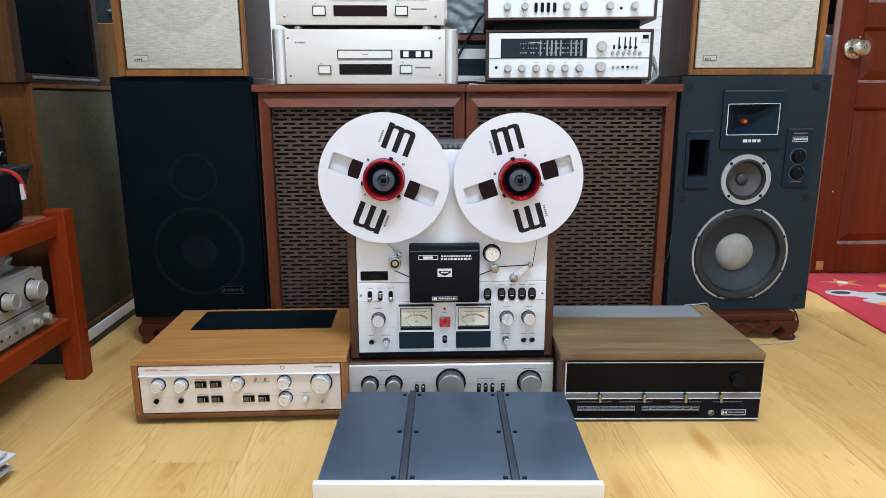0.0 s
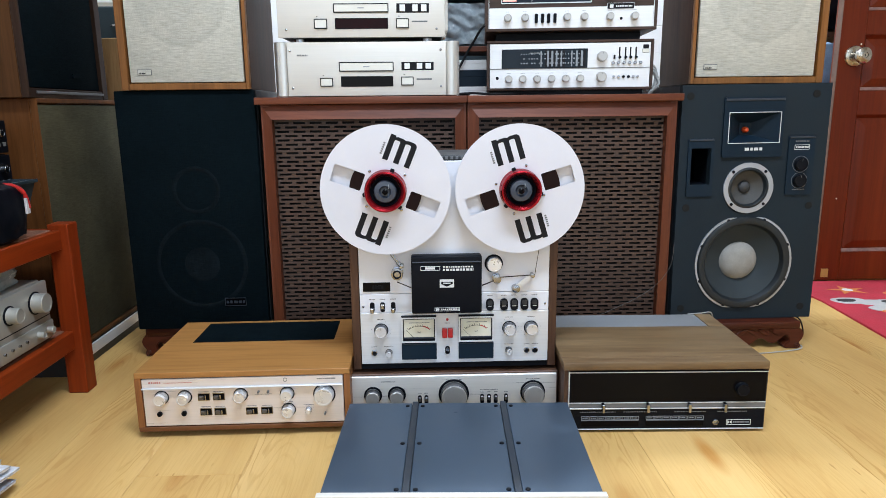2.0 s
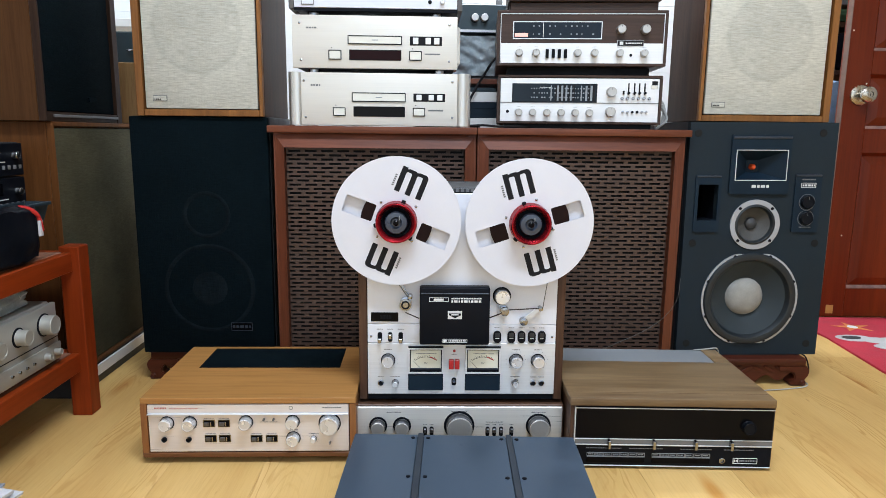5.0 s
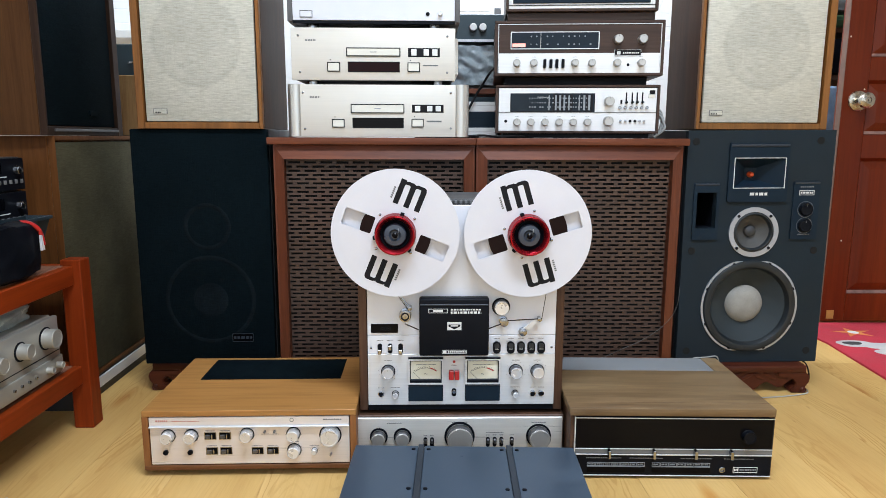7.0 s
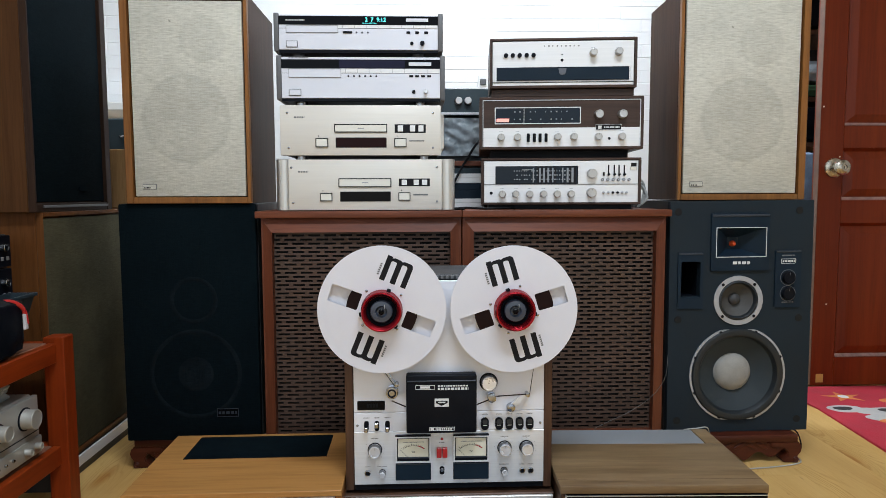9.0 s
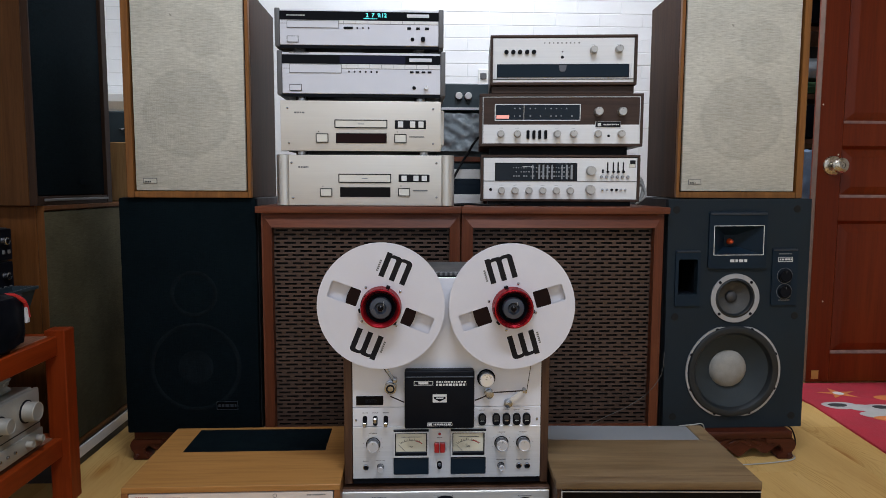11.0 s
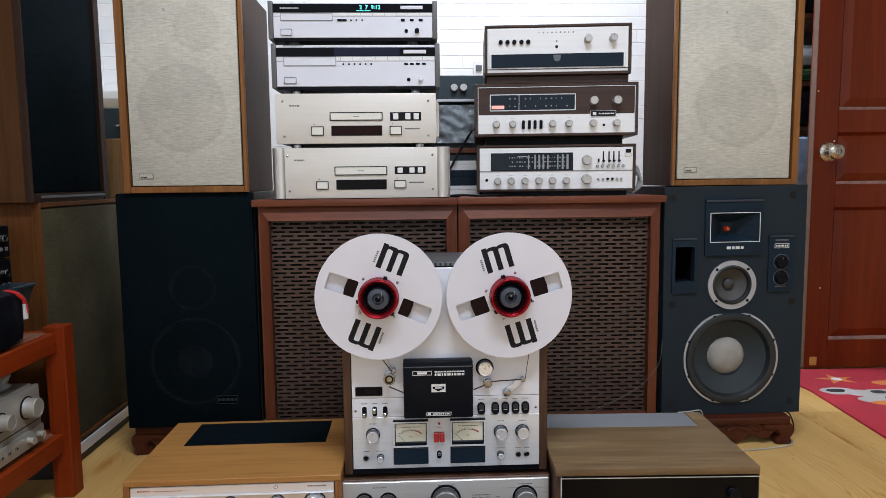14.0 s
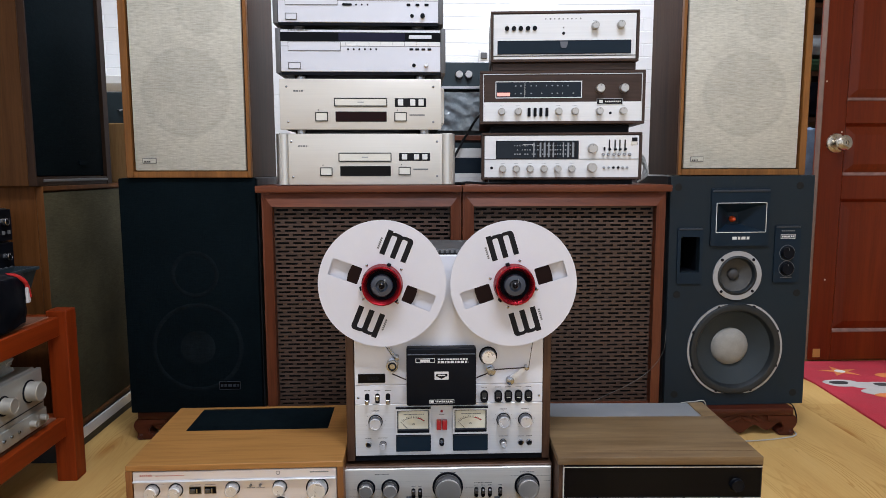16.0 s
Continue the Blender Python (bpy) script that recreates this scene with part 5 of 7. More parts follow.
def teak_amp():
    """An integrated amplifier in a teak case with a warm silver front."""
    W, H, D = 0.434, 0.128, 0.327
    t = thing("amplifier", pose(-0.4350, -0.0595, 0, 0, 0, 0.6), "integrated amplifier in honey teak case with warm silver front", "amplifier")
    z0, z1, c = 0.014, 0.1425, 0.0125
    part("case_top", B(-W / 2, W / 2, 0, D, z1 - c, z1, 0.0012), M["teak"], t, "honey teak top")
    part("case_bottom", B(-W / 2, W / 2, 0, D, z0, z0 + c * 0.8, 0.0012), M["teak_edge_shade"], t, "lower edge in teak darkened for shade")
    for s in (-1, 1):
        part("case_side", B(min(s * W / 2, s * (W / 2 - c)), max(s * W / 2, s * (W / 2 - c)), 0.0004, D - 0.0004, z0 + c * 0.8 + 0.0002, z1 - c - 0.0002), M["teak_side_shade"], t)
    part("back_panel", B(-W / 2 + c + 0.001, W / 2 - c - 0.001, D - 0.02, D - 0.006, z0 + c, z1 - c - 0.001), M["black_metal"], t)
    fx, fz0, fz1 = W / 2 - c - 0.002, z0 + c * 0.8 + 0.002, z1 - c - 0.002
    FW, FH = 2 * fx, fz1 - fz0
    f = part("faceplate", B(-fx, fx, 0.0015, 0.0105, fz0, fz1, 0.0008), M["pink_alu"], t, "warm silver faceplate")
    zl = fz1 - 0.17 * FH
    part("lip", B(-fx, fx, -0.0065, 0.0016, zl - 0.0025, zl, 0.0008), M["alu"], f)
    part("header_strip", B(-fx + 0.0005, fx - 0.0005, -0.0005, 0.0014, zl + 0.0005, fz1 - 0.0005), M["pink_alu"], f)

    def uv(u, v):
        return -fx + u * FW, fz1 - v * FH
    for u, v, r, h in ((0.092, 0.385, 0.0122, 0.018), (0.206, 0.385, 0.0122, 0.018), (0.485, 0.37, 0.0122, 0.018), (0.718, 0.365, 0.0122, 0.018), (0.720, 0.715, 0.0122, 0.018), (0.904, 0.40, 0.0190, 0.020), (0.822, 0.73, 0.0055, 0.012)):
        x, z = uv(u, v)
        knob(f, x, z, r, h, M["knob"], "control_knob", y=0.0015, mark=False)
        # black ring modelled for the shadow round each knob
        part("knob_shadow_ring", slab([circle(x, z, r * 1.2, 32), circle(x, z, r * 1.05, 32)], 0.0006, 0.0014), M["black"], f)
        bars(f, x - 0.010, x + 0.010, z + r + 0.0055, 0.0013, M["greyink"], y=0.0014)
        tk = bmesh.new()
        for i in range(9):
            a = radians(-40 + i * 260 / 8)
            box(tk, x + (r + 0.0038) * math.cos(a) - 0.0004, x + (r + 0.0038) * math.cos(a) + 0.0004, 0.0010, 0.0016, z + (r + 0.0038) * math.sin(a) - 0.0004, z + (r + 0.0038) * math.sin(a) + 0.0004)
        part("scale_dots", tk, M["greyink"], f, smooth=0)
    for u, v in ((0.301, 0.395), (0.375, 0.395), (0.306, 0.715), (0.377, 0.715), (0.535, 0.72), (0.611, 0.72)):
        x, z = uv(u, v)
        s = part("rocker_switch", slab([rrect(x - 0.0122, x + 0.0122, z - 0.0080, z + 0.0080, 0.0008), rrect(x - 0.0110, x + 0.0110, z - 0.0068, z + 0.0068, 0.0005)], 0.0003, 0.0016), M["chrome"], f)
        part("switch_well", B(x - 0.0110, x + 0.0110, 0.0006, 0.0014, z - 0.0068, z + 0.0068), M["black_gloss"], s)
        part("rocker", B(x - 0.0095, x + 0.0005, -0.0040, 0.0006, z - 0.0045, z + 0.0035, 0.0012), M["knob_grip"], s)
        part("rocker_tip", B(x + 0.0020, x + 0.0050, -0.0030, 0.0006, z - 0.0050, z + 0.0045, 0.0008), M["chrome"], s)
        bars(f, x - 0.010, x + 0.010, z + 0.0110, 0.0012, M["greyink"], y=0.0014)
    for u in (0.075, 0.197):
        x, z = uv(u, 0.735)
        part("jack_socket", L([(0.0052, 0), (0.0052, 0.004), (0.0040, 0.0045), (0.0034, 0.002), (0, 0.002)], (x, 0.0015, z), seg=22), M["black"], f)
    for u in (0.575, 0.623):
        x, z = uv(u, 0.31)
        part("pilot_lever", L([(0.0024, 0), (0.0022, 0.006), (0, 0.0065)], (x, 0.0015, z), seg=12), M["greyink"], f)
        bars(f, x - 0.008, x + 0.008, z - 0.006, 0.0012, M["greyink"], y=0.0014)
    x, z = uv(0.712, 0.065)
    part("lamp_ring", slab([circle(x, z, 0.0042, 24), circle(x, z, 0.0032, 24)], -0.0010, -0.0004), M["greyink"], f)
    x, z = uv(0.905, 0.80)
    part("toggle", L([(0.0022, 0), (0.0020, 0.010), (0, 0.011)], (x, 0.0015, z), seg=12), M["chrome"], f)
    # left lettering coloured red for a reddish reflection on the header
    bars(f, uv(0.035, 0)[0], uv(0.095, 0)[0], uv(0, 0.065)[1], 0.0034, M["red_tinted_ink"], y=-0.0006, name="maker_mark", n=0.7)
    bars(f, uv(0.11, 0)[0], uv(0.25, 0)[0], uv(0, 0.075)[1], 0.0013, M["red_tinted_ink"], y=-0.0006)
    bars(f, uv(0.87, 0)[0], uv(0.965, 0)[0], uv(0, 0.06)[1], 0.0025, M["greyink"], y=-0.0006)
    v = part("top_vent", B(-0.154, 0.165, 0.176, D - 0.018, z1 - 0.0005, z1 + 0.0015, 0.0006), M["black_cloth"], t, "black mesh vent panel")
    feet(t, W, D, 0.0142)
    return t


teak_amp()


def black_receiver():
    """A walnut-cased receiver with a black front, sliders on a bright rail and push keys."""
    W, D = 0.408, 0.315
    t = thing("receiver", pose(0.4300, -0.0880, 0, 0, 0, -2.0), "vintage receiver with black front and worn grey-walnut case", "receiver")
    zt = 0.1545
    part("case_top", B(-W / 2 - 0.010, W / 2 - 0.003, -0.004, D * 0.70, zt - 0.017, zt, 0.002, 2), M["rosewood"], t, "worn grey-walnut top")
    part("top_seam", B(-W / 2 - 0.009, W / 2 - 0.004, 0.0265, 0.0275, zt - 0.0005, zt + 0.0003), M["deck_wood"], t, "thin seam behind the front edge")
    part("case_top_side", B(W / 2 - 0.040, W / 2 - 0.003, D * 0.70 + 0.0005, D, zt - 0.017, zt, 0.002, 2), M["rosewood"], t)
    part("top_grille", B(-W / 2 - 0.008, W / 2 - 0.0405, D * 0.70 + 0.0008, D - 0.002, zt - 0.016, zt - 0.0012, 0.001), M["grille_grey"], t, "grey metal top grille")
    for s in (-1, 1):
        part("case_side", B(min(s * W / 2, s * (W / 2 - 0.010)) - (0.006 if s < 0 else 0), max(s * W / 2, s * (W / 2 - 0.010)), 0.006, D - 0.002, 0.0065, zt - 0.0175), M["deck_wood"], t)
    part("chassis", B(-W / 2 + 0.011, W / 2 - 0.011, 0.010, D - 0.010, 0.006, zt - 0.0178), M["black_metal"], t)
    fx, fz0, fz1 = W / 2 - 0.003, 0.0055, zt - 0.0215
    f = part("faceplate", B(-fx, fx, 0.001, 0.0095, fz0, fz1, 0.001), M["black"], t, "black front panel with bright trim")
    FW, FH = 2 * fx, fz1 - fz0

    def uv(u, v):
        return -fx + u * FW, fz1 - v * FH
    for v, h in ((0.010, 0.0018), (0.985, 0.0018), (0.530, 0.0016), (0.628, 0.0022)):
        z = uv(0, v)[1]
        part("trim_line", B(-fx, fx, -0.001, 0.0012, z - h / 2, z + h / 2, 0.0003), M["alu"], f)
    part("trim_end", B(-fx - 0.0012, -fx + 0.0006, -0.001, 0.0095, uv(0, 0.6)[1], fz1 + 0.0004), M["alu"], f)
    part("dial_window", B(-fx + 0.003, fx - 0.003, 0.0, 0.0014, uv(0, 0.515)[1], uv(0, 0.03)[1]), M["black_gloss"], f, "dark tuning window")
    part("slider_rail", B(-fx, fx, 0.0002, 0.0013, uv(0, 0.612)[1], uv(0, 0.545)[1]), M["greyink"], f)
    for u in (0.172, 0.399, 0.609, 0.789):
        x = uv(u, 0)[0]
        part("slider_handle", B(x - 0.0030, x + 0.0030, -0.013, 0.0002, uv(0, 0.665)[1], uv(0, 0.52)[1], 0.0012), M["chrome"], f)
    x, z = uv(0.872, 0.30)
    knob(f, x, z, 0.0132, 0.011, M["black"], "tuning_knob", y=0.0, mark=False)
    part("knob_ring", slab([circle(x, z, 0.0126, 36), circle(x, z, 0.0121, 36)], -0.0113, -0.0108), M["black_gloss"], f)
    for u0, u1, v in ((0.06, 0.24, 0.69), (0.28, 0.45, 0.69), (0.54, 0.70, 0.692), (0.76, 0.91, 0.692)):
        bars(f, uv(u0, 0)[0], uv(u1, 0)[0], uv(0, v)[1], 0.0016, M["greyink"], n=2, y=0.0009)
    for u0 in (0.066, 0.397):
        for i in range(7):
            a, b = uv(u0 + i * 0.0423, 0.826), uv(u0 + (i + 1) * 0.0423 - 0.002, 0.764)
            k = part("push_key", slab([rrect(a[0], b[0], a[1], b[1], 0.0005), rrect(a[0] + 0.0007, b[0] - 0.0007, a[1] + 0.0007, b[1] - 0.0007, 0.0004)], -0.0004, 0.0010), M["dialink"], f)
            bars(k, a[0] + 0.0028, b[0] - 0.0028, (a[1] + b[1]) / 2, 0.0022, M["dialink"], y=0.0008)
        a, b = uv(u0, 0.93), uv(u0 + 7 * 0.0423 - 0.002, 0.838)
        part("key_tray", B(a[0], b[0], -0.0012, 0.0011, a[1], b[1], 0.0006), M["black_gloss"], f)
        part("tray_line", B(a[0], b[0], -0.0004, 0.0010, b[1] - 0.0002, b[1] + 0.0008), M["dialink"], f)
    x, z = uv(0.752, 0.872)
    part("jack_socket", L([(0.0062, 0), (0.0062, 0.003), (0.0046, 0.0035), (0.0038, 0.001), (0, 0.001)], (x, 0.001, z), seg=24), M["chrome"], f)
    a, b = uv(0.809, 0.925), uv(0.933, 0.830)
    mk = part("maker_plate", slab([rrect(a[0], b[0], a[1], b[1], 0.0005), rrect(a[0] + 0.0008, b[0] - 0.0008, a[1] + 0.0008, b[1] - 0.0008, 0.0004)], 0.0, 0.0010), M["whiteink"], f)
    part("maker_mark", slab([[(a[0] + 0.002, a[1] + 0.002), (a[0] + 0.0065, a[1] + 0.006), (a[0] + 0.011, a[1] + 0.002), (a[0] + 0.011, b[1] - 0.002), (a[0] + 0.0065, b[1] - 0.006), (a[0] + 0.002, b[1] - 0.002)]], 0.0, 0.0010), M["whiteink"], mk)
    bars(mk, a[0] + 0.014, b[0] - 0.003, (a[1] + b[1]) / 2, 0.0030, M["dialink"], y=0.0008, n=0.7)
    feet(t, W, D, 0.0065, r=0.012)
    return t


black_receiver()


# ---- stacked components on the cabinets ----
class Face:
    """Places details on a front by positions measured across and down a reference rectangle."""

    def __init__(self, rect, w, h):
        self.r, self.w, self.h = rect, w, h

    def x(self, a):
        return ((a - self.r[0]) / (self.r[2] - self.r[0]) - 0.5) * self.w

    def z(self, b):
        return (1 - (b - self.r[1]) / (self.r[3] - self.r[1])) * self.h

    def rc(self, a0, b0, a1, b1):
        return self.x(a0), self.x(a1), self.z(b1), self.z(b0)


def inset_block(parent, rc, name, material, y=0.0, out=0.001, frame=None, fw=0.0015, label="", bev=0.0006):
    x0, x1, z0, z1 = rc
    p = part(name, B(x0, x1, y - out, y + 0.0004, z0, z1, min(bev, (z1 - z0) * 0.3)), material, parent, label)
    if frame:
        part("bezel", slab([rrect(x0 - fw, x1 + fw, z0 - fw, z1 + fw, fw * 0.8), rrect(x0, x1, z0, z1, fw * 0.3)], y - out - 0.0004, y + 0.0003), frame, p)
    return p


def disc_player(x, z, w, h, d, pillars, display, rect, q, label):
    """A champagne disc player with a centre tray, a display under it and a key group."""
    t = thing("disc_player", pose(x, 0.386, z), label, "disc player", "champagne disc players")
    F = Face(rect, w, h)
    fp = part("faceplate", B(-w / 2, w / 2, 0, 0.010, 0.0005, h, 0.0015, 2), M["champagne"], t, "champagne aluminium faceplate")
    part("chassis", B(-w / 2 + 0.006, w / 2 - 0.006, 0.0102, d, 0.002, h - 0.002, 0.001), M["black_metal"], t)
    if pillars:
        for s in (-1, 1):
            part("pillar", L([(0, 0), (0.0195, 0), (0.0205, 0.001), (0.0205, h), (0.0195, h + 0.001), (0, h + 0.001)], (s * (w / 2 + 0.0140), 0.022, 0), "z", 40), M["pillar"], t, "rounded satin metal corner pillar")
            part("side_cheek", B(min(s * (w / 2 + 0.001), s * (w / 2 + 0.034)), max(s * (w / 2 + 0.001), s * (w / 2 + 0.034)), 0.030, d - 0.01, 0.001, h, 0.002), M["champagne"], t)
    else:
        for s in (-1, 1):
            part("side_cheek", B(min(s * (w / 2 - 0.007), s * (w / 2 + 0.010)), max(s * (w / 2 - 0.007), s * (w / 2 + 0.010)), 0.060, d - 0.01, h * 0.15, h * 0.88, 0.003), M["champagne"], t)
    tray = inset_block(fp, F.rc(*q["tray"]), "disc_tray", M["cream"], out=0.0025, frame=M["ink"], fw=0.0022, label="cream disc tray front")
    part("tray_mark", B(F.x((q["tray"][0] + q["tray"][2]) / 2) - 0.008, F.x((q["tray"][0] + q["tray"][2]) / 2) + 0.008, -0.0028, -0.0024, F.z((q["tray"][1] + q["tray"][3]) / 2) - 0.001, F.z((q["tray"][1] + q["tray"][3]) / 2) + 0.001), M["dialink"], tray)
    inset_block(fp, F.rc(*q["disp"]), "display_window", M[display], out=0.0006, frame=M["ink"], fw=0.0016)
    kg = inset_block(fp, F.rc(*q["keys"]), "keypad", M["ink"], out=0.0008)
    y0, y1 = q["keys"][1], q["keys"][3]
    for a in q["kx"]:
        part("key", B(F.x(a - 11), F.x(a + 11), -0.0035, -0.0006, F.z(y1 - 5), F.z(y0 + 5), 0.0008), M["white_pl"], kg)
    for r in (q["b1"], q["b2"]):
        inset_block(fp, F.rc(*r), "push_button", M["cream"], out=0.0030, frame=M["ink"], fw=0.0019)
        part("pilot_dot", L([(0.0014, 0), (0.0012, 0.0008), (0, 0.001)], (F.x(r[0] + 9), 0, F.z(r[1] - 12)), seg=10), M["ink"], fp)
    inset_block(fp, F.rc(*q["slit"]), "lettering", M["greyink"], out=0.0004, bev=0)
    for a, b in q["screws"]:
        screw(fp, F.x(a), F.z(b), 0.0030)
    bars(fp, F.x(q["logo"][0]), F.x(q["logo"][2]), F.z((q["logo"][1] + q["logo"][3]) / 2), 0.0040, M["greyink"], y=-0.0001, name="maker_mark")
    return t


dp2 = disc_player(-0.1970, 0.6915, 0.395, 0.131, 0.29, True, "black_gloss", (90, 665, 728, 875), dict(
    tray=(300, 746, 513, 776), disp=(305, 800, 511, 836), keys=(548, 744, 678, 776), kx=(571, 621, 656), b1=(222, 806, 267, 834), b2=(549, 804, 593, 832),
    slit=(608, 808, 670, 814), screws=((102, 698), (707, 697), (107, 843), (708, 839)), logo=(130, 710, 172, 721)), "champagne disc player with rounded corner pillars on walnut cabinet")
dp1 = disc_player(-0.2075, 0.8325, 0.412, 0.128, 0.29, False, "dial_red", (58, 440, 730, 650), dict(
    tray=(287, 522, 501, 550), disp=(291, 577, 499, 614), keys=(536, 519, 667, 555), kx=(560, 611, 646), b1=(208, 580, 254, 612), b2=(537, 580, 582, 612),
    slit=(597, 586, 660, 591), screws=((88, 472), (697, 472), (92, 618), (697, 617)), logo=(116, 485, 160, 495)), "champagne disc player with dark red display on metal feet")


def stack_feet(t, xs, r, h, mat, d):
    for x in xs:
        for y in (0.035, d):
            part("foot", L([(0, -h), (r * 0.9, -h), (r, -h + 0.001), (r, 0.0006), (0, 0.0006)], (x, y, 0), "z", 20), mat, t)


stack_feet(dp1, (-0.158, 0.162), 0.015, 0.0095, M["chrome"], 0.25)


def silver_player(x, z, w, h, rect, q, display, label):
    """A cool silver disc player between grey cheeks, with a black band across the top of its front."""
    d = 0.28
    t = thing("disc_player", pose(x, 0.388, z), label, "disc player", "silver disc players")
    F = Face(rect, w, h)
    part("chassis", B(-w / 2 + 0.012, w / 2 - 0.012, 0.008, d, 0.002, h - 0.003, 0.001), M["grey_cheek"], t)
    for s in (-1, 1):
        part("side_cheek", B(min(s * (w / 2 - 0.0125), s * w / 2), max(s * (w / 2 - 0.0125), s * w / 2), -0.002, d - 0.01, 0, h, 0.002, 2), M["grey_cheek"], t, "grey plastic side cheek")
    ix = w / 2 - 0.013
    fp = part("faceplate", B(-ix, ix, 0, 0.0078, 0.004, h - 0.004, 0.0008), M["cool_silver"], t, "cool silver faceplate")
    part("base_shadow_strip", B(-ix, ix, 0.002, 0.010, -0.0035, 0.0036), M["black"], t)
    part("top_band", B(-ix, ix, -0.0012, 0.0002, F.z(q["band"][1]), F.z(q["band"][0]), 0.0004), M["black_gloss"], fp, "gloss black display band")
    if not display:
        # bluish light on the display section, given as an indigo base colour
        inset_block(fp, F.rc(305, 254, 576, 287), "display_window", M["indigo"], y=-0.0012, out=0.0005, bev=0)
    inset_block(fp, F.rc(*q["open"]), "eject_bar", M["cool_silver"], y=-0.0012, out=0.0018)
    inset_block(fp, F.rc(*q["tray"]), "disc_tray", M["cool_silver"], out=0.0016, frame=M["greyink"], fw=0.0006)
    zc = F.z(q["line"])
    part("groove", B(-ix + 0.001, ix - 0.001, -0.0002, 0.0004, zc - 0.0005, zc + 0.0005), M["greyink"], fp)
    inset_block(fp, F.rc(*q["power"]), "power_button", M["cool_silver"], out=0.0022, frame=M["ink"], fw=0.0008)
    for a, b, r in q["dots"]:
        part("small_button", L([(r, 0), (r, 0.0016), (r * 0.8, 0.002), (0, 0.002)], (F.x(a), 0, F.z(b)), seg=16), M["black"], fp)
    for r in q["keys"]:
        inset_block(fp, F.rc(*r), "key", M["black"], out=0.0022, bev=0.0008)
    if display:
        x0, x1, z0, z1 = F.rc(322, 134, 362, 144)
        part("play_button", slab([rrect(x0, x1, z0, z1, (z1 - z0) * 0.48)], -0.0022, 0.0004), M["black"], fp, "oblong dark button")
    part("hinge_strip", B(F.x(q["tray"][2]) + 0.001, ix - 0.001, -0.0010, 0.0002, zc + 0.0012, F.z(q["band"][1]) - 0.0006), M["silver_white"], fp, "pale strip of soft keys")
    for k in range(8):
        gx = F.x(q["tray"][2]) + 0.012 + k * 0.030
        part("strip_seam", B(gx, gx + 0.0006, -0.0013, -0.0008, zc + 0.0014, F.z(q["band"][1]) - 0.0008), M["grey_cheek"], fp)
    a, b = q["jack"]
    part("jack_socket", L([(0.0046, 0), (0.0046, 0.002), (0.0034, 0.0024), (0.003, 0.0006), (0, 0.0006)], (F.x(a), 0, F.z(b)), seg=20), M["black"], fp)
    a, b = q["knob"]
    knob(fp, F.x(a), F.z(b), 0.0055, 0.010, M[q["kmat"]], "level_knob")
    bars(fp, F.x(q["logo"][0]), F.x(q["logo"][1]), F.z(q["logo"][2]), 0.0026, M["whiteink" if display else "greyink"], y=-0.0014, name="maker_mark")
    if display:
        words("display_digits", "2  7  9:12", 0.0140, F.x(458), -0.0016, F.z(82), M["teal"], fp, bold=0.0001)
        bars(fp, F.x(402), F.x(462), F.z(97), 0.0012, M["teal"], y=-0.0013)
    stack_feet(t, (-0.158, 0.150), 0.016, 0.0105 if display else 0.0145, M["chrome"] if not display else M["grey_cheek"], 0.24)
    return t


silver_player(-0.2052, 0.9745, 0.430, 0.1115, (48, 232, 742, 430), dict(
    band=(250, 290), open=(592, 262, 685, 278), tray=(100, 293, 312, 330), line=311, power=(100, 384, 147, 410), dots=[(a, 324, 0.0024) for a in (343, 366, 389, 412, 435, 458)],
    keys=[(a, 319, a + 16, 328) for a in (594, 618, 643, 668)], jack=(612, 394), knob=(662, 393), kmat="knob", logo=(100, 180, 241)), False, "cool silver disc player with black band and grey cheeks")
silver_player(-0.2098, 1.0962, 0.429, 0.0950, (38, 52, 738, 225), dict(
    band=(65, 105), open=(585, 75, 677, 90), tray=(90, 109, 302, 140), line=121, power=(90, 180, 134, 206), dots=[(379, 139, 0.0022), (402, 139, 0.0022), (426, 139, 0.0022)],
    keys=[(586, 133, 602, 144), (623, 133, 639, 144), (660, 133, 677, 144)], jack=(608, 188), knob=(652, 188), kmat="black", logo=(88, 165, 85)), True, "silver disc player playing, teal digits lit on black band")


def wood_case(t, w, h, d, fr, z0=0.0):
    part("case_top", B(-w / 2, w / 2, 0, d, h - fr, h, 0.0012), M["dark_wood"], t)
    part("case_bottom", B(-w / 2, w / 2, 0, d, z0, z0 + fr, 0.0012), M["dark_wood"], t)
    for s in (-1, 1):
        part("case_side", B(min(s * w / 2, s * (w / 2 - fr)), max(s * w / 2, s * (w / 2 - fr)), 0.0004, d - 0.0004, z0 + fr + 0.0002, h - fr - 0.0002), M["dark_wood"], t)
    part("chassis", B(-w / 2 + fr + 0.0005, w / 2 - fr - 0.0005, 0.012, d - 0.002, z0 + fr + 0.0006, h - fr - 0.0006), M["black_metal"], t)


def dial_marks(parent, F, rc, rows, n, seed, mat):
    rnd = random.Random(seed)
    x0, x1, z0, z1 = rc
    bm = bmesh.new()
    for k in range(rows):
        z = z0 + (z1 - z0) * (0.25 + 0.5 * k / max(1, rows - 1))
        for i in range(n):
            if rnd.random() < 0.12:
                continue
            x = x0 + (x1 - x0) * (0.22 + 0.74 * i / n)
            box(bm, x, x + rnd.uniform(0.0012, 0.0045), -0.0003, 0.0016, z - 0.0016, z + 0.0016)
    tagged(part("scale_print", bm, mat, parent, smooth=0), kind="stuff")


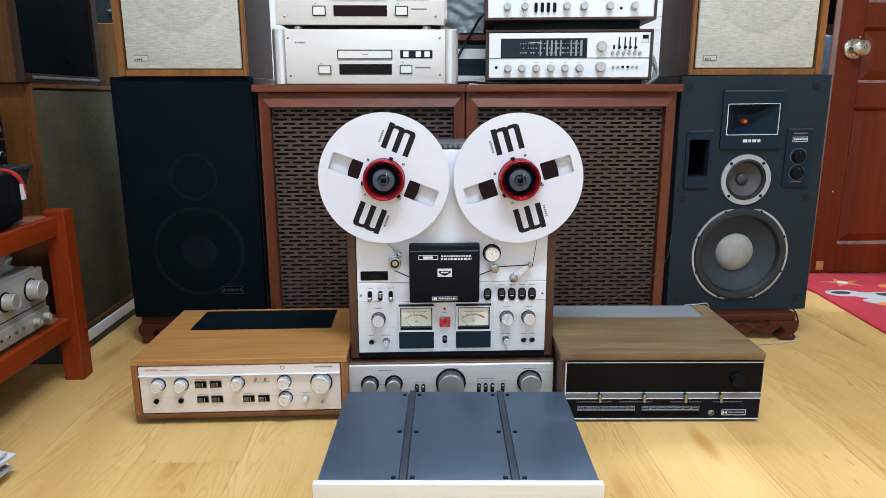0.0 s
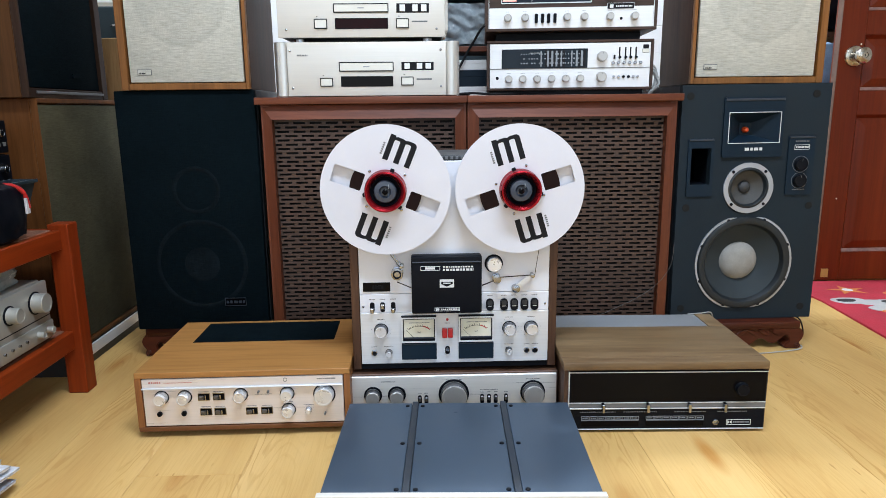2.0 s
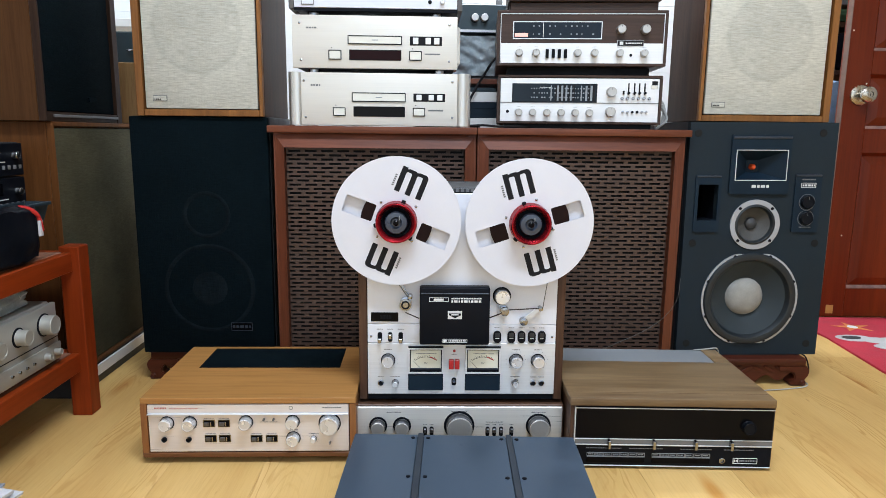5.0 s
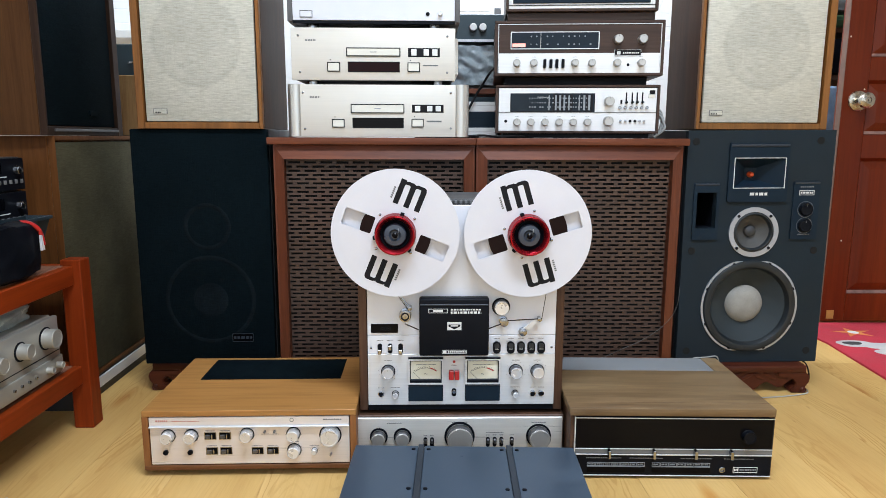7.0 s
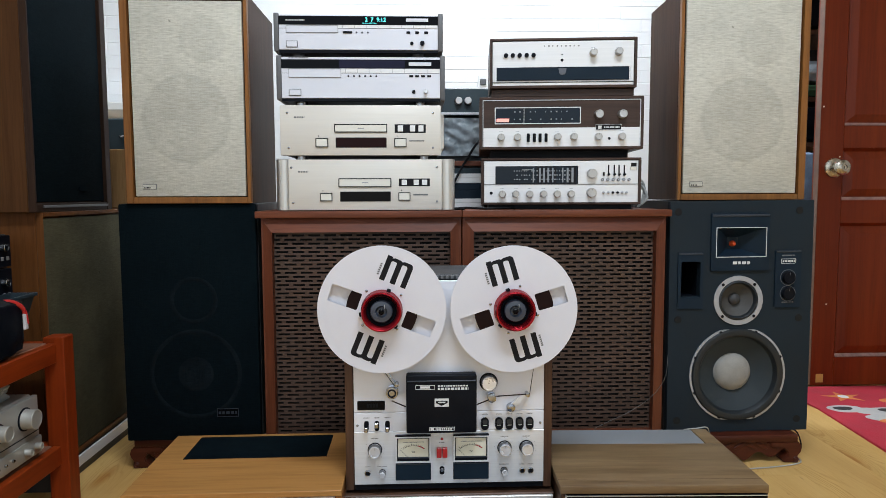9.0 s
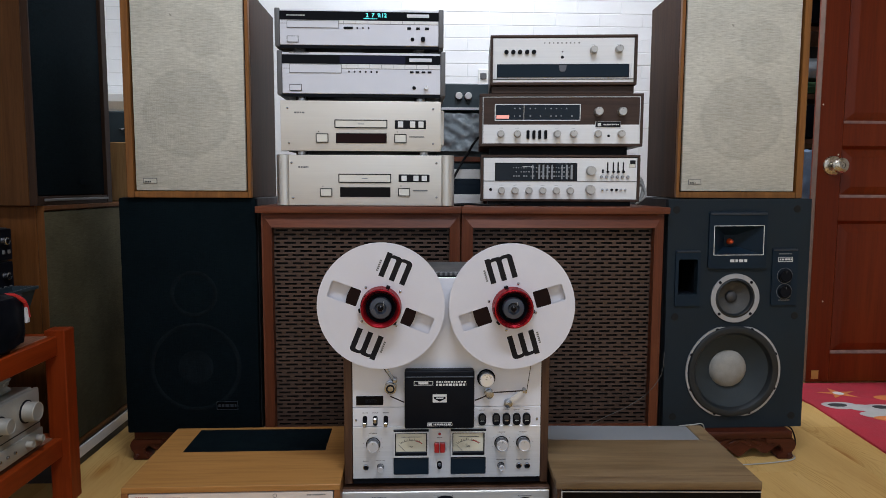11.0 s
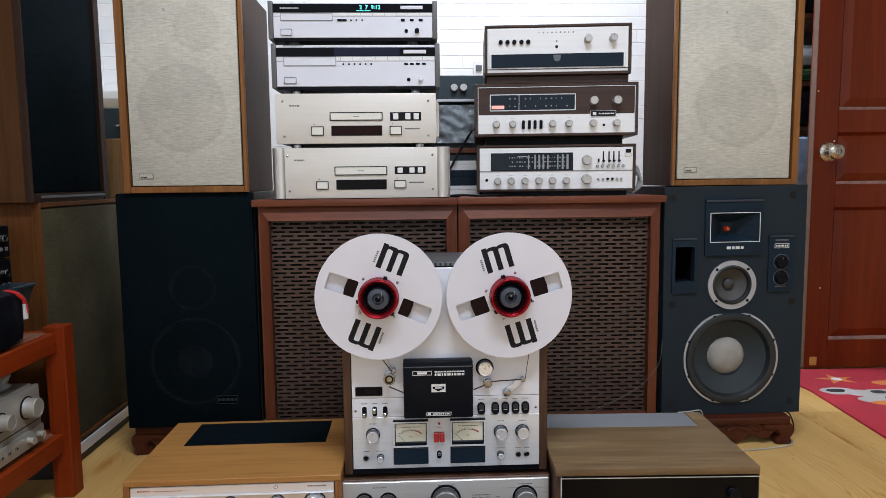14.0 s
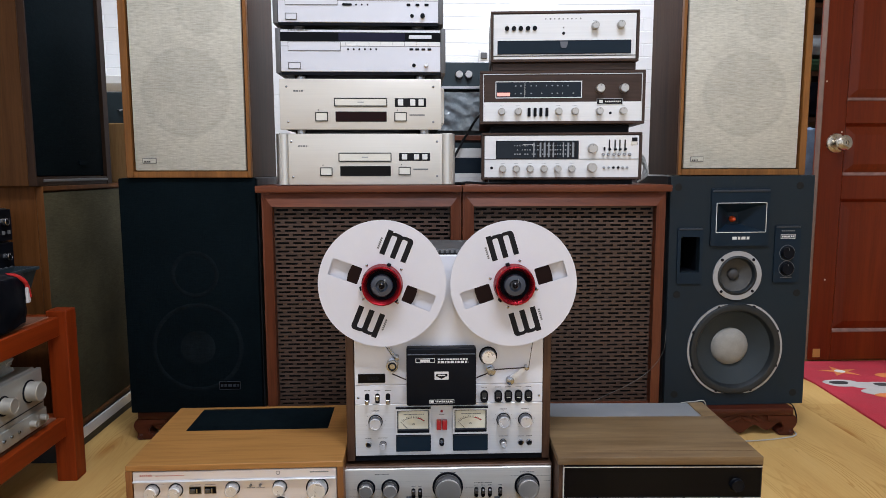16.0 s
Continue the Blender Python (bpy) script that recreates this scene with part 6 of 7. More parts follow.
def receiver_low():
    """Silver receiver with a wide dial, slider row and two rows of knobs."""
    w, h, d = 0.431, 0.1265, 0.33
    t = thing("receiver", pose(0.3262, 0.450, 0.7030, 0, 0, -5), "silver-fronted vintage receiver in walnut case with wide dial", "receiver", "walnut receivers")
    wood_case(t, w, h, d, 0.0065)
    F = Face((125, 568, 803, 775), w, h)
    x0, x1, z0, z1 = F.rc(137, 581, 791, 766)
    fp = part("faceplate", B(x0, x1, 0.002, 0.0115, z0, z1, 0.001), M["silver_white"], t, "silver faceplate")
    part("trim_line", B(x0, x1, 0.0005, 0.0022, F.z(686), F.z(683)), M["greyink"], fp)
    rc = F.rc(188, 606, 535, 681)
    dw = inset_block(fp, rc, "dial_window", M["dial"], y=0.002, out=0.0012, frame=M["ink"], fw=0.0014, label="blue-grey tuning dial")
    dial_marks(dw, F, rc, 3, 24, 5, M["dialink"])
    for a in (362, 380, 398, 418, 436, 500, 520):
        part("dial_stripe", B(F.x(a), F.x(a + 9), 0.0002, 0.0010, F.z(679), F.z(608)), M["ink"], dw)
    # pale bars modelled for the bright upright reflections in the dial glass
    for a, c in ((345, 5), (372, 7), (388, 9), (407, 7), (427, 6), (470, 5), (489, 8), (509, 9)):
        part("dial_glint", B(F.x(a), F.x(a + c), 0.0003, 0.0011, F.z(676), F.z(612)), M["dialink"], dw)
    knob(fp, F.x(595), F.z(638), 0.0125, 0.018, M["knob_dull"], "tuning_knob", y=0.002)
    for a in (666, 690, 710, 732):
        s = inset_block(fp, F.rc(a - 3, 600, a + 3, 649), "slider_slot", M["ink"], y=0.002, out=0.0004)
        part("slider", B(F.x(a - 5), F.x(a + 5), -0.008, 0.0014, F.z(646), F.z(638), 0.0008), M["black"], s)
    inset_block(fp, F.rc(642, 632, 649, 648), "toggle", M["ink"], y=0.002, out=0.004)
    for a in (640, 662, 685, 707, 729, 751):
        part("small_button", L([(0.0042, 0), (0.0040, 0.006), (0.0030, 0.007), (0, 0.007)], (F.x(a), 0.002, F.z(665)), seg=16), M["chrome"], fp)
    for a in (645, 665, 685, 705, 724, 742):
        part("small_button", L([(0.0034, 0), (0.0032, 0.005), (0, 0.0055)], (F.x(a), 0.002, F.z(722)), seg=14), M["black" if a in (685, 705) else "chrome"], fp)
    for a in (215, 273, 332, 391, 449, 508):
        knob(fp, F.x(a), F.z(727), 0.0092, 0.018, M["knob_dull"], "control_knob", y=0.002)
        bars(fp, F.x(a - 8), F.x(a + 8), F.z(703), 0.0010, M["dialink"], y=0.0018)
    knob(fp, F.x(594), F.z(722), 0.0125, 0.018, M["knob_dull"], "volume_knob", y=0.002)
    part("jack_socket", L([(0.0040, 0), (0.0040, 0.001), (0.0034, 0.0012), (0, 0.0008)], (F.x(168), 0.002, F.z(723)), seg=18), M["black"], fp)
    mk = inset_block(fp, F.rc(760, 591, 783, 607), "maker_badge", M["ink"], y=0.002, out=0.0012)
    inset_block(fp, F.rc(757, 609, 783, 623), "maker_plate", M["cream"], y=0.002, out=0.0006, frame=M["greyink"], fw=0.0005)
    bars(fp, F.x(300), F.x(352), F.z(620), 0.0016, M["whiteink"], y=0.0009)
    # added black block that fills the gap between the feet with shade
    part("gap_shade_block", B(-w / 2 + 0.02, w / 2 - 0.02, 0.02, d - 0.02, -0.0122, -0.0002), M["black"], t)
    stack_feet(t, (-0.17, 0.17), 0.011, 0.0130, M["black"], 0.28)
    return t


def receiver_mid():
    """Walnut-faced receiver with a dial in the wood and a silver control strip."""
    w, h, d = 0.440, 0.1410, 0.33
    t = thing("receiver", pose(0.3255, 0.450, 0.8525, 0, 0, -5), "vintage receiver with walnut and silver front, red lamp lit", "receiver", "walnut receivers")
    wood_case(t, w, h, d, 0.0075)
    # inset block in black, so the gap under the case reads as shade
    part("plinth", B(-w / 2 + 0.03, w / 2 - 0.03, 0.05, d - 0.02, -0.0225, -0.0002), M["black"], t)
    F = Face((125, 312, 808, 547), w, h)
    x0, x1, z0, z1 = F.rc(139, 326, 796, 540)
    fp = part("faceplate", B(x0, x1, 0.0035, 0.0118, z0, z1, 0.0008), M["dark_wood"], t)
    part("trim_frame", slab([rrect(x0, x1, z0, z1, 0.0008), rrect(x0 + 0.0016, x1 - 0.0016, z0 + 0.0016, z1 - 0.0016, 0.0006)], 0.001, 0.0034), M["alu"], fp)
    part("control_strip", B(x0 + 0.002, x1 - 0.002, 0.0018, 0.0034, F.z(537), F.z(450), 0.0005), M["silver_white"], fp, "silver control strip")
    rc = F.rc(193, 362, 545, 429)
    dw = inset_block(fp, rc, "dial_window", M["dial"], y=0.0035, out=0.0012, frame=M["alu"], fw=0.0022, label="dark tuning dial with red lamp")
    dial_marks(dw, F, rc, 2, 12, 9, M["dialink"])
    part("dial_pointer", B(F.x(311), F.x(313), 0.0016, 0.0024, rc[2] + 0.001, rc[3] - 0.001), M["whiteink"], dw)
    part("stereo_lamp", B(F.x(197), F.x(250), 0.0016, 0.0024, F.z(423), F.z(408)), M["redlamp"], dw, "lit red lamp")
    for a in (622, 719):
        knob(fp, F.x(a), F.z(393), 0.0112, 0.020, M["knob_dull"], "tuning_knob", y=0.0035)
    for a in (216, 285, 452, 520, 621, 718):
        knob(fp, F.x(a), F.z(492), 0.0092, 0.018, M["knob_dull"], "control_knob", y=0.0018)
        bars(fp, F.x(a - 8), F.x(a + 8), F.z(466), 0.0010, M["dialink"], y=0.0017)
    for a in (330, 355, 379, 404):
        part("rocker_switch", B(F.x(a - 6), F.x(a + 6), -0.006, 0.0019, F.z(514), F.z(476), 0.0014), M["black"], fp)
    part("jack_socket", L([(0.0036, 0), (0.0036, 0.001), (0, 0.001)], (F.x(667), 0.0018, F.z(500)), seg=16), M["black"], fp)
    bd = inset_block(fp, F.rc(611, 438, 715, 461), "maker_badge", M["ink"], y=0.0018, out=0.0020, frame=M["alu"], fw=0.0006)
    part("maker_mark", B(F.x(620), F.x(634), -0.0008, -0.0001, F.z(457), F.z(443)), M["whiteink"], bd)
    bars(bd, F.x(644), F.x(708), F.z(450), 0.0036, M["whiteink"], y=-0.0003)
    return t


def tube_amp_top():
    """Cased amplifier on a narrower base: a silver panel with a dark drop-down door."""
    w, h, d = 0.3915, 0.1480, 0.29
    t = thing("amplifier", pose(0.3295, 0.450, 1.0000, 0, 0, -5), "walnut-cased vintage amplifier with silver panel and navy flap", "amplifier")
    zb = 0.0160
    b = bmesh.new()
    wb, wt = w / 2 - 0.004, w / 2 - 0.002
    box(b, -wb, wb, 0.014, d, -0.0055, zb - 0.0003, 0.002)
    part("base", b, M["dark_wood"], t)
    wood_case(t, w, h, d, 0.0065, zb)
    F = Face((163, 60, 785, 285), w, h)
    F.z = lambda b_: h - (b_ - 60) / 225 * (h - zb)
    x0, x1, z0, z1 = F.rc(174, 74, 772, 273)
    fp = part("faceplate", B(x0, x1, 0.002, 0.0112, z0, z1, 0.001), M["silver_white"], t, "silver faceplate")
    fl = inset_block(fp, F.rc(193, 193, 750, 249), "flap", M["navy"], y=0.002, out=0.0022, frame=M["ink"], fw=0.0010, label="navy drop-down flap")
    em = part("emblem", slab([[(F.x(454), F.z(197)), (F.x(488), F.z(197)), (F.x(484), F.z(219)), (F.x(479), F.z(225)), (F.x(463), F.z(225)), (F.x(458), F.z(219))]], -0.0022, -0.0002), M["knob_grip"], fl, "shield-shaped metal emblem")
    part("bottom_trim", B(x0, x1, 0.0002, 0.0022, F.z(260), F.z(257)), M["ink"], fp)
    for a in (182, 760):
        part("side_trim", B(F.x(a - 2), F.x(a + 2), 0.0002, 0.0022, F.z(254), F.z(188)), M["alu"], fp)
    for a in (231, 260, 289, 319, 348):
        part("push_knob", L([(0.0058, 0), (0.0058, 0.006), (0.0046, 0.008), (0, 0.008)], (F.x(a), 0.002, F.z(137)), seg=20), M["black"], fp)
    for i in range(9):
        bars(fp, F.x(392 + i * 18), F.x(398 + i * 18), F.z(96), 0.0036, M["greyink"], y=0.0018, name="maker_mark", n=0.8)
    for b_, r in ((135, 0.0018), (160, 0.0040)):
        part("pilot_lamp", L([(r, 0), (r, 0.001), (0, 0.0014)], (F.x(469), 0.002, F.z(b_)), seg=14), M["ink"], fp)
    for a, b_ in ((600, 130), (706, 127)):
        knob(fp, F.x(a), F.z(b_), 0.0095, 0.020, M["knob_dull"], "control_knob", y=0.002)
        bars(fp, F.x(a - 8), F.x(a + 8), F.z(106), 0.0010, M["dialink"], y=0.0018)
    return t


receiver_low()
receiver_mid()
tube_amp_top()


# ---- things on the rack ----
def rack_amp():
    """A silver amplifier facing across the room, knobs on its front."""
    t = thing("amplifier", pose(-0.903, -0.046, 0.1585, 0, 0, 90), "silver champagne-toned amplifier on the lower rack shelf", "amplifier")
    w, h, d = 0.33, 0.139, 0.26
    part("case", B(-w / 2 + 0.004, w / 2 - 0.004, 0.012, d, 0.008, h, 0.003), M["rack_silver"], t)
    fp = part("faceplate", B(-w / 2, w / 2, 0, 0.0118, 0.006, h - 0.002, 0.003, 2), M["rack_silver"], t)
    part("groove", B(-w / 2 + 0.004, w / 2 - 0.004, -0.0006, 0.0008, 0.0585, 0.0605), M["ink"], fp)
    part("lower_ridge", B(-w / 2 + 0.002, w / 2 - 0.002, -0.006, 0.0002, 0.010, 0.048, 0.003, 2), M["rack_silver"], fp)
    for x, r, h_ in ((0.113, 0.021, 0.026), (0.022, 0.0165, 0.024), (-0.065, 0.0165, 0.024)):
        part("dial_ring", L([(r + 0.004, 0), (r + 0.004, 0.002), (r, 0.0025)], (x, 0, 0.098)), M["black"], fp)
        knob(fp, x, 0.098, r, h_, M["rack_silver"], "control_knob", mark=False)
    for x in (0.138, 0.100):
        knob(fp, x, 0.030, 0.0075, 0.014, M["rack_silver"], "small_knob", y=-0.006, mark=False)
    for x in (0.055, 0.030, 0.005, -0.02):
        part("push_button", L([(0.0032, 0), (0.0030, 0.004), (0, 0.0045)], (x, -0.006, 0.030), seg=14), M["chrome"], fp)
    stack_feet(t, (-0.12, 0.12), 0.012, -0.0002, M["black"], 0.22)
    for s in (-1, 1):
        for y in (0.04, 0.22):
            part("foot", L([(0, 0), (0.012, 0), (0.012, 0.0085), (0, 0.0085)], (s * 0.12, y, 0), "z", 16), M["black"], t)
    return t


rack_amp()


def lump(name, m, size, material, label, category, seed, puff=0.35, cuts=14):
    """A crumpled soft form: a rounded block pushed about by noise."""
    bm = bmesh.new()
    bmesh.ops.create_cube(bm, size=1.0)
    bmesh.ops.subdivide_edges(bm, edges=bm.edges[:], cuts=cuts, use_grid_fill=True)
    for v in bm.verts:
        p = v.co.copy()
        s = p.normalized() * 0.5
        q = p.lerp(s, puff)
        n = noise.noise(Vector((q.x * 4 + seed, q.y * 4, q.z * 4))) * 0.09 + noise.noise(Vector((q.x * 11 + seed, q.y * 11, q.z * 11))) * 0.04
        q *= 1 + n
        v.co = Vector((q.x * size[0], q.y * size[1], max(-0.5, q.z) * size[2]))
    lo = min(v.co.z for v in bm.verts)
    for v in bm.verts:
        v.co.z -= lo
    o = part(name, bm, material, None, smooth=60)
    o.matrix_world = m
    return tagged(o, label, category)


lump("plastic_bag", pose(-1.01, -0.05, 0.2965, 0, 0, 0), (0.17, 0.26, 0.050), M["plastic_bag"], "crumpled grey-blue plastic wrap lying on a silver amplifier", "plastic bag", 3)


def black_component(m, w, h, d, label, seed):
    t = thing("hifi_component", m, label, "hifi component", "black stacked components")
    part("case", B(-w / 2, w / 2, 0.008, d, 0.004, h, 0.002), M["black_metal"], t)
    fp = part("faceplate", B(-w / 2, w / 2, 0, 0.0078, 0.002, h - 0.002, 0.0015), M["black"], t)
    part("window", B(-w * 0.2, w * 0.25, -0.0006, 0.0004, h * 0.55, h * 0.85), M["black_gloss"], fp)
    for i in range(7):
        x = w * (0.46 - 0.06 * i)
        part("button", B(x - 0.006, x + 0.002, -0.003, 0.0002, h * 0.22, h * 0.34, 0.0008), M["greyink"], fp)
    knob(fp, w * 0.40, h * 0.62, 0.009, 0.012, M["chrome"], "control_knob")
    bars(fp, w * 0.05, w * 0.30, h * 0.44, 0.0022, M["whiteink"], y=-0.0002)
    for sx in (-1, 1):
        for y in (0.03, d - 0.03):
            part("foot", L([(0, 0), (0.01, 0), (0.01, 0.005), (0, 0.005)], (sx * w * 0.4, y, 0), "z", 12), M["black"], t)
    return t


black_component(pose(-0.995, 0.040, 0.3985, 0, 0, 90), 0.33, 0.085, 0.26, "black hifi component with small keys on the upper rack shelf", 1)
black_component(pose(-0.995, 0.040, 0.4840, 0, 0, 90), 0.33, 0.085, 0.26, "black hifi component with silver knob stacked on another", 2)
black_component(pose(-0.995, 0.040, 0.5695, 0, 0, 90), 0.33, 0.075, 0.26, "black hifi component at the top of the stack", 4)


def bin_box():
    """A dark open storage bin, wider at the rim than at its base."""
    t = thing("storage_bin", pose(-0.952, 0.058, 0.3985), "dark grey-blue open storage bin on the upper rack shelf", "storage bin")
    bm = bmesh.new()
    lo = [(-0.030, -0.11), (-0.004, -0.11), (-0.004, 0.095), (-0.030, 0.095)]
    hi = [(-0.034, -0.13), (0.022, -0.13), (0.022, 0.122), (-0.034, 0.122)]
    t_ = 0.004
    ring = [[bm.verts.new((x, y, z)) for x, y in p] for p, z in ((lo, 0.0), (hi, 0.115))]
    inn = [[bm.verts.new((x + (t_ if x < 0 and i in (0, 3) else -t_), y + (t_ if y < 0 else -t_), z)) for i, (x, y) in enumerate(p)] for p, z in ((hi, 0.115), (lo, 0.004))]
    seq = ring + inn
    for p, q in zip(seq, seq[1:]):
        for i in range(4):
            bm.faces.new((p[i], p[(i + 1) % 4], q[(i + 1) % 4], q[i]))
    bm.faces.new(seq[0])
    bm.faces.new(seq[-1])
    bmesh.ops.recalc_face_normals(bm, faces=bm.faces)
    bmesh.ops.bevel(bm, geom=bm.edges[:], offset=0.0015, segments=2, affect='EDGES')
    part("bin", bm, M["pot_blue"], t)
    part("rim", B(0.0225, 0.026, -0.131, 0.123, 0.108, 0.1155, 0.001), M["pot_blue"], t)
    return t


bin_box()
o = lump("camera_bag", pose(-0.912, -0.010, 0.3985), (0.050, 0.165, 0.122), M["black"], "small soft black bag with a red and white band", "bag", 8, 0.45)
part("strap", tube([(0.004, 0.036, 0.118), (0.016, 0.050, 0.114), (0.027, 0.063, 0.098), (0.029, 0.070, 0.066)], 0.0045, 8), M["red"], o, "red band")
part("tag", B(0.027, 0.032, 0.058, 0.070, 0.055, 0.088, 0.001), M["paper"], o)


# ---- small things ----
def magazines():
    rnd = random.Random(11)
    for i in range(9):
        t = thing("magazine", pose(-0.880 + rnd.uniform(-0.012, 0.012), -0.335 + rnd.uniform(-0.015, 0.015), 0.0005 + i * 0.0062, 0, 0, rnd.uniform(-14, 14)), "thin glossy magazine in a loose pile on the floor", "magazine", "pile of magazines")
        part("pages", B(-0.074, 0.074, -0.104, 0.104, 0.0006, 0.0050), M["paper"], t)
        part("cover", B(-0.075, 0.075, -0.105, 0.105, 0.0050, 0.0058), M["paper2" if i % 2 else "paper"], t)


magazines()
sh = tagged(part("paper_sheet", B(-0.05, 0.05, -0.035, 0.035, 0.0, 0.0012), M["paper"], None), "loose white paper sheet lying on the floor by magazines", "paper")
sh.matrix_world = pose(-0.765, -0.385, 0.0004, 0, 0, 25)


def loose(name, pts, r, material, label, category="cable"):
    return tagged(part(name, tube(pts, r), material, None), label, category)


loose("speaker_wire", [(0.604, 0.376, 0.30), (0.596, 0.372, 0.24), (0.560, 0.370, 0.19), (0.500, 0.368, 0.150), (0.430, 0.366, 0.118), (0.400, 0.350, 0.100), (0.39, 0.30, 0.020), (0.40, 0.28, 0.003)], 0.0008, M["wire_grey"], "thin grey speaker wire hanging before the lattice")
loose("white_cable", [(0.62, 0.34, 0.004), (0.72, 0.335, 0.003), (0.82, 0.330, 0.0032), (0.92, 0.345, 0.003), (0.970, 0.362, 0.0035), (0.980, 0.390, 0.003), (0.95, 0.40, 0.003), (0.93, 0.44, 0.003)], 0.0018, M["cable_w"], "white cable trailing on the floor round the stand foot")
loose("black_cable", [(0.975, 0.44, 0.003), (0.995, 0.42, 0.004), (1.000, 0.41, 0.030), (0.985, 0.405, 0.070), (0.975, 0.42, 0.078)], 0.002, M["cable"], "thin black cable hanging by the speaker stand")
loose("white_plug_lead", [(0.585, 0.212, 0.1562), (0.62, 0.219, 0.1560), (0.650, 0.226, 0.1540), (0.665, 0.245, 0.115)], 0.0014, M["cable_w"], "short white lead lying behind the receiver")

# what stands behind the two stacks
def rear_device():
    t = thing("guitar_amplifier", pose(0.085, 0.90, 0.0), "dark teal knobbed device wrapped in clear plastic, behind stacks", "amplifier")
    part("cabinet", B(-0.20, 0.20, 0, 0.25, 0, 0.985, 0.004), M["teal_metal"], t)
    hd = part("control_head", B(-0.20, 0.20, -0.004, 0.24, 0.995, 1.085, 0.003), M["teal_metal"], t)
    for x in (-0.009, 0.022):
        knob(hd, x, 1.042, 0.0115, 0.022, M["white_pl"], "control_knob", y=-0.004, mark=False, dark=True)
    part("trim", B(-0.20, 0.20, -0.007, -0.004, 0.998, 1.006), M["alu"], hd)
    bm = bmesh.new()
    n = 80
    vs = [[bm.verts.new((-0.2 + 0.4 * i / n, -0.016 + 0.014 * noise.noise(Vector((i * 0.16 + j * 0.05, j * 0.14, 2))) + 0.005 * noise.noise(Vector((i * 0.42, j * 0.30 + i * 0.1, 7))), 0.86 + 0.125 * j / 36)) for i in range(n + 1)] for j in range(37)]
    for j in range(36):
        for i in range(n):
            bm.faces.new((vs[j][i], vs[j][i + 1], vs[j + 1][i + 1], vs[j + 1][i]))
    part("plastic_wrap", bm, M["plastic_bag"], t, "crumpled clear plastic wrap", smooth=180)
    return t


rear_device()
wb = thing("wooden_box", pose(0.080, 0.62, 0.6905), "small open brown wooden box holding white boxes", "box")
part("side_board", B(-0.075, -0.060, 0, 0.16, 0, 0.125, 0.001), M["walnut_cab_v"], wb)
part("side_board", B(0.060, 0.075, 0, 0.16, 0, 0.125, 0.001), M["walnut_cab_v"], wb)
part("top_board", B(-0.0755, 0.0755, 0, 0.16, 0.1255, 0.140, 0.001), M["walnut_cab"], wb)
for i, (z, h, mt) in enumerate(((0.691, 0.028, "white_pl"), (0.7195, 0.045, "navy"), (0.765, 0.028, "white_pl"))):
    b = thing("small_box", pose(0.080, 0.622, z), "small flat box stacked inside a wooden box", "box", "boxes in the wooden box")
    part("carton", B(-0.055, 0.055, 0.0, 0.12, 0.0002, h, 0.001), M[mt], b)
    part("lid", B(-0.0555, 0.0555, -0.0008, 0.1205, h * 0.6, h + 0.0004, 0.001), M[mt], b)
loose("black_cable", [(0.060, 0.40, 0.694), (0.030, 0.44, 0.697), (0.030, 0.56, 0.735), (0.060, 0.605, 0.797), (0.085, 0.605, 0.838), (0.112, 0.605, 0.880), (0.165, 0.66, 0.930)], 0.0035, M["cable"], "black cable looping up between the stacks")
loose("black_cable", [(0.030, 0.405, 0.6945), (0.070, 0.41, 0.6965), (0.110, 0.420, 0.694), (0.16, 0.44, 0.694), (0.22, 0.50, 0.694)], 0.003, M["cable"], "thin black cable lying on the cabinet top")
for k in range(4):
    loose("white_cable", [(0.575 + 0.004 * k, 0.56, 0.694 + 0.003 * k), (0.600, 0.55 + 0.01 * k, 0.72 + 0.012 * k), (0.590 - 0.004 * k, 0.58, 0.75 + 0.008 * k), (0.565, 0.60 + 0.008 * k, 0.735), (0.590, 0.62, 0.700)], 0.0035, M["cable_w"], "looped white cable beside the receiver")
sb = thing("wall_socket", pose(0.275, 1.892, 1.225), "white wall switch plate on painted brick", "wall socket")
part("plate", B(-0.045, 0.045, -0.012, 0, -0.045, 0.08, 0.004), M["white_pl"], sb)
part("switch", B(-0.035, -0.005, -0.018, -0.011, 0.03, 0.06, 0.003), M["grey_cheek"], sb)
part("socket_ring", L([(0.016, 0), (0.016, 0.006), (0.012, 0.006), (0.011, 0.001), (0, 0.001)], (-0.020, -0.012, -0.010), seg=24), M["grey_cheek"], sb)

# left gap: a board, a dark case and pale shelf against the wall
lb = tagged(part("pine_board", B(-1.10, -0.955, 0.760, 0.785, 0.6935, 0.875, 0.002), M["pale_wood"], None), "pale pine board standing on a speaker top", "board")
dk = thing("dark_case", pose(-1.06, 0.90, 0), "dark equipment case with a handle behind the speakers", "case")
part("body", B(-0.13, 0.13, 0, 0.25, 0, 0.985, 0.004), M["teal_metal"], dk)
part("handle", tube([(0.02, -0.004, 0.925), (0.04, -0.02, 0.925), (0.10, -0.02, 0.925), (0.12, -0.004, 0.925)], 0.004), M["chrome"], dk)
ps = tagged(part("pale_ledge", B(-1.70, -1.15, 1.60, 1.89, 1.10, 1.135, 0.003), M["white_pl"], None), "pale wall ledge below the white wall", "ledge")

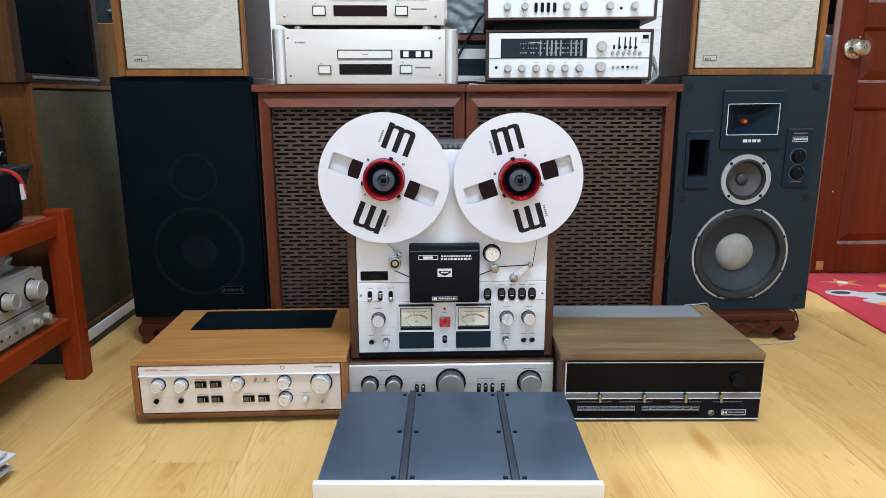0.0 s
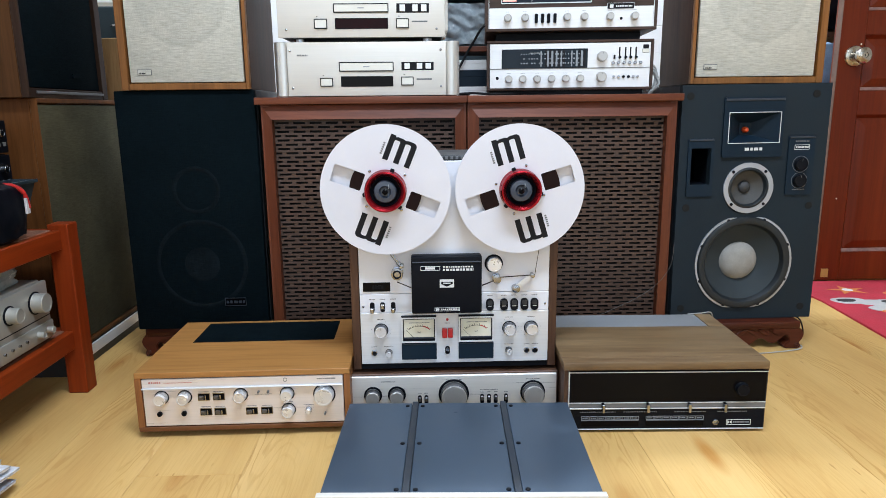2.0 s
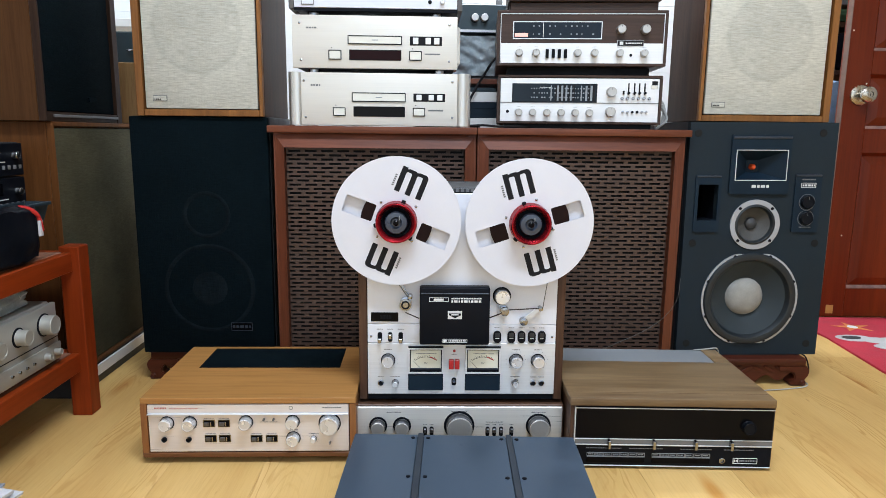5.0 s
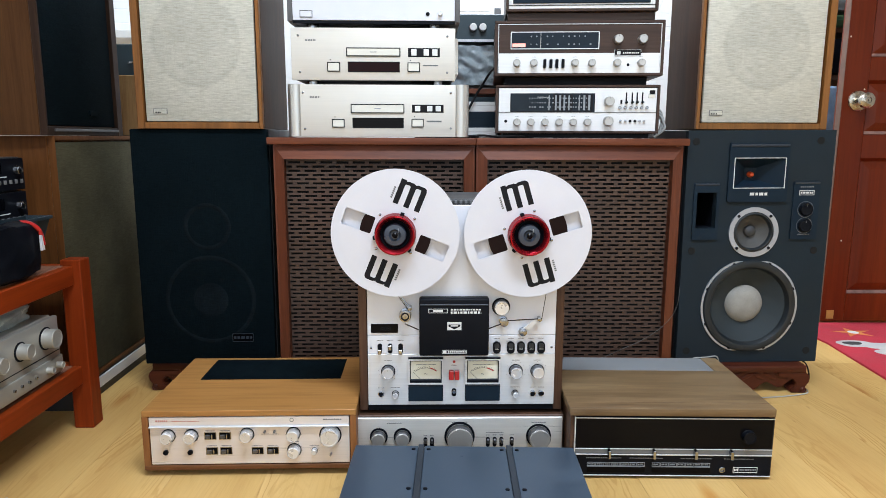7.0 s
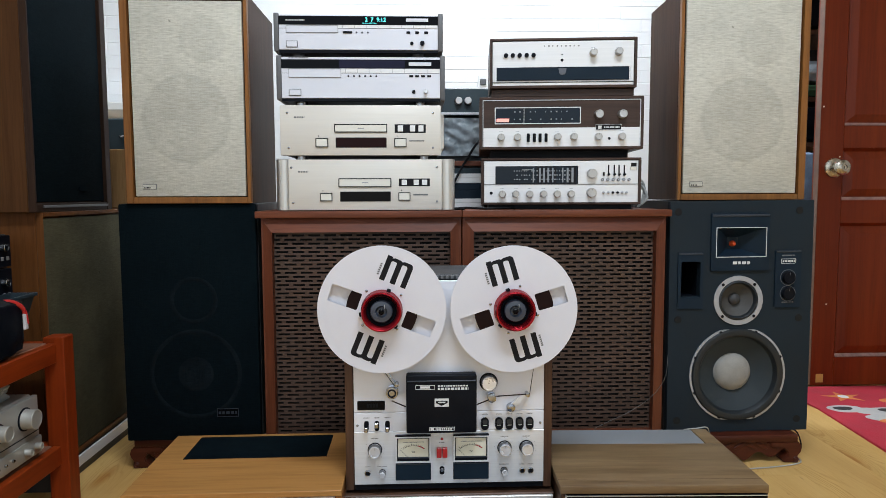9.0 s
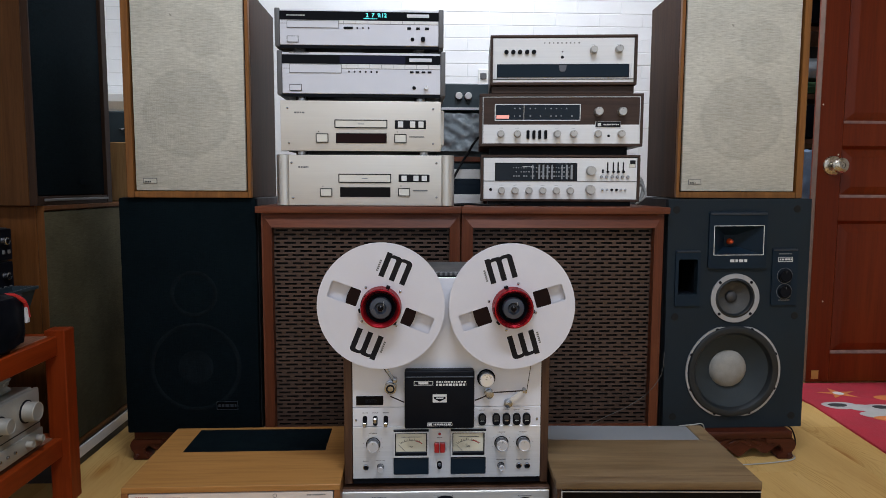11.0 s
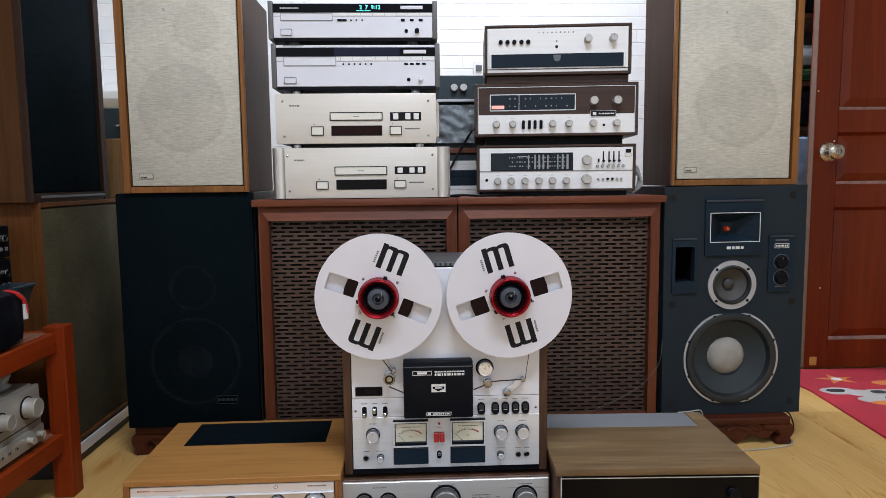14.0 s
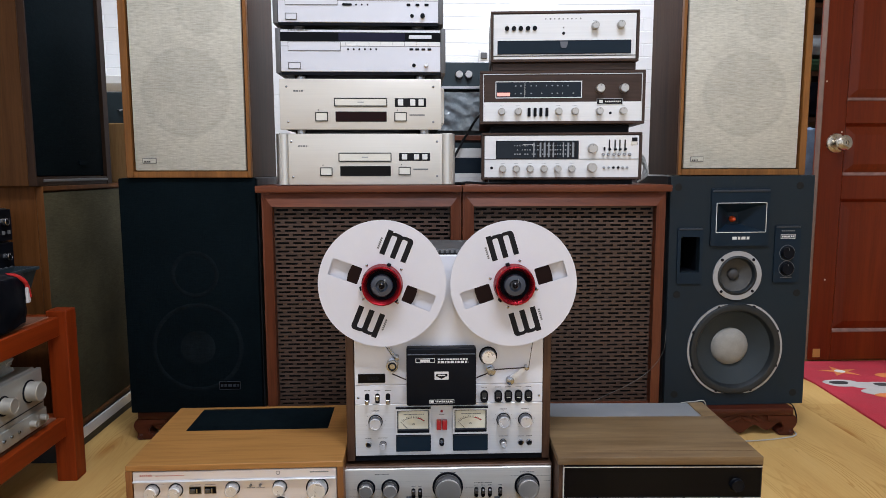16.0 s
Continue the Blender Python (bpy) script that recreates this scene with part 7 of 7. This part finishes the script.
# right gap by the door: hanging clothes and shelf clutter
cl = lump("denim_jacket", pose(1.62, 1.42, 0.63), (0.22, 0.14, 0.27), M["denim"], "faded blue denim garment hanging behind the door", "garment", 21, 0.2)
sf = thing("clutter_shelf", pose(1.62, 1.45, 0), "dark shelf crowded with tools behind the open door", "shelf")
part("upright", B(-0.12, 0.30, 0.30, 0.33, 0, 1.9, 0.002), M["black_metal"], sf)
for z in (0.93, 1.12, 1.40):
    part("shelf_board", B(-0.12, 0.30, 0.0, 0.30, z, z + 0.02, 0.001), M["deck_wood"], sf)
lump("folded_cloth", pose(1.63, 1.52, 1.142), (0.26, 0.16, 0.05), M["green"], "folded green cloth on a crowded shelf", "cloth", 31)
lump("plastic_bag", pose(1.63, 1.52, 1.202), (0.26, 0.16, 0.09), M["plastic_bag"], "crumpled grey plastic bag on a crowded shelf", "plastic bag", 35)
lump("dark_bag", pose(1.63, 1.52, 0.952), (0.26, 0.18, 0.15), M["black"], "dark soft bag on a crowded shelf", "bag", 41)
lump("dark_bag", pose(1.63, 1.52, 1.422), (0.26, 0.18, 0.20), M["black"], "dark soft bag on a high shelf", "bag", 45)


# ---- floor boards and wall bricks ----
PW, PL = 0.192, 1.22


def plank_mesh(length):
    return B(-PW / 2 + 0.0002, PW / 2 - 0.0002, -length / 2 + 0.0002, length / 2 - 0.0002, -0.009, 0.0, 0.0003)


pm = None
for i in range(25):
    x = RX0 + PW / 2 + i * PW
    if x + PW / 2 > RX1 + 0.1:
        break
    y = RY0 - ((0.37 * i) % 1.0) * PL
    while y < RY1:
        a, b = max(y, RY0), min(y + PL, RY1 + 0.004)
        y += PL
        if b - a < 0.02:
            continue
        if b - a > PL - 0.001:
            if pm is None:
                pm = part("plank", plank_mesh(PL), M["plank"], floor, smooth=0)
                pm.location = (x, (a + b) / 2, 0)
            else:
                share("plank", pm, floor, x, (a + b) / 2, 0)
        else:
            part("plank", plank_mesh(b - a), M["plank"], floor, smooth=0).location = (x, (a + b) / 2, 0)

BW, BH = 0.212, 0.0605
bk = part("brick", B(-BW / 2 + 0.0006, BW / 2 - 0.0006, -0.001, 0.006, -BH / 2 + 0.0006, BH / 2 - 0.0006, 0.0020), M["brick"], wall_back, smooth=0)
first, rest = True, bmesh.new()
for r in range(int(RZ / BH)):
    for c in range(int((RX1 - RX0) / BW) + 1):
        x, z = RX0 + BW * (c + (0.5 if r % 2 else 0)) + 0.02, BH * (r + 0.5)
        if x + BW / 2 > RX1:
            continue
        near = 0.95 < z < 1.75 and (-1.75 < x < -0.9 or -0.15 < x < 1.25)
        if near:
            if first:
                bk.location, first = (x, RY1, z), False
            else:
                share("brick", bk, wall_back, x, RY1, z)
        else:
            box(rest, x - BW / 2 + 0.0008, x + BW / 2 - 0.0008, RY1 - 0.001, RY1 + 0.0035, z - BH / 2 + 0.0008, z + BH / 2 - 0.0008)
tagged(part("brickwork", rest, M["brick"], wall_back, smooth=0), kind="stuff")
